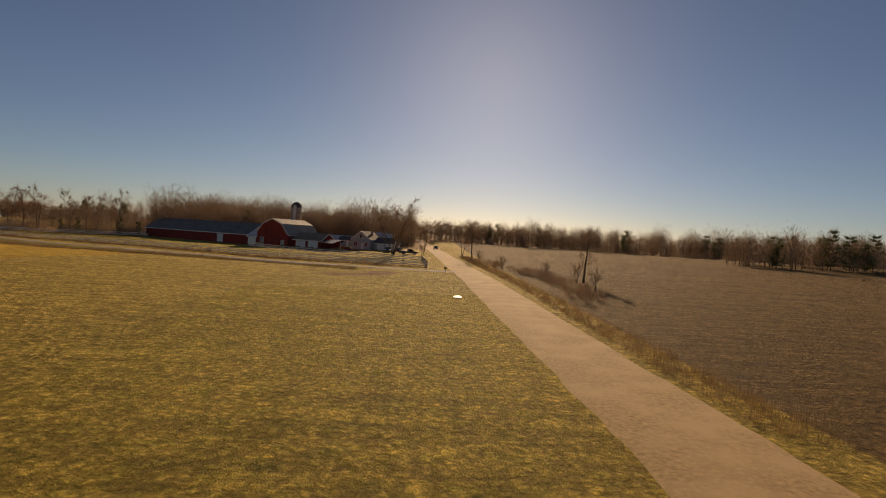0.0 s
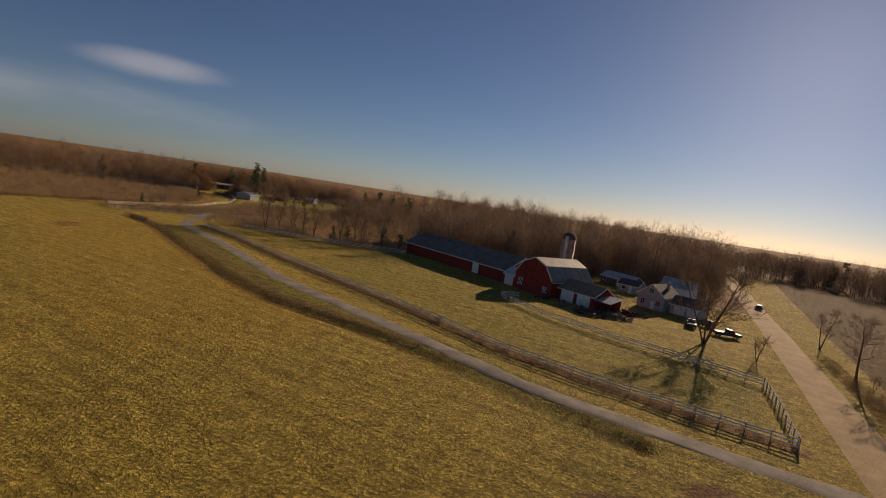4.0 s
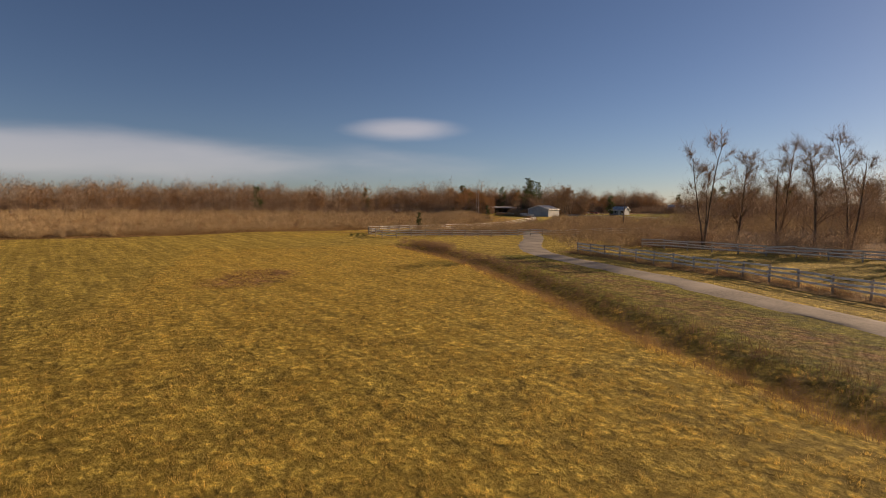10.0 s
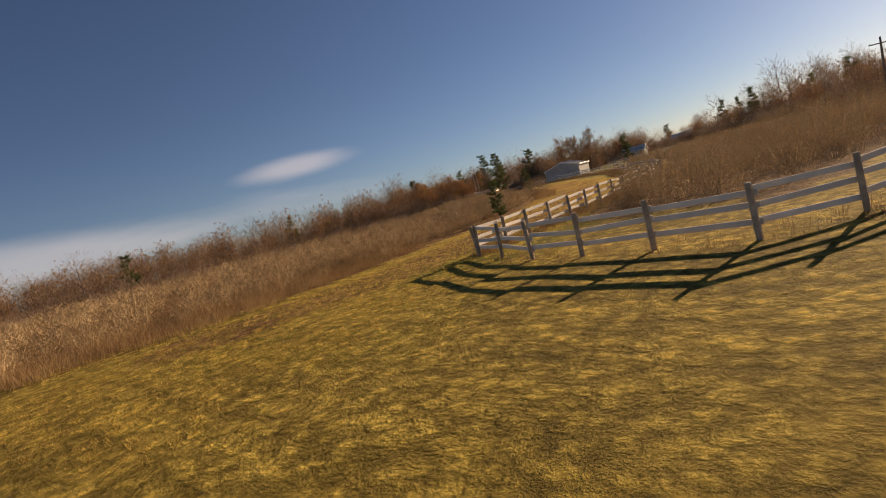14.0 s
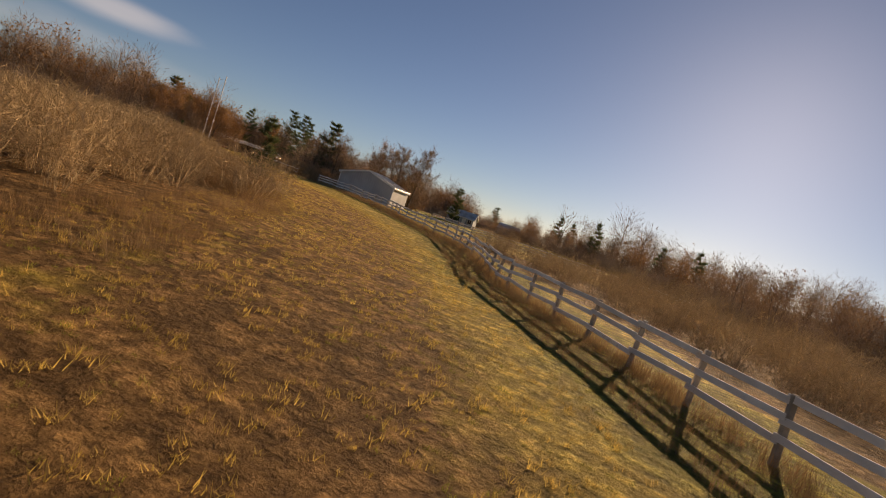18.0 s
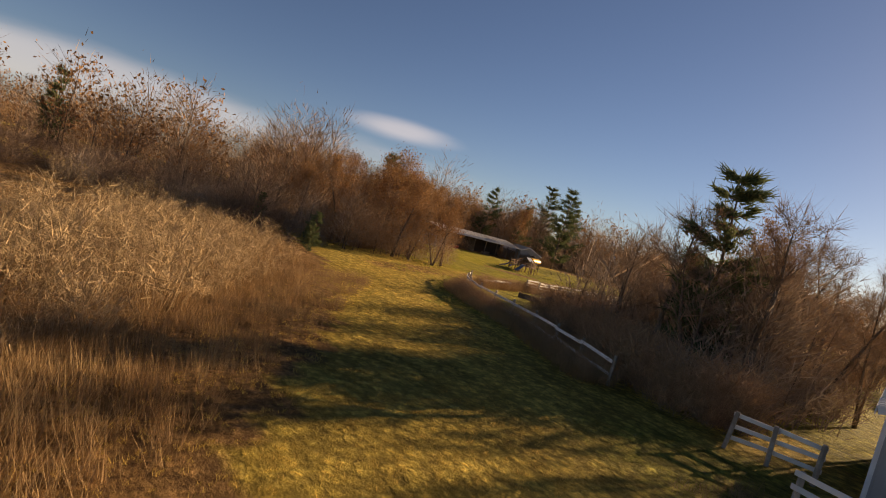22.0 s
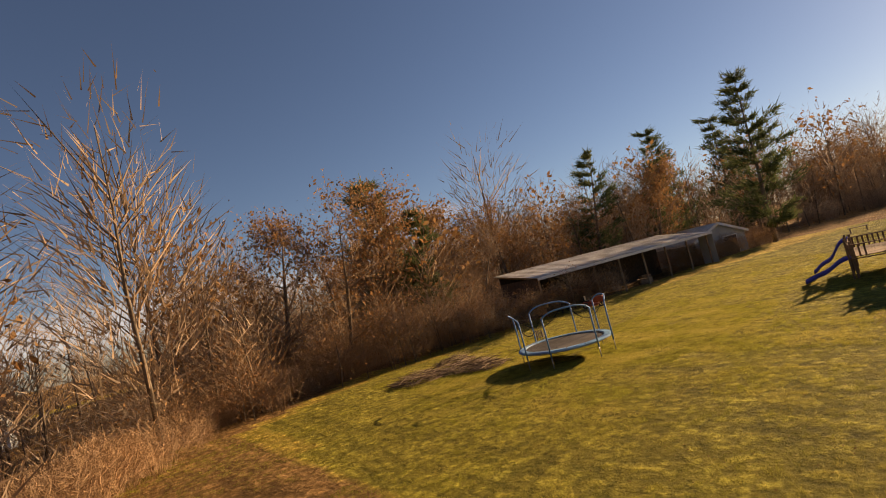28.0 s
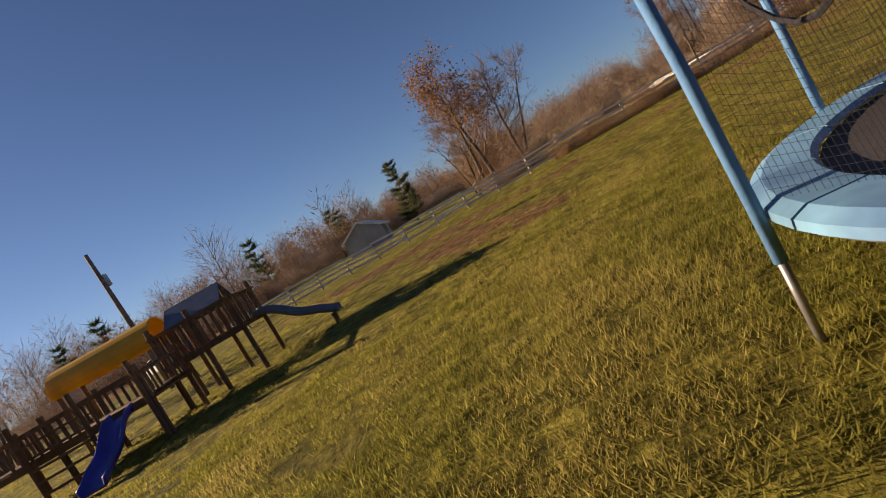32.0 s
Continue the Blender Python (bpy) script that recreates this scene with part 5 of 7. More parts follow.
car(-16.0, 170.5, 95, PAINT_DARK, "dark pickup truck parked in the farmyard", "pickup_truck", True)
car(0.2, 232, 92, PAINT_DARK, "dark car far along the dirt road", "car")

# scrap and timber lying in the yard
rng = np.random.default_rng(5)
for k, (jx, jy, n, r) in enumerate(((-40.5, 160.5, 80, 3.4), (-35.0, 158.0, 90, 3.6), (-30.0, 160.5, 80, 3.2), (-32.0, 166.0, 60, 2.6), (-27.0, 170.0, 40, 2.3), (-47.8, 163.8, 30, 1.6))):
    bm = bmesh.new()
    for q in range(n):
        a, d = rng.uniform(0, 6.283), r * math.sqrt(rng.uniform(0, 1))
        hh = rng.uniform(0, 1.1) * (1 - d / r) + 0.12
        m = pose(d * math.cos(a), d * math.sin(a), hh, rng.uniform(-35, 35), rng.uniform(-35, 35), rng.uniform(0, 360))
        lx, ly, lz = (rng.uniform(0.8, 2.2), rng.uniform(0.08, 0.25), rng.uniform(0.05, 0.18)) if q % 3 else (rng.uniform(0.3, 0.8), rng.uniform(0.3, 0.7), rng.uniform(0.2, 0.5))
        box(bm, -lx / 2, -ly / 2, -lz / 2, lx / 2, ly / 2, lz / 2, m)
    solid("scrap_heap", bm, SCRAP if k % 2 else PLANK, "heap of old timber and rusty scrap on the grass", "scrap heap", kind="stuff", at=put(jx, jy, 0))
for k in range(9):
    x0, y0 = -44 + k * 2.0 + rng.uniform(-0.8, 0.8), 163.5 - k * 0.5 + rng.uniform(-1.2, 1.2)
    e = thing("barrel", put(x0, y0, rng.uniform(0, 360)), "rusty steel barrel standing in the farmyard", "barrel", "farmyard barrels")
    bm = bmesh.new()
    bmesh.ops.create_cone(bm, cap_ends=True, segments=14, radius1=0.29, radius2=0.29, depth=0.88, matrix=pose(0, 0, 0.43))
    part("drum", bm, SCRAP, e)
    for z0 in (0.3, 0.58, 0.86):
        v, f = tube([(0.295 * math.cos(a), 0.295 * math.sin(a), z0) for a in np.linspace(0, 6.283, 15)[:-1]], 0.014, 4, True)
        part("rim", mesh_from("rim", v, f, [SCRAP]), None, e)


def tractor(x, y, yaw, paint, label):
    e = thing("tractor", put(x, y, yaw), label, "tractor")
    part("hood", boxed(0.1, -0.32, 0.75, 1.7, 0.32, 1.35, bevel=0.08), paint, e)
    part("chassis", boxed(-0.9, -0.22, 0.5, 1.6, 0.22, 0.76, bevel=0.04), SCRAP, e)
    part("seat", boxed(-0.75, -0.25, 1.0, -0.3, 0.25, 1.15, bevel=0.05), RUBBER, e)
    part("exhaust", boxed(1.0, -0.04, 1.35, 1.08, 0.04, 1.95), SCRAP, e)
    for wx, wy, r in ((-0.6, -0.65, 0.62), (-0.6, 0.65, 0.62), (1.3, -0.55, 0.35), (1.3, 0.55, 0.35)):
        v, f = tube([(wx + r * 0.78 * math.cos(a), wy, r + r * 0.78 * math.sin(a)) for a in np.linspace(0, 6.283, 19)[:-1]], r * 0.24, 6, True)
        t = part("tyre", mesh_from("tyre", v, f, [RUBBER], True), None, e)
        bm = bmesh.new()
        bmesh.ops.create_cone(bm, cap_ends=True, segments=16, radius1=r * 0.55, radius2=r * 0.5, depth=0.1, matrix=pose(wx, wy, r, 90, 0, 0))
        part("rim", bm, paint, t)
    return e


tractor(-28.5, 165.5, 150, PAINT_RED, "old red tractor parked among the scrap")

# mailbox at the lane's mouth
e = thing("mailbox", put(0.2, 91.7, 0), "dark roadside mailbox on a wooden post", "mailbox")
part("post", boxed(-0.05, -0.05, -0.3, 0.05, 0.05, 1.02, bevel=0.01), POSTW, e)
bm = prism(bmesh.new(), [(-0.09, 1.02), (0.09, 1.02), (0.09, 1.16)] + [(0.09 * math.cos(a), 1.16 + 0.09 * math.sin(a)) for a in np.linspace(0.3, 2.84, 6)] + [(-0.09, 1.16)], -0.25, 0.25, pose(0, 0, 0, 0, 0, 90))
part("box", bm, RUBBER, e)
part("flag", boxed(-0.2, -0.12, 1.1, -0.17, -0.1, 1.32), RED, e)

# trees round the farmyard and along the road
BIG = [broadleaf(200, 14.5, 0.46, 48, 9, 12, 0, trunks=4, low=0.15, twig_len=1.1, girth=0.014), broadleaf(201, 13.5, 0.42, 22, 9, 10, 0, trunks=1, low=0.28), broadleaf(202, 13, 0.4, 22, 9, 10, 0, trunks=2, low=0.25), broadleaf(203, 8, 0.5, 18, 8, 9, 0, trunks=3, low=0.1, twig_len=0.8)]
SLIM = [broadleaf(206 + k, 17, 0.36, 36, 8, 15, 0, trunks=tr, low=0.14, twig_len=1.0, steep=0.35, girth=0.0105, flare=0.12) for k, tr in enumerate((1, 2, 3))]
T_BARE = "bare grey-brown deciduous tree without leaves"
tree_thing("bare_tree", BIG[0], -13, 154, WOODS_MATS, "large bare multi-stemmed tree beside the board fence", "tree", 1.42, 20)
tree_thing("bare_tree", BIG[3], -4.5, 150, WOODS_MATS, "small bare tree beside the dirt road", "tree", 0.75, 60)
for k, (tx, ty, sc, v) in enumerate(((-147, 172, 1.05, 2), (-144, 174.5, 0.9, 0), (-140, 177, 1.0, 1), (-136, 178, 0.95, 0), (-133, 180, 1.05, 1), (-125, 184, 1.0, 2), (-122, 188, 0.9, 0), (-112, 190, 1.1, 1), (-118, 187, 0.9, 2), (-100, 199, 1.0, 2))):
    tree_thing("bare_tree", SLIM[v], tx, ty, WOODS_MATS, "tall bare slender tree behind the grey fence", "tree", sc, 47 * k, "trees behind the fence")
for k, (tx, ty, sc, v) in enumerate(((24, 91, 0.8, 1), (22.5, 90, 0.6, 3), (21.6, 77, 0.5, 3), (14, 120, 0.5, 3), (9.5, 150, 0.95, 1), (11, 146, 0.5, 3), (8.5, 178, 0.8, 2), (19, 98, 0.5, 3))):
    tree_thing("bare_tree", BIG[v], tx, ty, WOODS_MATS, "small bare roadside tree above rough weeds", "tree", sc, 70 * k, "roadside trees")

# a bare patch and a rain puddle beside the road
PUDDLE = material("shallow_rain_water", (0.30, 0.30, 0.29), 0.22, 0, 0.1, 2.0, 0, 10, None, 1, 0.6)


def pool(name, x, y, rx, ry, mat, label, lift=0.05, seed=3, category="puddle"):
    vs = [(0, 0, lift)]
    for a in np.linspace(0, 6.283, 33)[:-1]:
        k = 0.7 + 0.6 * float(value_noise(np.array([3 * math.cos(a) + 9]), np.array([3 * math.sin(a) + seed]), 1.0, seed)[0])
        vs.append((rx * k * math.cos(a), ry * k * math.sin(a), lift))
    me = mesh_from(name, vs, [(0, i + 1, (i + 1) % 32 + 1) for i in range(32)], [mat])
    return solid(name, me, None, label, category, kind="structure", at=put(x, y, 0))


pool("puddle", 0.7, 60, 0.45, 0.9, PUDDLE, "shallow puddle shining beside the road", 0.13)
pool("puddle", -170, 140, 1.6, 1.1, PUDDLE, "dark ditch water among rusty weeds", 0.14, 5)

# ---- shed, poles and pasture ----
e = thing("metal_shed", put(-262.2, 258.4, 8), "pale grey steel shed with white trim", "shed")
before = set(bpy.data.objects)
shell(e, 7.5, 9.6, [(0, 3.0), (4.8, 4.4)], PALE_METAL, ROOF_GREY, WHITE, 0.25, ribs=0.6)
for ob in set(bpy.data.objects) - before:
    if ob.parent == e:
        ob.matrix_basis = Matrix.Translation((9.6, 0, 0)) @ pose(0, 0, 0, 0, 0, 90) @ ob.matrix_basis
rm = bpy.data.meshes.new("wall_rib")
for x0, top in [(0.4 * k, 3.0 + 1.4 * (1 - abs(0.4 * k - 4.8) / 4.8)) for k in range(1, 24)]:
    part("wall_rib", boxed(x0 - 0.02, -0.022, -0.1, x0 + 0.02, -0.002, top - 0.15), PALE_METAL, e)
for x0 in (-0.02, 9.5):
    part("corner_trim", boxed(x0, -0.035, -0.1, x0 + 0.12, -0.023, 2.85), WHITE, e)

WOODPOLE = material("weathered_pole_wood", (0.26, 0.205, 0.15), 0.9, 0, 0.3, 5.0, 0.4, 30, (0.18, 0.145, 0.11), 1.0, 0.2)
CERAMIC = material("white_ceramic", (0.75, 0.74, 0.7), 0.3, 0, 0.05, 3.0, 0, 10)


def pole(name, x, y, h, label, lean=(0, 0), arm=1.6, box_on=True):
    e = thing(name, pose(x, y, ground_z(x, y), lean[0], lean[1], 20), label, "pole")
    v, f = tube([(0, 0, -0.6), (0, 0, h * 0.5), (0, 0, h)], [0.15, 0.13, 0.1], 10)
    part("shaft", mesh_from("shaft", v, f, [WOODPOLE], True), None, e)
    if arm:
        part("crossarm", boxed(-arm / 2, 0.1, h - 0.75, arm / 2, 0.2, h - 0.62, bevel=0.01), WOODPOLE, e)
        for k in (-0.45, 0.0, 0.45):
            part("insulator", boxed(k * arm - 0.04, 0.11, h - 0.62, k * arm + 0.04, 0.19, h - 0.46, bevel=0.02), CERAMIC, e)
    if box_on:
        bm = bmesh.new()
        bmesh.ops.create_cone(bm, cap_ends=True, segments=14, radius1=0.2, radius2=0.2, depth=0.6, matrix=pose(0.3, 0, h - 1.5))
        part("transformer", bm, STEEL, e)
    return e


pole("utility_pole", -311.3, 319.2, 7.9, "grey wooden utility pole leaning over the lawn", (-3, 4), 0)
pole("utility_pole", -188, 214, 8.3, "old wooden utility pole standing in brown scrub", (0, 2), 2.2, False)

# the twin-pole mast in the scrub
e = thing("antenna_mast", put(-269, 237, 40), "tall twin-pole metal mast with thin rungs", "mast")
for k, top in ((-0.38, 9.2), (0.38, 9.6)):
    v, f = tube([(k, 0, -0.4), (k, 0, top)], 0.045, 8)
    part("upright", mesh_from("upright", v, f, [STEEL]), None, e)
for z0 in (5.4, 6.6, 7.8, 9.0):
    v, f = tube([(-0.38, 0, z0), (0.38, 0, z0 + 0.1)], 0.022, 6)
    part("rung", mesh_from("rung", v, f, [STEEL]), None, e)
for k in (-0.38, 0.38):
    part("insulator", boxed(k - 0.07, -0.07, 3.5, k + 0.07, 0.07, 3.85, bevel=0.02), CERAMIC, e)

# cabin in the scrub, far house on the rise
e = thing("cabin", put(-379, 263, 50), "small dark cabin half hidden in bare woods", "cabin")
shell(e, 7.0, 5.0, [(0, 2.6), (2.5, 4.8)], SIDING, ROOF_DARK, PLANK, 0.3)
window(e, 1.2, 1.0, 1.0, 1.1)
panel_door(e, 4.2, 0.95, 2.0, WHITE)
for hx, hy, yw in ((-268, 372, 10), (-267, 319, 10)):
    e = thing("house", put(hx, hy, yw), "pale house with grey roof before the woods", "house")
    shell(e, 7.5, 5.6, [(0, 2.5), (2.8, 4.1)], SIDING, ROOF_GREY, WHITE, 0.35)
    for x0 in (0.7, 2.6, 6.0):
        window(e, x0, 1.0, 1.0, 1.1)
    panel_door(e, 4.4, 0.95, 2.05, WHITE)

# pasture fences
board_fence([(-265.8, 258.0), (-262.6, 258.6)], "short white board fence joining the steel shed", (0.45, 0.82, 1.18), seed=8, step=1.25)
board_fence([(-271, 259), (-277.5, 262), (-284.4, 264.3), (-288.7, 266.4), (-291.2, 268.8), (-292.3, 271)], "grey weathered board fence with brush under it", (0.5, 1.05), seed=9, step=2.6)
board_fence([(-292.2, 271.2), (-292.9, 275.0), (-293.7, 278.6)], "broken low grey rail sunk in dead weeds", (0.55,), 0.75, 2.6, seed=16, wobble=0.12)
board_fence([(-294.0, 279.6), (-295.2, 286), (-296.4, 297.5), (-297.6, 310), (-298.3, 321.5)], "white four-board fence between lawn and pasture", (0.3, 0.62, 0.94, 1.24), seed=10)
board_fence([(-298.3, 324.1), (-294, 323.6)], "short white board fence section on the lawn", (0.35, 0.7, 1.05), seed=12, step=2.15)
board_fence([(-246, 262), (-236, 258), (-222, 262), (-205, 268)], "white board fence across the pasture behind the shed", (0.45, 0.82, 1.18), seed=14, step=3.0)


def trough(x, y, yaw, label, L=2.2, W=0.8, h=0.55):
    e = thing("feed_trough", put(x, y, yaw), label, "trough", "pasture troughs")
    part("floor_board", boxed(-L / 2, -W / 2, 0.08, L / 2, W / 2, 0.12), PLANK, e)
    for s in (-1, 1):
        part("side_board", boxed(-L / 2, s * W / 2 - 0.02, 0, L / 2, s * W / 2 + 0.02, h, bevel=0.008), PLANK, e)
        part("end_board", boxed(s * L / 2 - 0.02, -W / 2 + 0.022, 0, s * L / 2 + 0.02, W / 2 - 0.022, h + 0.12, bevel=0.008), WHITE if s > 0 else PLANK, e)


trough(-289.3, 274.8, 40, "long low weathered timber feed trough in pasture", 1.9, 0.6, 0.4)
trough(-285.3, 278.5, 80, "low timber feed box standing in the pasture", 1.3, 0.8, 0.42)
trough(-283.5, 281.5, 15, "short timber feed box on the pasture grass", 1.1, 0.6, 0.4)
car(-292.5, 336, 60, PAINT_WHITE, "white pickup truck parked at the far fence", "pickup_truck", True)
car(-288, 335, 20, PAINT_RED, "dull red car parked beside the far fence", "car")

# ---- lawn: open shelter and workshop ----
(SX, SY), (NX, NY) = (-345.8, 309.5), (-342.5, 331.0)
yaw = math.degrees(math.atan2(NY - SY, NX - SX))
L = math.hypot(NX - SX, NY - SY)
e = thing("open_shelter", put(SX, SY, yaw), "long open-fronted pole shelter with pale metal roof", "shelter")
k = 0
for q in range(8):
    part("post", boxed(q * L / 7 - 0.07, -0.07, -0.4, q * L / 7 + 0.07, 0.07, 3.22, bevel=0.01), PLANK, e)
    part("rafter", box(bmesh.new(), q * L / 7 - 0.03, -0.3, -0.2, q * L / 7 + 0.03, 6.2, -0.04, pose(0, 0, 3.35, 8, 0, 0)), PLANK, e)
slab = part("roof_sheet", roof_slab(-0.5, 3.28, 6.3, 4.23, L, 0.4, 0.06), ROOF_GREY, e)
for q in range(int(L / 0.6)):
    part("roof_rib", box(bmesh.new(), q * 0.6, 0.03, 0.058, q * 0.6 + 0.04, 6.8, 0.085, pose(0, -0.5, 3.28, math.degrees(math.atan2(0.95, 6.8)), 0, 0)), ROOF_GREY, slab)
part("fascia", boxed(-0.4, -0.55, 3.12, L + 0.4, -0.515, 3.36), WHITE, e)
# back and end boards near-black: the shelter's inner shade is in their colour
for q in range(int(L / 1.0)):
    part("back_board", boxed(q * 1.0, 6.0, -0.3, q * 1.0 + 0.985, 6.05, 4.05), SHADED_INSIDE, e)
part("end_wall", boxed(-0.05, 0.1, -0.3, 0.0, 5.98, 3.35), SHADED_INSIDE, e)
part("end_wall", boxed(L + 0.3, -0.5, -0.3, L + 0.34, 1.2, 3.25), PALE_METAL, e)
rng = np.random.default_rng(12)
for q in range(9):
    x0, y0 = rng.uniform(1, L - 2), rng.uniform(1.2, 5.0)
    m = Matrix.Translation((SX, SY, 0)) @ pose(0, 0, 0, 0, 0, yaw) @ Matrix.Translation((x0, y0, 0))
    p = m.translation
    s = rng.uniform(0.5, 1.3, 3)
    e2 = thing("crate", put(p.x, p.y, rng.uniform(0, 90)), "old wooden crate stored under the shelter", "crate", "stored crates")
    for b in range(3):
        part("slat", boxed(-s[0] / 2, -s[1] / 2, b * s[2] / 3 + 0.015, s[0] / 2, s[1] / 2, (b + 1) * s[2] / 3 - 0.015, bevel=0.01), PLANK, e2)

wy = math.degrees(math.atan2(8.6, 3.2))
e = thing("workshop", put(-345.2, 333.4, wy - 4), "grey steel workshop with open doorway and gable roof", "workshop")
before = set(bpy.data.objects)
shell(e, 8.0, 6.4, [(0, 2.4), (3.2, 3.8)], PALE_METAL, ROOF_GREY, WHITE, 0.3, ribs=0.6)
for ob in set(bpy.data.objects) - before:
    if ob.parent == e:
        ob.matrix_basis = Matrix.Translation((6.4, 0, 0)) @ pose(0, 0, 0, 0, 0, 90) @ ob.matrix_basis
# the wall is closed here; a thin dark slab paints the doorway's inner shade
part("doorway", boxed(3.6, -0.02, -0.02, 5.2, -0.004, 2.1), SHADED_INSIDE, e, "dark panel painting the shade inside the doorway")
for x0 in (3.5, 5.2):
    part("door_frame", boxed(x0, -0.05, -0.05, x0 + 0.1, -0.003, 2.2), WHITE, e)
part("door_head", boxed(3.6, -0.05, 2.1, 5.2, -0.003, 2.2), WHITE, e)

# ---- playset ----
YELLOW = material("yellow_plastic", (0.85, 0.50, 0.02), 0.4, 0, 0.08, 3.0, 0.05, 10, (0.76, 0.42, 0.02), 1.0, 0.5, through_light=0.2)
BLUE = material("blue_plastic", (0.055, 0.065, 0.42), 0.35, 0, 0.08, 3.0, 0.05, 10, (0.07, 0.09, 0.46), 1.0, 0.5, through_light=0.3)
CANVAS = material("grey_blue_canvas", (0.13, 0.17, 0.22), 0.8, 0, 0.15, 4.0, 0.2, 25)
DECKW = material("brown_stained_timber", (0.20, 0.125, 0.07), 0.85, 0, 0.3, 6.0, 0.3, 30, (0.14, 0.09, 0.055), 1.2, 0.25, piece=0.2)
px, py = -321.3, 309.1
pz = ground_z(px, py)
e = thing("playset", pose(px, py, pz, 0, 0, 16.7) @ Matrix.Scale(1.146, 4), "brown timber playset with yellow roof and blue slides", "playset")


def stick(a, b, w, mat, parent, name, d=None):
    """A square timber from a to b."""
    a, b = Vector(a), Vector(b)
    v = b - a
    m = Matrix.Translation(a) @ v.to_track_quat("Z", "Y").to_matrix().to_4x4()
    d = d or w
    return part(name, boxed(-w / 2, -d / 2, 0, w / 2, d / 2, v.length, m, bevel=min(w, d) * 0.12), mat, parent)


A = (-2.0, 0.2, 0.0, 4.3)
B = (0.05, -1.4, 2.2, 0.7)
for (x0, y0, x1, y1), deck, top in ((A, 0.95, 1.62), (B, 1.25, 2.2)):
    for x in (x0 + 0.05, x1 - 0.05):
        for y in (y0 + 0.05, (y0 + y1) / 2, y1 - 0.05):
            stick((x, y, -0.3), (x, y, top), 0.1, DECKW, e, "post")
    n = int((y1 - y0) / 0.15)
    rail = 0.5 if deck < 1.0 else 0.7
    for k in range(n):
        part("deck_board", boxed(x0, y0 + k * 0.15, deck - 0.03, x1, y0 + k * 0.15 + 0.14, deck), DECKW, e)
    for y in (y0 - 0.02, y1 + 0.02):
        stick((x0, y, deck + rail), (x1, y, deck + rail), 0.09, DECKW, e, "top_rail", 0.04)
        stick((x0, y, deck - 0.1), (x1, y, deck - 0.1), 0.13, DECKW, e, "deck_beam", 0.04)
        for k in range(int((x1 - x0) / 0.2)):
            if deck < 1.0 and y < y0 and 2 < k < 6:
                continue
            stick((x0 + 0.12 + k * 0.2, y, deck - 0.05), (x0 + 0.12 + k * 0.2, y, deck + rail), 0.07, DECKW, e, "baluster", 0.025)
    for x in (x0 - 0.02, x1 + 0.02):
        stick((x, y0, deck + rail), (x, y1, deck + rail), 0.04, DECKW, e, "top_rail", 0.09)
        stick((x, y0, deck - 0.1), (x, y1, deck - 0.1), 0.04, DECKW, e, "deck_beam", 0.13)
        for k in range(int((y1 - y0) / 0.2)):
            yy = y0 + 0.12 + k * 0.2
            if deck < 1.0 and x < x0 and (3.3 < yy < 4.1 or 0.5 < yy < 1.2):
                continue
            stick((x, yy, deck - 0.05), (x, yy, deck + rail), 0.025, DECKW, e, "baluster", 0.07)
# yellow barrel roof
prof = [(0.62 * math.cos(a), 0.5 * math.sin(a)) for a in np.linspace(-0.35, math.pi + 0.35, 15)]
prof += [(0.58 * math.cos(a), 0.46 * math.sin(a)) for a in np.linspace(math.pi + 0.35, -0.35, 15)]
part("barrel_roof", prism(bmesh.new(), prof, 0.0, 2.7, Matrix.Translation((1.0, 0.75, 2.0))), YELLOW, e, "yellow half-round plastic roof")
for y0 in (0.8, 3.35):
    for x0 in (0.5, 1.5):
        stick((x0, y0, -0.2), (x0, y0, 2.1), 0.09, DECKW, e, "roof_post")
stick((0.5, 3.35, 1.0), (1.5, 3.35, 1.0), 0.09, DECKW, e, "roof_brace")
for k in range(6):
    stick((0.5, 3.35 - 0.0 * k, 0.2 + k * 0.24), (1.5, 3.35, 0.2 + k * 0.24), 0.05, DECKW, e, "ladder_rung", 0.05)
# canvas tower roof
for s in (-1, 1):
    bm = box(bmesh.new(), -0.75, 0, 0, 0.75, 0.85, 0.03, Matrix.Translation((1.1, -0.3, 2.45)) @ pose(0, 0, 0, 0, 0, 90) @ pose(0, 0, 0, -38 if s > 0 else -142, 0, 0))
    part("canvas_roof", bm, CANVAS, e, "grey-blue canvas roof panel")


def slide(parent, a, b, mat, wave=0.0, w=0.5):
    """A trough slide with raised lips, running from a down to b."""
    a, b = Vector(a), Vector(b)
    d = (b - a)
    flat = Vector((d.x, d.y, 0)).normalized()
    side = Vector((-flat.y, flat.x, 0))
    vs, n = [], 18
    prof = [(-w / 2, 0.13), (-w / 2 + 0.03, 0.13), (-w / 2 + 0.06, 0.01), (w / 2 - 0.06, 0.01), (w / 2 - 0.03, 0.13), (w / 2, 0.13), (w / 2 - 0.03, -0.03), (-w / 2 + 0.03, -0.03)]
    for i in range(n + 1):
        u = i / n
        s = u * u * (3 - 2 * u)
        z = lerp(a.z, b.z, lerp(u, s, 0.55)) + wave * math.sin(u * 9.4) * u * (1 - u) * 2
        p = a + Vector((d.x, d.y, 0)) * u
        for o, h in prof:
            q = p + side * o
            vs.append((q.x, q.y, z + h))
    k = len(prof)
    fs = [(i * k + j, i * k + (j + 1) % k, (i + 1) * k + (j + 1) % k, (i + 1) * k + j) for i in range(n) for j in range(k)]
    fs += [tuple(range(k))[::-1], tuple(n * k + j for j in range(k))]
    return part("slide", mesh_from("slide", vs, fs, [mat], True), None, parent)


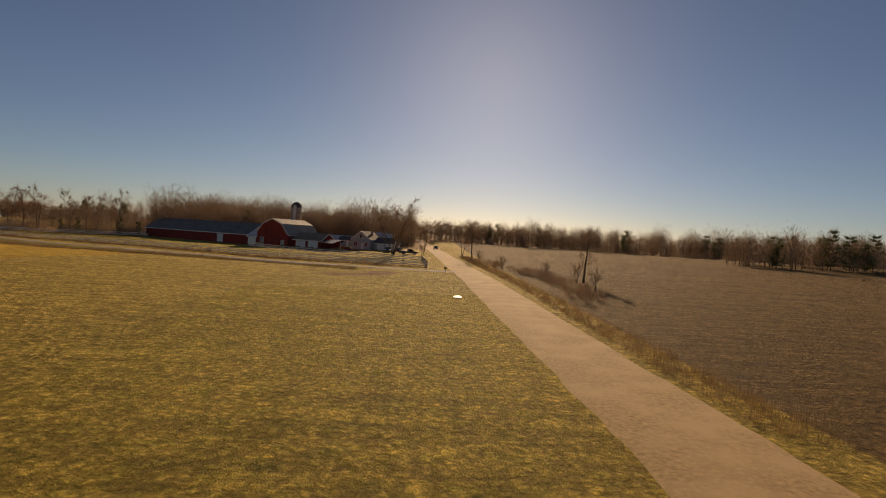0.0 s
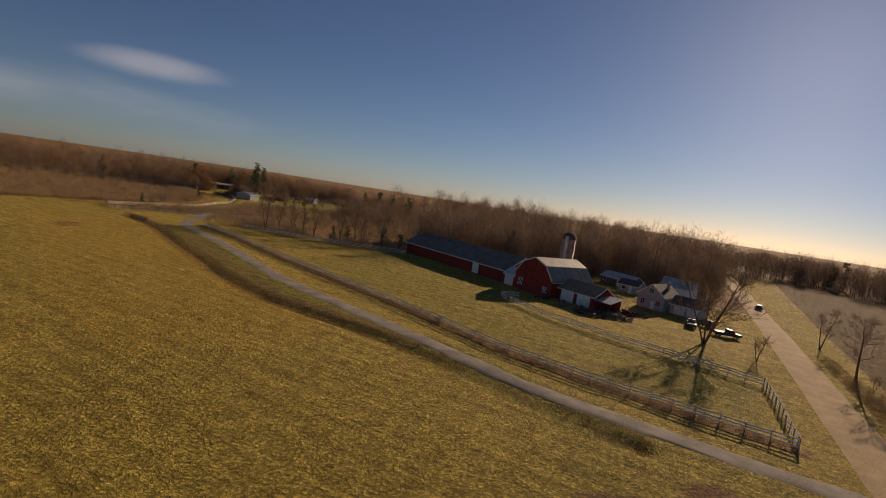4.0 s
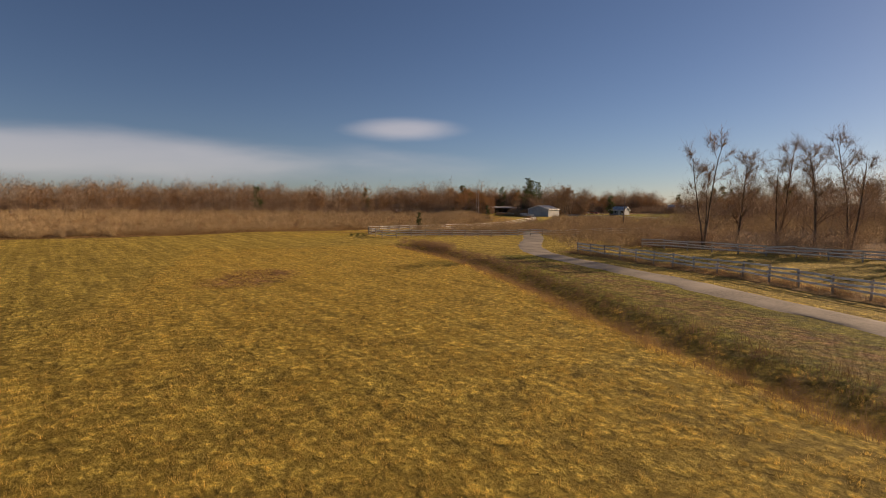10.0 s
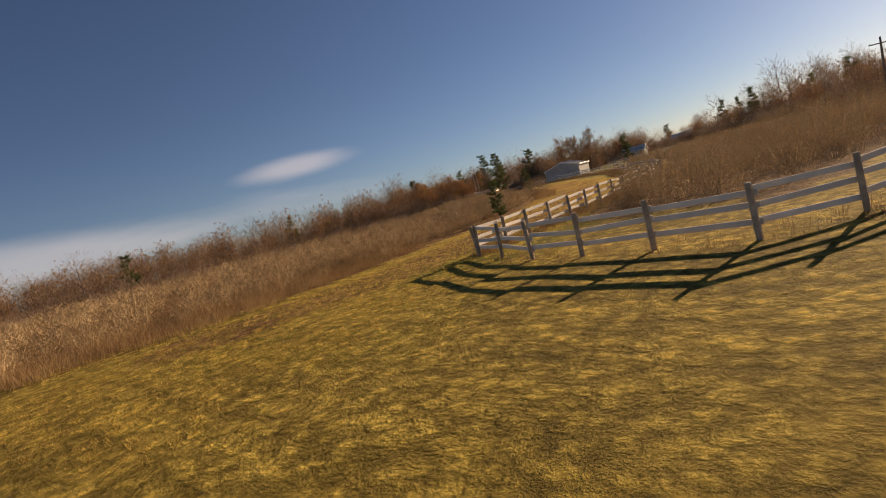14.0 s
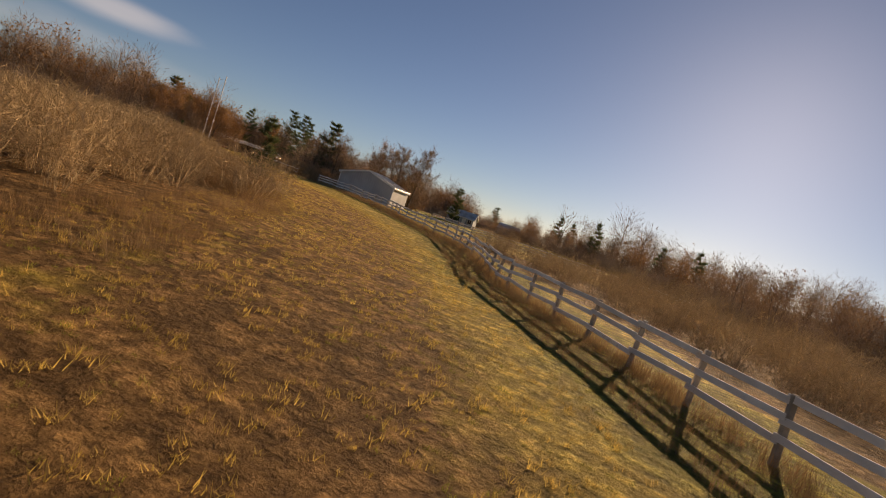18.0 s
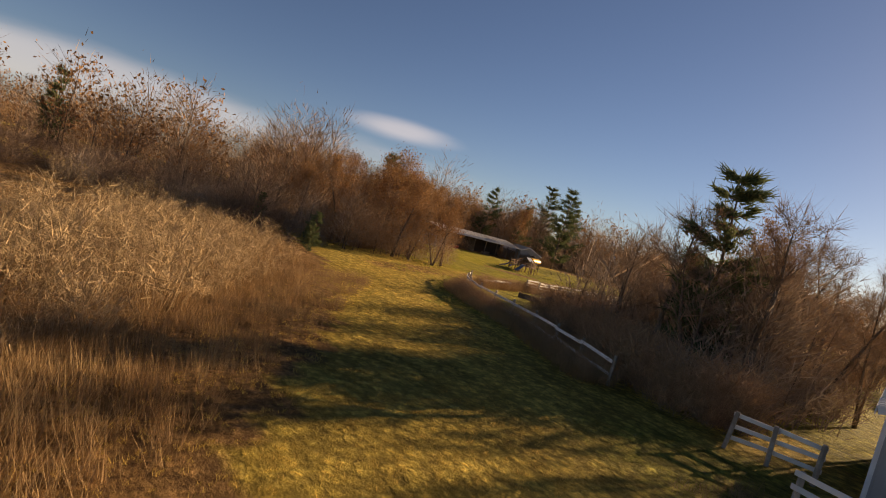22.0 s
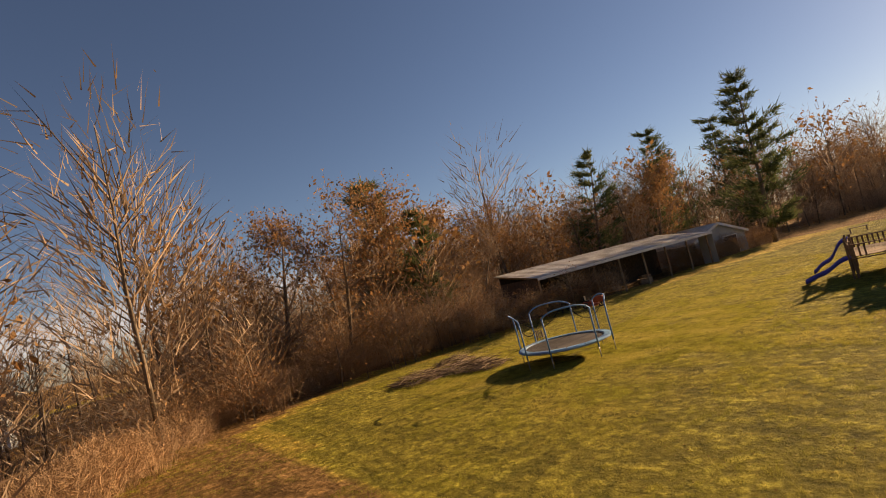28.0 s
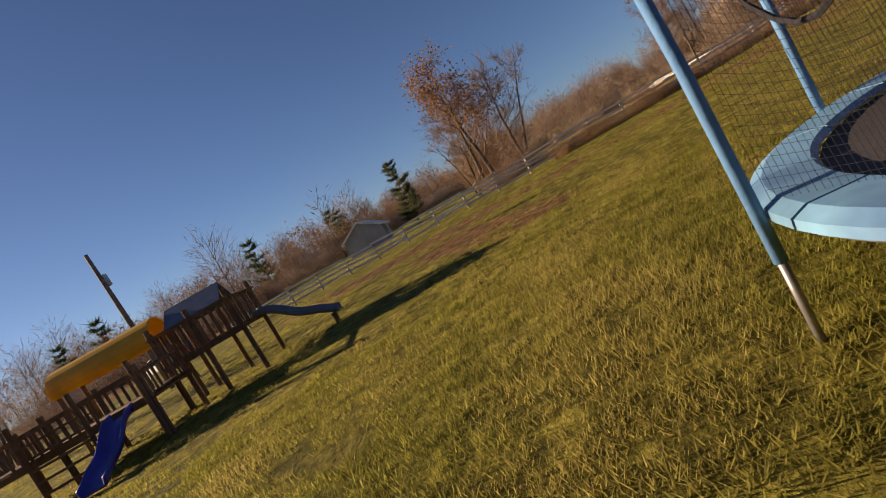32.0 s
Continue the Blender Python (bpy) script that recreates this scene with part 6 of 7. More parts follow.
slide(e, (-2.0, 3.75, 1.45), (-3.7, 3.7, 0.1), BLUE, 0.25)
slide(e, (-2.0, 0.85, 0.85), (-3.9, 0.8, 0.08), BLUE, 0.1)
slide(e, (1.2, -1.4, 1.25), (1.0, -3.4, 0.3), CANVAS, 0.1, 0.55)
stick((0.85, -3.2, -0.2), (0.85, -3.2, 0.3), 0.08, DECKW, e, "slide_leg")
stick((1.2, -3.2, -0.2), (1.2, -3.2, 0.3), 0.08, DECKW, e, "slide_leg")
# climbing frame and rails at the near end
for y0 in (0.25, 1.5, 2.8):
    stick((-2.1, y0, -0.2), (-2.1, y0, 1.75), 0.08, DECKW, e, "frame_post")
for k in range(5):
    stick((-2.15, 1.5, 0.25 + 0.25 * k), (-2.15, 2.8, 0.25 + 0.25 * k), 0.05, DECKW, e, "ladder_rung")

# ---- trampoline ----
PAD = material("faded_blue_vinyl_pad", (0.17, 0.35, 0.49), 0.5, 0, 0.15, 5.0, 0.15, 12, (0.09, 0.18, 0.34), 1.2, 0.4, piece=0.2)
FOAM = material("blue_foam_sleeve", (0.10, 0.25, 0.47), 0.7, 0, 0.15, 6.0, 0.2, 30, (0.15, 0.31, 0.52), 1.5, 0.3)
MAT = material("black_woven_mat", (0.04, 0.032, 0.028), 0.95, 0, 0.25, 3.0, 0.2, 60, (0.075, 0.065, 0.06), 0.7, 0.3)
NET = material("black_safety_net_cord", (0.02, 0.018, 0.02), 0.9, 0, 0.1, 5.0, 0, 10)
tx, ty, R, RIM = -331.26, 295.79, 2.14, 0.71
e = thing("trampoline", pose(tx, ty, ground_z(tx, ty)), "round trampoline with blue pad and bent arches", "trampoline")
vs, fs = [], []
for i in range(9):
    r = (R - 0.3) * i / 8
    for a in np.linspace(0, 6.283, 41)[:-1]:
        vs.append((r * math.cos(a), r * math.sin(a), RIM - 0.07 * (1 - (i / 8) ** 2)))
fs = [(i * 40 + j, i * 40 + (j + 1) % 40, (i + 1) * 40 + (j + 1) % 40, (i + 1) * 40 + j) for i in range(8) for j in range(40)]
part("mat", mesh_from("mat", vs, fs, [MAT], True), None, e)
for k in range(16):
    a0, a1 = k * 6.2832 / 16 + 0.006, (k + 1) * 6.2832 / 16 - 0.006
    vs = []
    for a in np.linspace(a0, a1, 5):
        for r, z in ((R - 0.3, 0.015), (R - 0.27, 0.05), (R - 0.02, 0.055), (R + 0.06, 0.02), (R + 0.065, -0.03), (R - 0.28, -0.005)):
            vs.append((r * math.cos(a), r * math.sin(a), RIM + z))
    fs = [(i * 6 + j, i * 6 + (j + 1) % 6, (i + 1) * 6 + (j + 1) % 6, (i + 1) * 6 + j) for i in range(4) for j in range(6)] + [tuple(range(6)), tuple(range(29, 23, -1))]
    part("pad", mesh_from("pad", vs, fs, [PAD]), None, e)
v, f = tube([(R * math.cos(a), R * math.sin(a), RIM - 0.045) for a in np.linspace(0, 6.283, 49)[:-1]], 0.03, 8, True)
part("rim_tube", mesh_from("rim_tube", v, f, [STEEL], True), None, e)
for k in range(64):
    a = k * 6.2832 / 64
    v, f = tube([((R - 0.33) * math.cos(a), (R - 0.33) * math.sin(a), RIM - 0.02), ((R - 0.03) * math.cos(a), (R - 0.03) * math.sin(a), RIM - 0.035)], 0.009, 4)
    part("spring", mesh_from("spring", v, f, [STEEL]), None, e)
for k in range(4):
    mid = math.radians(54 + 90 * k)
    half = math.radians(28)
    r = R + 0.1
    pts_a = []
    for s in (-1, 1):
        a = mid + s * half
        c, sn = math.cos(a), math.sin(a)
        v, f = tube([(r * c, r * sn, RIM - 0.25), (r * c, r * sn, RIM + 0.8), ((r + 0.02) * c, (r + 0.02) * sn, RIM + 1.5)], 0.036, 8)
        part("enclosure_post", mesh_from("enclosure_post", v, f, [FOAM], True), None, e)
        v, f = tube([(r * c, r * sn, -0.02), (r * c, r * sn, RIM - 0.2)], 0.024, 8)
        part("leg", mesh_from("leg", v, f, [STEEL], True), None, e)
    line = []
    for u in np.linspace(-1, 1, 15):
        a = mid + half * u * (1 if abs(u) < 0.8 else 1)
        z = RIM + 1.5 + 0.26 * (1 - abs(u) ** 3.2)
        line.append(((r + 0.02) * math.cos(a), (r + 0.02) * math.sin(a), z))
    v, f = tube(line, 0.035, 8)
    part("arch", mesh_from("arch", v, f, [FOAM], True), None, e)
# net cords slung slack between the arches
rng = np.random.default_rng(8)
for k in range(4):
    a0, a1 = math.radians(54 + 90 * k + 28), math.radians(54 + 90 * (k + 1) - 28)
    for z0, z1, sag in ((1.5, 1.46, 0.2),):
        line = []
        for u in np.linspace(0, 1, 12):
            a = lerp(a0, a1, u)
            rr = R + 0.05 - 0.22 * math.sin(u * math.pi)
            line.append((rr * math.cos(a), rr * math.sin(a), RIM + lerp(z0, z1, u) - sag * 4 * u * (1 - u)))
        v, f = tube(line, 0.006, 5)
        part("net_cord", mesh_from("net_cord", v, f, [NET]), None, e)
for k, (aa, bb) in enumerate(((0.75, 2.1), (2.2, 3.6), (3.8, 5.1))):
    p = Vector((1.02 * R * math.cos(aa), 1.02 * R * math.sin(aa), RIM + 1.5))
    q = Vector((1.02 * R * math.cos(bb), 1.02 * R * math.sin(bb), RIM + 1.45))
    line = [p.lerp(q, u) - Vector((0, 0, 0.75 * math.sin(u * math.pi))) for u in np.linspace(0, 1, 12)]
    v, f = tube(line, [0.006 + 0.012 * math.sin(u * math.pi) for u in np.linspace(0, 1, 12)], 5)
    part("net_cord", mesh_from("net_cord", v, f, [NET]), None, e)

# what is left of the net, hanging between the arches
for a0, a1 in ((-36 + 28, 54 - 28), (54 + 28, 144 - 28), (234 + 28, 324 - 28)):
    vs, fs, n = [], [], 0

    def hang(u, w):
        a = math.radians(lerp(a0, a1, u))
        top = 1.5 - 1.6 * u * (1 - u)
        rr = R + 0.02 - 0.3 * math.sin(u * math.pi) * (1 - w * 0.4)
        return (rr * math.cos(a), rr * math.sin(a), RIM + 0.05 + top * w)
    for k in range(41):
        v, f = tube([hang(k / 40, w) for w in np.linspace(0, 1, 5)], 0.0013, 3)
        vs += list(v)
        fs += [tuple(i + n for i in q) for q in f]
        n = len(vs)
    for k in range(27):
        v, f = tube([hang(u, k / 26) for u in np.linspace(0, 1, 9)], 0.0013, 3)
        vs += list(v)
        fs += [tuple(i + n for i in q) for q in f]
        n = len(vs)
    part("net", mesh_from("net", vs, fs, [NET]), None, e, "torn black safety net")

# mower, chair, brush pile, clutter on the lawn
ORANGE = material("orange_mower_paint", (0.48, 0.07, 0.02), 0.4, 0, 0.1, 3.0, 0.05, 20, (0.35, 0.05, 0.02), 1.0, 0.5)
e = thing("lawn_mower", put(-342.3, 311.3, 26), "orange-red ride-on mower before the shelter", "mower")
part("hood", boxed(0.1, -0.3, 0.35, 0.95, 0.3, 0.82, bevel=0.09), ORANGE, e)
part("deck", boxed(-0.5, -0.5, 0.12, 0.5, 0.5, 0.3, bevel=0.06), ORANGE, e)
part("rear_body", boxed(-0.75, -0.38, 0.3, 0.05, 0.38, 0.55, bevel=0.07), ORANGE, e)
part("seat", boxed(-0.55, -0.22, 0.55, -0.15, 0.22, 0.66, bevel=0.04), RUBBER, e)
part("seat_back", boxed(-0.62, -0.22, 0.62, -0.52, 0.22, 1.0, bevel=0.04), RUBBER, e)
v, f = tube([(0.05 + 0.05 * math.sin(a), 0.17 * math.cos(a), 0.95 + 0.13 * math.sin(a)) for a in np.linspace(0, 6.283, 17)[:-1]], 0.016, 6, True)
part("steering_wheel", mesh_from("steering_wheel", v, f, [RUBBER]), None, e)
for wx, wy, r in ((-0.5, -0.42, 0.25), (-0.5, 0.42, 0.25), (0.7, -0.38, 0.17), (0.7, 0.38, 0.17)):
    v, f = tube([(wx + r * 0.72 * math.cos(a), wy, r + r * 0.72 * math.sin(a)) for a in np.linspace(0, 6.283, 17)[:-1]], r * 0.3, 6, True)
    part("tyre", mesh_from("tyre", v, f, [RUBBER], True), None, e)

e = thing("garden_chair", put(-336.6, 299.5, 196) @ Matrix.Scale(0.8, 4), "weathered grey wooden garden chair on the lawn", "chair")
GREYW = material("silvered_wood", (0.24, 0.20, 0.16), 0.85, 0, 0.25, 6.0, 0.3, 30, (0.22, 0.19, 0.16), 1.5, 0.3)
for x0 in (-0.25, 0.25):
    for y0 in (-0.24, 0.22):
        stick((x0, y0, 0), (x0, y0 * 0.95, 0.42 if y0 < 0 else 0.9), 0.05, GREYW, e, "leg")
    stick((x0, -0.26, 0.6), (x0, 0.24, 0.6), 0.07, GREYW, e, "armrest", 0.03)
for k in range(5):
    part("seat_slat", boxed(-0.27, -0.25 + k * 0.1, 0.4, 0.27, -0.17 + k * 0.1, 0.42), GREYW, e)
for k in range(4):
    stick((-0.19 + 0.125 * k, 0.22, 0.42), (-0.19 + 0.125 * k, 0.28, 0.95), 0.08, GREYW, e, "back_slat", 0.02)

rng = np.random.default_rng(31)
t = Tris()
for (bx, by, n, r) in ((-337.4, 294.2, 420, 1.5), (-338.8, 292.0, 420, 1.5), (-335.8, 294.4, 260, 1.1), (-340.2, 295.4, 200, 1.2)):
    a, d = rng.uniform(0, 6.283, n), r * np.sqrt(rng.uniform(0, 1, n))
    z = ground_z(bx, by) + 0.05 + rng.uniform(0, 0.6, n) * (1.05 - d / r)
    p = np.stack([bx + d * np.cos(a), by + d * np.sin(a), z], 1)
    dr = rng.normal(size=(n, 3)) * [1, 1, 0.18] * rng.uniform(0.35, 0.8, (n, 1))
    t.add(*cones(p - dr * 0.5, p + dr, rng.uniform(0.007, 0.02, n)), 0)
solid("brush_pile", t.mesh("brush_pile", [material("dead_branches", (0.17, 0.12, 0.085), 0.95, 0, 0.3, 4.0, 0, 10, (0.27, 0.2, 0.145), 1.0, 0.1, piece=0.3)]), None, "low pile of cut bare branches on grass", "brush pile", kind="stuff")

for bx, by, yw, lab in ((-337, 334, 20, "weathered timber bench near the woods"), (-328, 331, 60, "small timber bench on the far lawn")):
    e = thing("bench", put(*lawn(bx, by), yw), lab, "bench", "lawn benches")
    for k in range(3):
        part("seat_board", boxed(-0.75, -0.2 + 0.14 * k, 0.42, 0.75, -0.08 + 0.14 * k, 0.46, bevel=0.006), PLANK, e)
    for x0 in (-0.6, 0.6):
        part("leg", boxed(x0 - 0.04, -0.18, -0.05, x0 + 0.04, 0.2, 0.42, bevel=0.006), PLANK, e)
e = thing("tree_stump", put(-313.5, 316, 0), "rough cut tree stump standing on the lawn", "stump")
v, f = tube([(0, 0, -0.2), (0.02, 0, 0.4), (0.08, 0.03, 0.9), (0.1, 0.05, 1.35)], [0.3, 0.2, 0.17, 0.15], 10)
part("trunk", mesh_from("trunk", v, f, [BARK]), None, e)
v, f = tube([(0.08, 0.03, 0.8), (0.35, 0.1, 1.25), (0.5, 0.2, 1.6)], [0.08, 0.06, 0.04], 7)
part("branch_stub", mesh_from("branch_stub", v, f, [BARK]), None, e)

# ---- trees round shed and lawn ----
PINE_MATS = [BARK, TWIG, NEEDLE]
PINES = [pine(300, 20, 15, needles=36, card=0.62), pine(301, 20, 14, needles=34, card=0.62), pine(302, 13, 12, needles=44, card=0.5)]
for k, (tx, ty, h, v) in enumerate(((-376, 366, 23, 0), (-363, 363, 20, 1), (-348, 342, 19.5, 0), (-361, 328, 16, 1), (-360, 340, 14, 1), (-362.5, 300, 16, 2), (-358, 302, 12, 2))):
    tree_thing("white_pine", PINES[v], *lawn(tx, ty), PINE_MATS, "tall white pine with uneven upswept boughs", "pine", h / (20 if v < 2 else 13), 50 * k, "pines behind the shelter")
tree_thing("white_pine", PINES[2], -270.6, 265.4, PINE_MATS, "dark pine beside the pale steel shed", "pine", 0.82, 15)
tree_thing("white_pine", PINES[2], -263.5, 315.2, PINE_MATS, "small green pine beside the far pale house", "pine", 0.7, 80)
OAKS = [broadleaf(310 + k, 14, 0.42, 24, 8, 7, n, 0.125, low=0.22, twig_len=1.0, trunks=tr) for k, (n, tr) in enumerate(((4200, 1), (2400, 2), (4600, 1)))]
for k, (tx, ty, sc, v) in enumerate(( (-353.5, 292, 1.05, 1), (-357, 297, 1.15, 0), (-359, 289, 1.1, 2), (-362, 309, 1.05, 2), (-363, 316, 1.0, 0), (-362, 326, 1.0, 1), (-359, 337, 1.05, 2))):
    tree_thing("oak", OAKS[v], *lawn(tx, ty), WOODS_MATS, "half-bare oak holding russet leaves at the lawn's edge", "oak", sc, 63 * k, "oaks round the lawn")
for k, (tx, ty, sc, v) in enumerate(((-310.5, 272.4, 0.9, 0), (-303.6, 269.5, 0.66, 2), (-306.4, 273.4, 0.7, 2), (-301.9, 273.5, 0.52, 1), (-303.2, 275.8, 0.6, 0), (-303.4, 271.4, 0.5, 1), (-310, 274.0, 0.72, 1), (-314, 273.5, 0.78, 2), (-318.5, 272, 0.74, 0), (-309, 266, 0.66, 1), (-324, 270.5, 0.8, 2), (-331, 268.5, 0.85, 0), (-316, 264, 0.6, 2), (-338, 266, 0.9, 1))):
    tree_thing("oak", OAKS[v], tx, ty, WOODS_MATS, "half-bare russet oak in the brushy wood", "oak", sc, 71 * k, "oaks of the brushy wood")
for k, (tx, ty, sc, v) in enumerate(((-308, 270, 0.62, 2), (-312, 269.5, 0.66, 1), (-321, 267.5, 0.7, 2), (-327, 266, 0.72, 1))):
    tree_thing("bare_tree", BIG[v], tx, ty, WOODS_MATS, T_BARE, "tree", sc, 47 * k, "bare trees of the brushy wood")
for k, (tx, ty, sc) in enumerate(((-299.5, 258.5, 0.24), (-303, 259.8, 0.2), (-311, 258, 0.26), (-296.5, 256.8, 0.16))):
    tree_thing("evergreen_bush", PINES[2], tx, ty, PINE_MATS, "low dark evergreen bush before the brown wood", "bush", sc, 33 * k, "evergreen bushes")
for k, (tx, ty, sc, v) in enumerate(((-256.2, 273.0, 0.8, 0), (-257.8, 275.6, 0.85, 1), (-259.4, 272.2, 0.76, 0), (-260.8, 276.5, 0.74, 1), (-262.6, 271.2, 0.58, 0), (-265.2, 272.6, 0.55, 1))):
    tree_thing("bare_tree", SLIM[v % len(SLIM)], tx, ty, WOODS_MATS, "tall slender bare tree behind the steel shed", "tree", sc, 55 * k, "slender trees behind the shed")
for k, (tx, ty, sc, v) in enumerate(((-272.7, 271.2, 0.7, 3), (-315.5, 325, 1.0, 3), (-326, 352, 0.9, 2), (-274.2, 273.9, 0.6, 3), (-284, 304, 1.1, 3), (-274, 299, 1.1, 2), (-270, 303, 1.0, 0), (-279, 303.5, 1.05, 1), (-352.5, 307.5, 0.85, 2))):
    tree_thing("bare_tree", BIG[v], tx, ty, WOODS_MATS, T_BARE, "tree", sc, 55 * k)
tree_thing("bare_tree", BIG[2], -278, 299, WOODS_MATS, "tall bare tree above brush in the pasture", "tree", 1.12, 10)
tree_thing("oak", OAKS[0], -282, 302, WOODS_MATS, "half-bare russet oak above brush in the pasture", "oak", 1.12, 80)
for tx, ty, sc in ((-313, 365, 0.8), (-308, 368, 0.75)):
    tree_thing("oak", OAKS[2], tx, ty, WOODS_MATS, "rounded russet oak standing before the far woods", "oak", sc, tx)
for k, (tx, ty, sc, v) in enumerate(((-267.8, 264.2, 0.78, 1), (-269.8, 263.4, 0.72, 2), (-272.4, 264.2, 0.75, 1), (-275.4, 265.9, 0.7, 2), (-270.9, 266, 0.75, 3), (-273.4, 267.1, 0.85, 3), (-275.2, 268.4, 0.7, 3), (-269.1, 268.2, 0.65, 3), (-276.3, 270.3, 0.75, 3), (-271.4, 271.7, 0.7, 1), (-267, 271, 0.75, 2))):
    tree_thing("bare_tree", BIG[v], tx, ty, WOODS_MATS, "bare bushy tree in the thicket beside the shed", "tree", sc, 40 * k, "thicket by the shed")
tree_thing("white_pine", PINES[2], -213.6, 171.4, PINE_MATS, "small dark pine at the edge of brown scrub", "pine", 0.27, 30)
tree_thing("white_pine", PINES[2], -240.6, 216.9, PINE_MATS, "young pine rising from the brown scrub", "pine", 0.37, 130)

# ---- grass, weeds and leaves near the flight's line ----
def blades(n_stems, h, spread, seed, r=0.006, lean=0.5):
    """A tuft of bent blades."""
    rng = np.random.default_rng(seed)
    t = Tris()
    a = rng.uniform(0, 6.283, n_stems)
    rr = spread * np.sqrt(rng.uniform(0, 1, n_stems))
    p = np.stack([rr * np.cos(a), rr * np.sin(a), np.full(n_stems, -0.02)], 1)
    b = rng.uniform(0, 6.283, n_stems)
    hh = h * rng.uniform(0.45, 1.1, n_stems)
    tip = p + np.stack([np.cos(b) * hh * lean * rng.uniform(0.2, 1, n_stems), np.sin(b) * hh * lean * rng.uniform(0.2, 1, n_stems), hh], 1)
    side = np.stack([-np.sin(b), np.cos(b), np.zeros(n_stems)], 1) * r
    v = np.stack([p - side, p + side, tip], 1).reshape(-1, 3)
    t.add(v, np.arange(n_stems * 3).reshape(-1, 3), 0)
    return t


def strew(name, variants, spots, mats, label, category):
    """Tufts placed in bulk by array sums, one mesh."""
    vs, fs, ms, n = [], [], [], 0
    rng = np.random.default_rng(len(spots) + 1)
    for k, var in enumerate(variants):
        v, f, m = var.arrays()
        s = spots[spots[:, 3].astype(int) % len(variants) == k]
        if not len(s):
            continue
        a = rng.uniform(0, 6.283, len(s))
        c, sn = (np.cos(a) * s[:, 2])[:, None], (np.sin(a) * s[:, 2])[:, None]
        z = height(s[:, 0], s[:, 1])[:, None]
        q = np.stack([v[None, :, 0] * c - v[None, :, 1] * sn + s[:, :1], v[None, :, 0] * sn + v[None, :, 1] * c + s[:, 1:2], v[None, :, 2] * s[:, 2:3] + z], 2)
        vs.append(q.reshape(-1, 3))
        ff = f[None] + (np.arange(len(s)) * len(v))[:, None, None] + n
        fs.append(ff.reshape(-1, 3))
        ms.append(np.tile(m, len(s)))
        n += len(s) * len(v)
    me = fast_mesh(name, np.concatenate(vs), np.concatenate(fs), np.concatenate(ms), mats)
    return solid(name, me, None, label, category, kind="stuff")


def band(line, n, seed, width, lo, hi, kinds, side=0.0):
    """Even spots in a band along a line."""
    rng = np.random.default_rng(seed)
    p = np.array(line, float)
    L = np.hypot(*np.diff(p, axis=0).T)
    cum = np.r_[0, np.cumsum(L)]
    s = rng.uniform(0, cum[-1], n)
    i = np.clip(np.searchsorted(cum, s, "right") - 1, 0, len(L) - 1)
    u = ((s - cum[i]) / L[i])[:, None]
    d = (p[i + 1] - p[i]) / L[i][:, None]
    o = (side + rng.uniform(-width, width, n))[:, None]
    q = p[i] * (1 - u) + p[i + 1] * u + np.c_[-d[:, 1], d[:, 0]] * o
    return np.c_[q, rng.uniform(lo, hi, n), rng.integers(0, kinds, n)]


def off(spots, line, gap):
    return spots[seg_dist(spots[:, 0], spots[:, 1], line) > gap]


def clumped(spots, cell, cut, seed):
    return spots[value_noise(spots[:, 0], spots[:, 1], cell, seed) > cut]


FIELD_LINE = [(-60, 84), (-90, 93), (-120, 107), (-152, 119), (-175, 127), (-198, 133)]
TRACK_LINE = [(-198, 133), (-200.4, 142.9), (-203.2, 155.8), (-207.8, 173.9), (-218, 194.3), (-228.6, 210.1), (-241.5, 223.2), (-258.3, 236), (-276.8, 251.1), (-288.5, 260.5), (-296.5, 268.9), (-301.4, 278.4)]
LAWN_LINE = [(-299, 279), (-304, 284), (-316, 286), (-328, 285), (-336, 291), (-334, 300), (-320, 299)]
straw = [blades(11, 0.16, 0.13, 500 + k, 0.009, 1.2) for k in range(5)]
turf = [blades(9, 0.07, 0.09, 520 + k, 0.006, 1.3) for k in range(5)]
s = np.concatenate([band(FIELD_LINE[:-1], 52000, 61, 14, 0.45, 1.05, 5, -2), band(TRACK_LINE, 20000, 62, 5.5, 0.4, 0.9, 5)])
s = clumped(s, 1.1, 0.25, 8)
strew("dry_grass", straw, s, [STRAW], "dry golden grass tufts of the mown field", "grass")
s = np.concatenate([band([(-198, 137), (-199.4, 143.9), (-203.2, 154.8)], 16000, 100, 7, 0.35, 0.85, 5), band(LAWN_LINE, 46000, 63, 12, 0.6, 1.4, 5), band([(-340, 292), (-337, 310), (-329, 322)], 16000, 97, 8, 0.8, 1.5, 5), band([(-337, 290), (-336.5, 295), (-333, 299), (-325, 300)], 34000, 93, 5.5, 0.6, 1.4, 5), band(TRACK_LINE[-4:], 5000, 64, 6, 0.6, 1.2, 5), band([(-2, 5), (-8, 62)], 30000, 65, 13, 0.8, 1.6, 5, 2.0)])
s = clumped(s, 0.9, 0.2, 9)
strew("green_grass", turf, s, [TURF], "short yellowing green grass tufts on the lawn", "grass")
clump = [blades(18, 0.15, 0.15, 530 + k, 0.008, 0.9) for k in range(4)]
s = np.concatenate([band(LAWN_LINE, 20000, 112, 16, 0.35, 0.8, 4), band([(-333, 300), (-322, 318), (-312, 326)], 6000, 113, 14, 0.5, 1.0, 4), band([(-292, 266), (-299, 280)], 2500, 114, 6, 0.4, 0.8, 4), band(TRACK_LINE[:6], 4200, 115, 6.0, 0.25, 0.55, 4)])
s = clumped(s, 2.2, 0.38, 12)
s = s[clear_of_path(s[:, 0], s[:, 1], 0.3) & (np.hypot(s[:, 0] + 331.3, s[:, 1] - 295.8) > 0.5)]
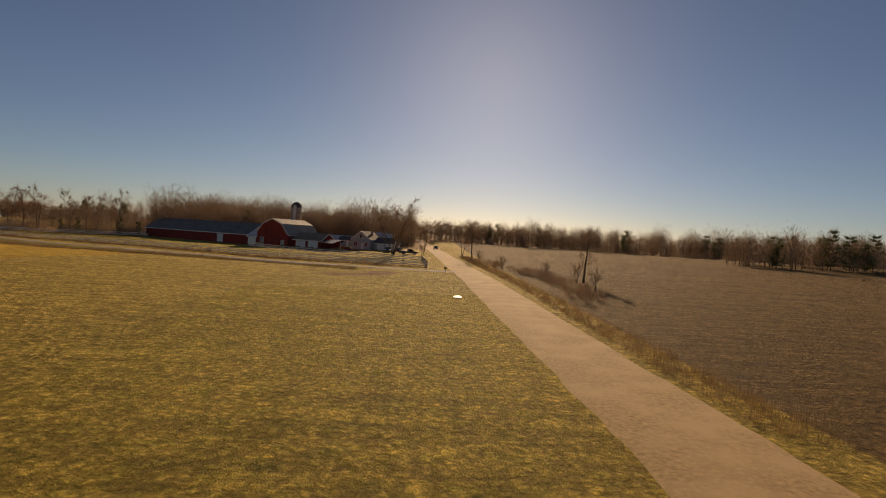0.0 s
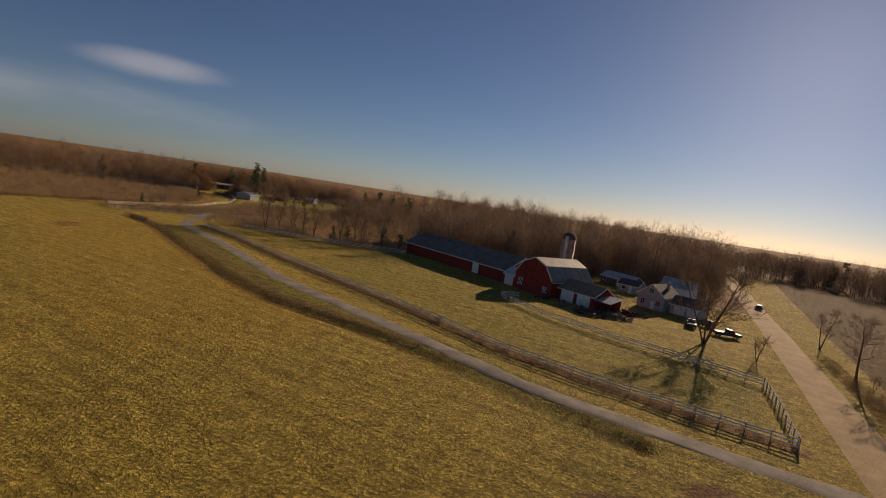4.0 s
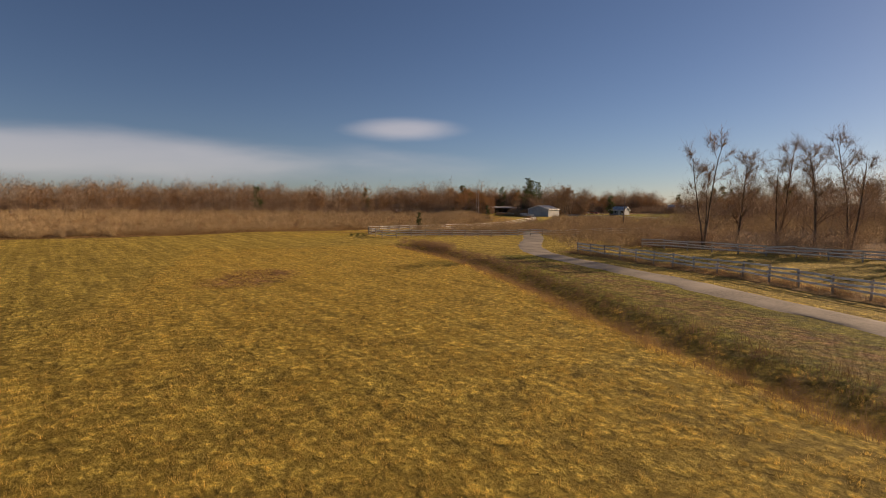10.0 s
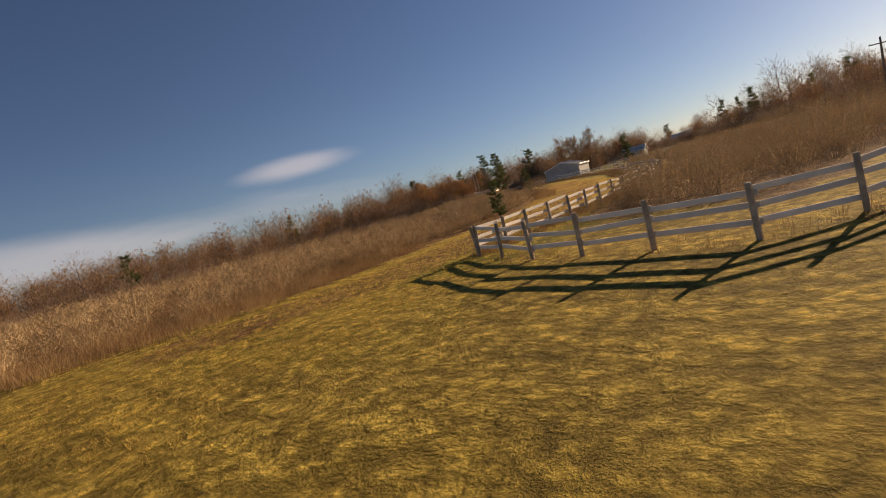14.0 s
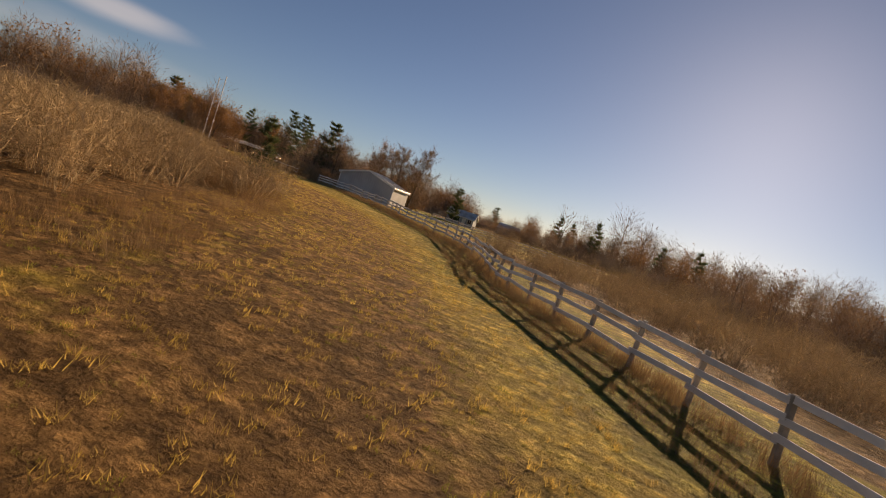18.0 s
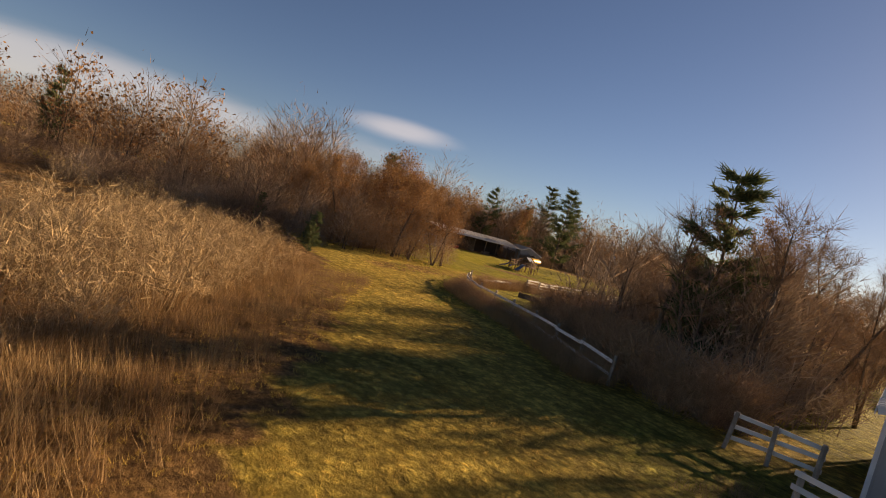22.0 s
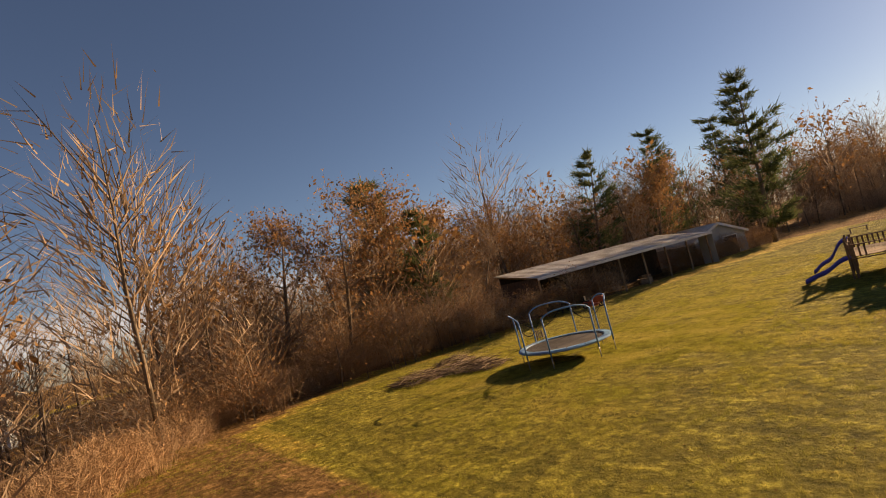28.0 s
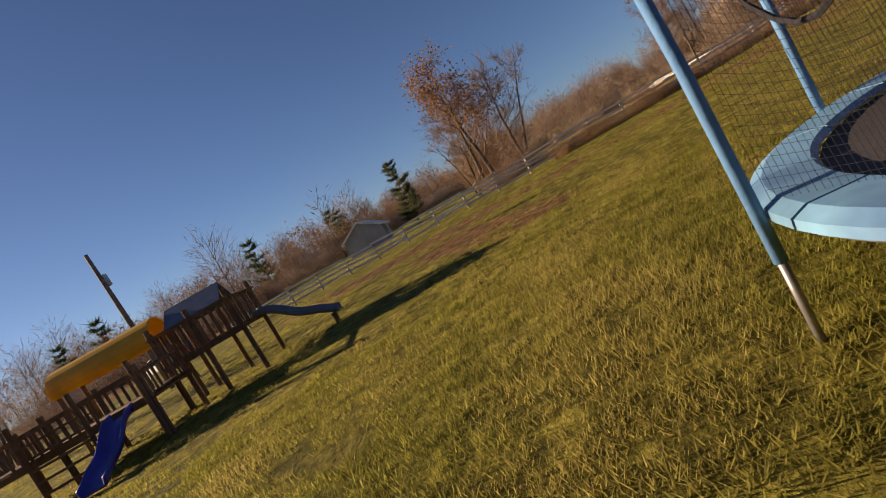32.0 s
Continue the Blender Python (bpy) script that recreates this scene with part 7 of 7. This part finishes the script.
strew("grass_clumps", clump, s, [TURF], "uneven clumps of longer yellow-green grass", "grass")
tall = [blades(22, 0.7, 0.34, 540 + k, 0.0055, 0.75) for k in range(4)]
s = np.concatenate([
    band(DITCH, 3600, 66, 2.6, 0.5, 1.1, 4), band(FENCE_DRIVE, 2400, 67, 1.3, 0.5, 1.0, 4), band([(-217, 193.1), (-226.7, 209.1), (-237.1, 220), (-250.5, 229.5)], 1500, 101, 1.5, 0.35, 0.7, 4, 4.6), band(LOOP_NEAR, 260, 68, 0.7, 0.4, 0.8, 4), band(LOOP_FAR, 2600, 69, 0.7, 0.4, 0.9, 4), band(LOOP_FAR[2:], 3600, 111, 1.3, 0.25, 0.6, 4, 1.3),
    band([(-209, 110), (-211, 128), (-208.4, 143), (-212.5, 158.4)], 2200, 70, 4.5, 0.6, 1.35, 4, 2.8), band([(-236.4, 209), (-247, 220.2), (-262.5, 234.3), (-279.5, 247.1), (-294.9, 255.6)], 3800, 98, 4.5, 0.6, 1.25, 4, 3.2),
    band([(-230.7, 206), (-244.9, 222.2), (-259.1, 233.5), (-276.9, 247.9), (-288.3, 257.3)], 3600, 95, 3.4, 0.5, 1.1, 4, 3.0),
    band([(12, 20), (11.5, 80), (9.5, 130), (8, 170)], 1500, 71, 1.4, 0.6, 1.2, 4),
    band([(-271, 258.5), (-277.5, 261.5), (-284.4, 263.8), (-288.7, 265.9), (-291.6, 269.4), (-293.8, 277.8), (-295.0, 286), (-296.8, 297)], 2600, 72, 0.9, 0.6, 1.25, 4, 0.3)])
s = off(s, DRIVE, 2.0)
s = s[clear_of_path(s[:, 0], s[:, 1], 0.9)]
strew("rust_weeds", tall, s, [RUST], "rusty brown dead weeds along ditch and fences", "weeds")
leafy = [hazy_tree(700 + k, 4.2 + 0.5 * k, 620, 0.42, 0.0, 0.011, 230, 0.085) for k in range(3)]
s = sow([(-345.4, 287), (-345.6, 304), (-349, 306), (-357, 306), (-360, 286), (-349, 276), (-343, 281)], 120, 701, 0.6, 1.25, 3, lambda a, b: clear_of_path(a, b, 4.5))
s = np.concatenate([s, along([(-345.3, 300), (-344.9, 310), (-343.9, 318)], 42, 702, 0.5, 0.5, 0.8, 3), sow([(-302.5, 268), (-304, 274.5), (-312, 276), (-312, 262), (-303, 262)], 46, 703, 0.6, 1.1, 3, foot_clear), np.array([(-300.9, 272.2, 0.75, 0), (-301.4, 274.2, 0.8, 1), (-301.6, 270.2, 0.85, 2), (-302.6, 276.0, 0.8, 0), (-300.8, 268.2, 0.75, 1), (-303.6, 275.8, 0.8, 0), (-304.9, 277.2, 0.75, 1), (-302.9, 274.2, 0.8, 2), (-306.2, 277.2, 0.8, 0)]), sow([(-283, 298), (-266, 299.5), (-264, 305), (-282, 305)], 34, 704, 0.6, 1.3, 3)])
scatter("russet_brush", leafy, s, WOODS_MATS, "dense russet and brown brush beside the lawn", "brush")
thick = [shrub(110 + k, 1.3, 80, 0.85, 2, 0.006) for k in range(4)]
s = np.concatenate([
    band([(-271, 258.5), (-277.5, 261.5), (-284.4, 263.8), (-288.7, 265.9), (-291.6, 269.4), (-293.8, 277.8), (-295.0, 286), (-296.8, 297)], 170, 73, 0.5, 0.6, 1.1, 4), band([(-266.8, 260.6), (-271.3, 262.4), (-277.4, 266.2), (-281, 268)], 170, 74, 1.6, 1.2, 2.4, 4),
    band(DITCH[3:], 60, 75, 1.5, 0.4, 0.7, 4), band([(-172.5, 141.2), (-167, 141.6), (-161.5, 139.6)], 46, 116, 0.9, 0.5, 0.95, 4), band(FENCE_DRIVE, 90, 76, 1.0, 0.4, 0.9, 4), band([(17, 60), (19, 90), (14, 120), (10, 150)], 110, 77, 2.5, 0.6, 1.4, 4),
    band([(-286, 300), (-279, 301), (-270, 302)], 110, 78, 3.0, 0.7, 1.5, 4), band([(-311, 264), (-313.5, 269), (-316.5, 272)], 80, 94, 1.5, 1.6, 2.6, 4), band([(-346.5, 329), (-344, 335), (-342, 342)], 40, 99, 1.0, 1.2, 2.2, 4), band([(-349, 291), (-351, 297), (-349.6, 303), (-349.2, 307)], 46, 96, 1.0, 1.6, 3.0, 4),
    band([(-307.4, 266.1), (-309.8, 271.2), (-313.6, 273.6), (-322.7, 273.8), (-334, 273.5), (-347, 284), (-351.5, 298)], 150, 79, 1.4, 1.0, 2.1, 4, 0.0)])
s = off(s, DRIVE, 2.2)
s = s[clear_of_path(s[:, 0], s[:, 1], 2.6)]
strew("brush", thick, s, [BARK, BRIER], "bare brown brush along fences and wood edges", "brush")
fallen = [blades(3, 0.035, 0.25, 560 + k, 0.022, 1.8) for k in range(4)]
s = np.concatenate([band(LAWN_LINE, 7000, 80, 12, 0.6, 1.4, 4), band([(-293, 265.3), (-299.6, 277.2), (-306, 287)], 3600, 81, 6, 0.6, 1.2, 4), band(TRACK_LINE[:7], 800, 82, 4, 0.6, 1.2, 4)])
strew("fallen_leaves", fallen, s, [OAK], "scattered dry fallen leaves on the grass", "leaves")
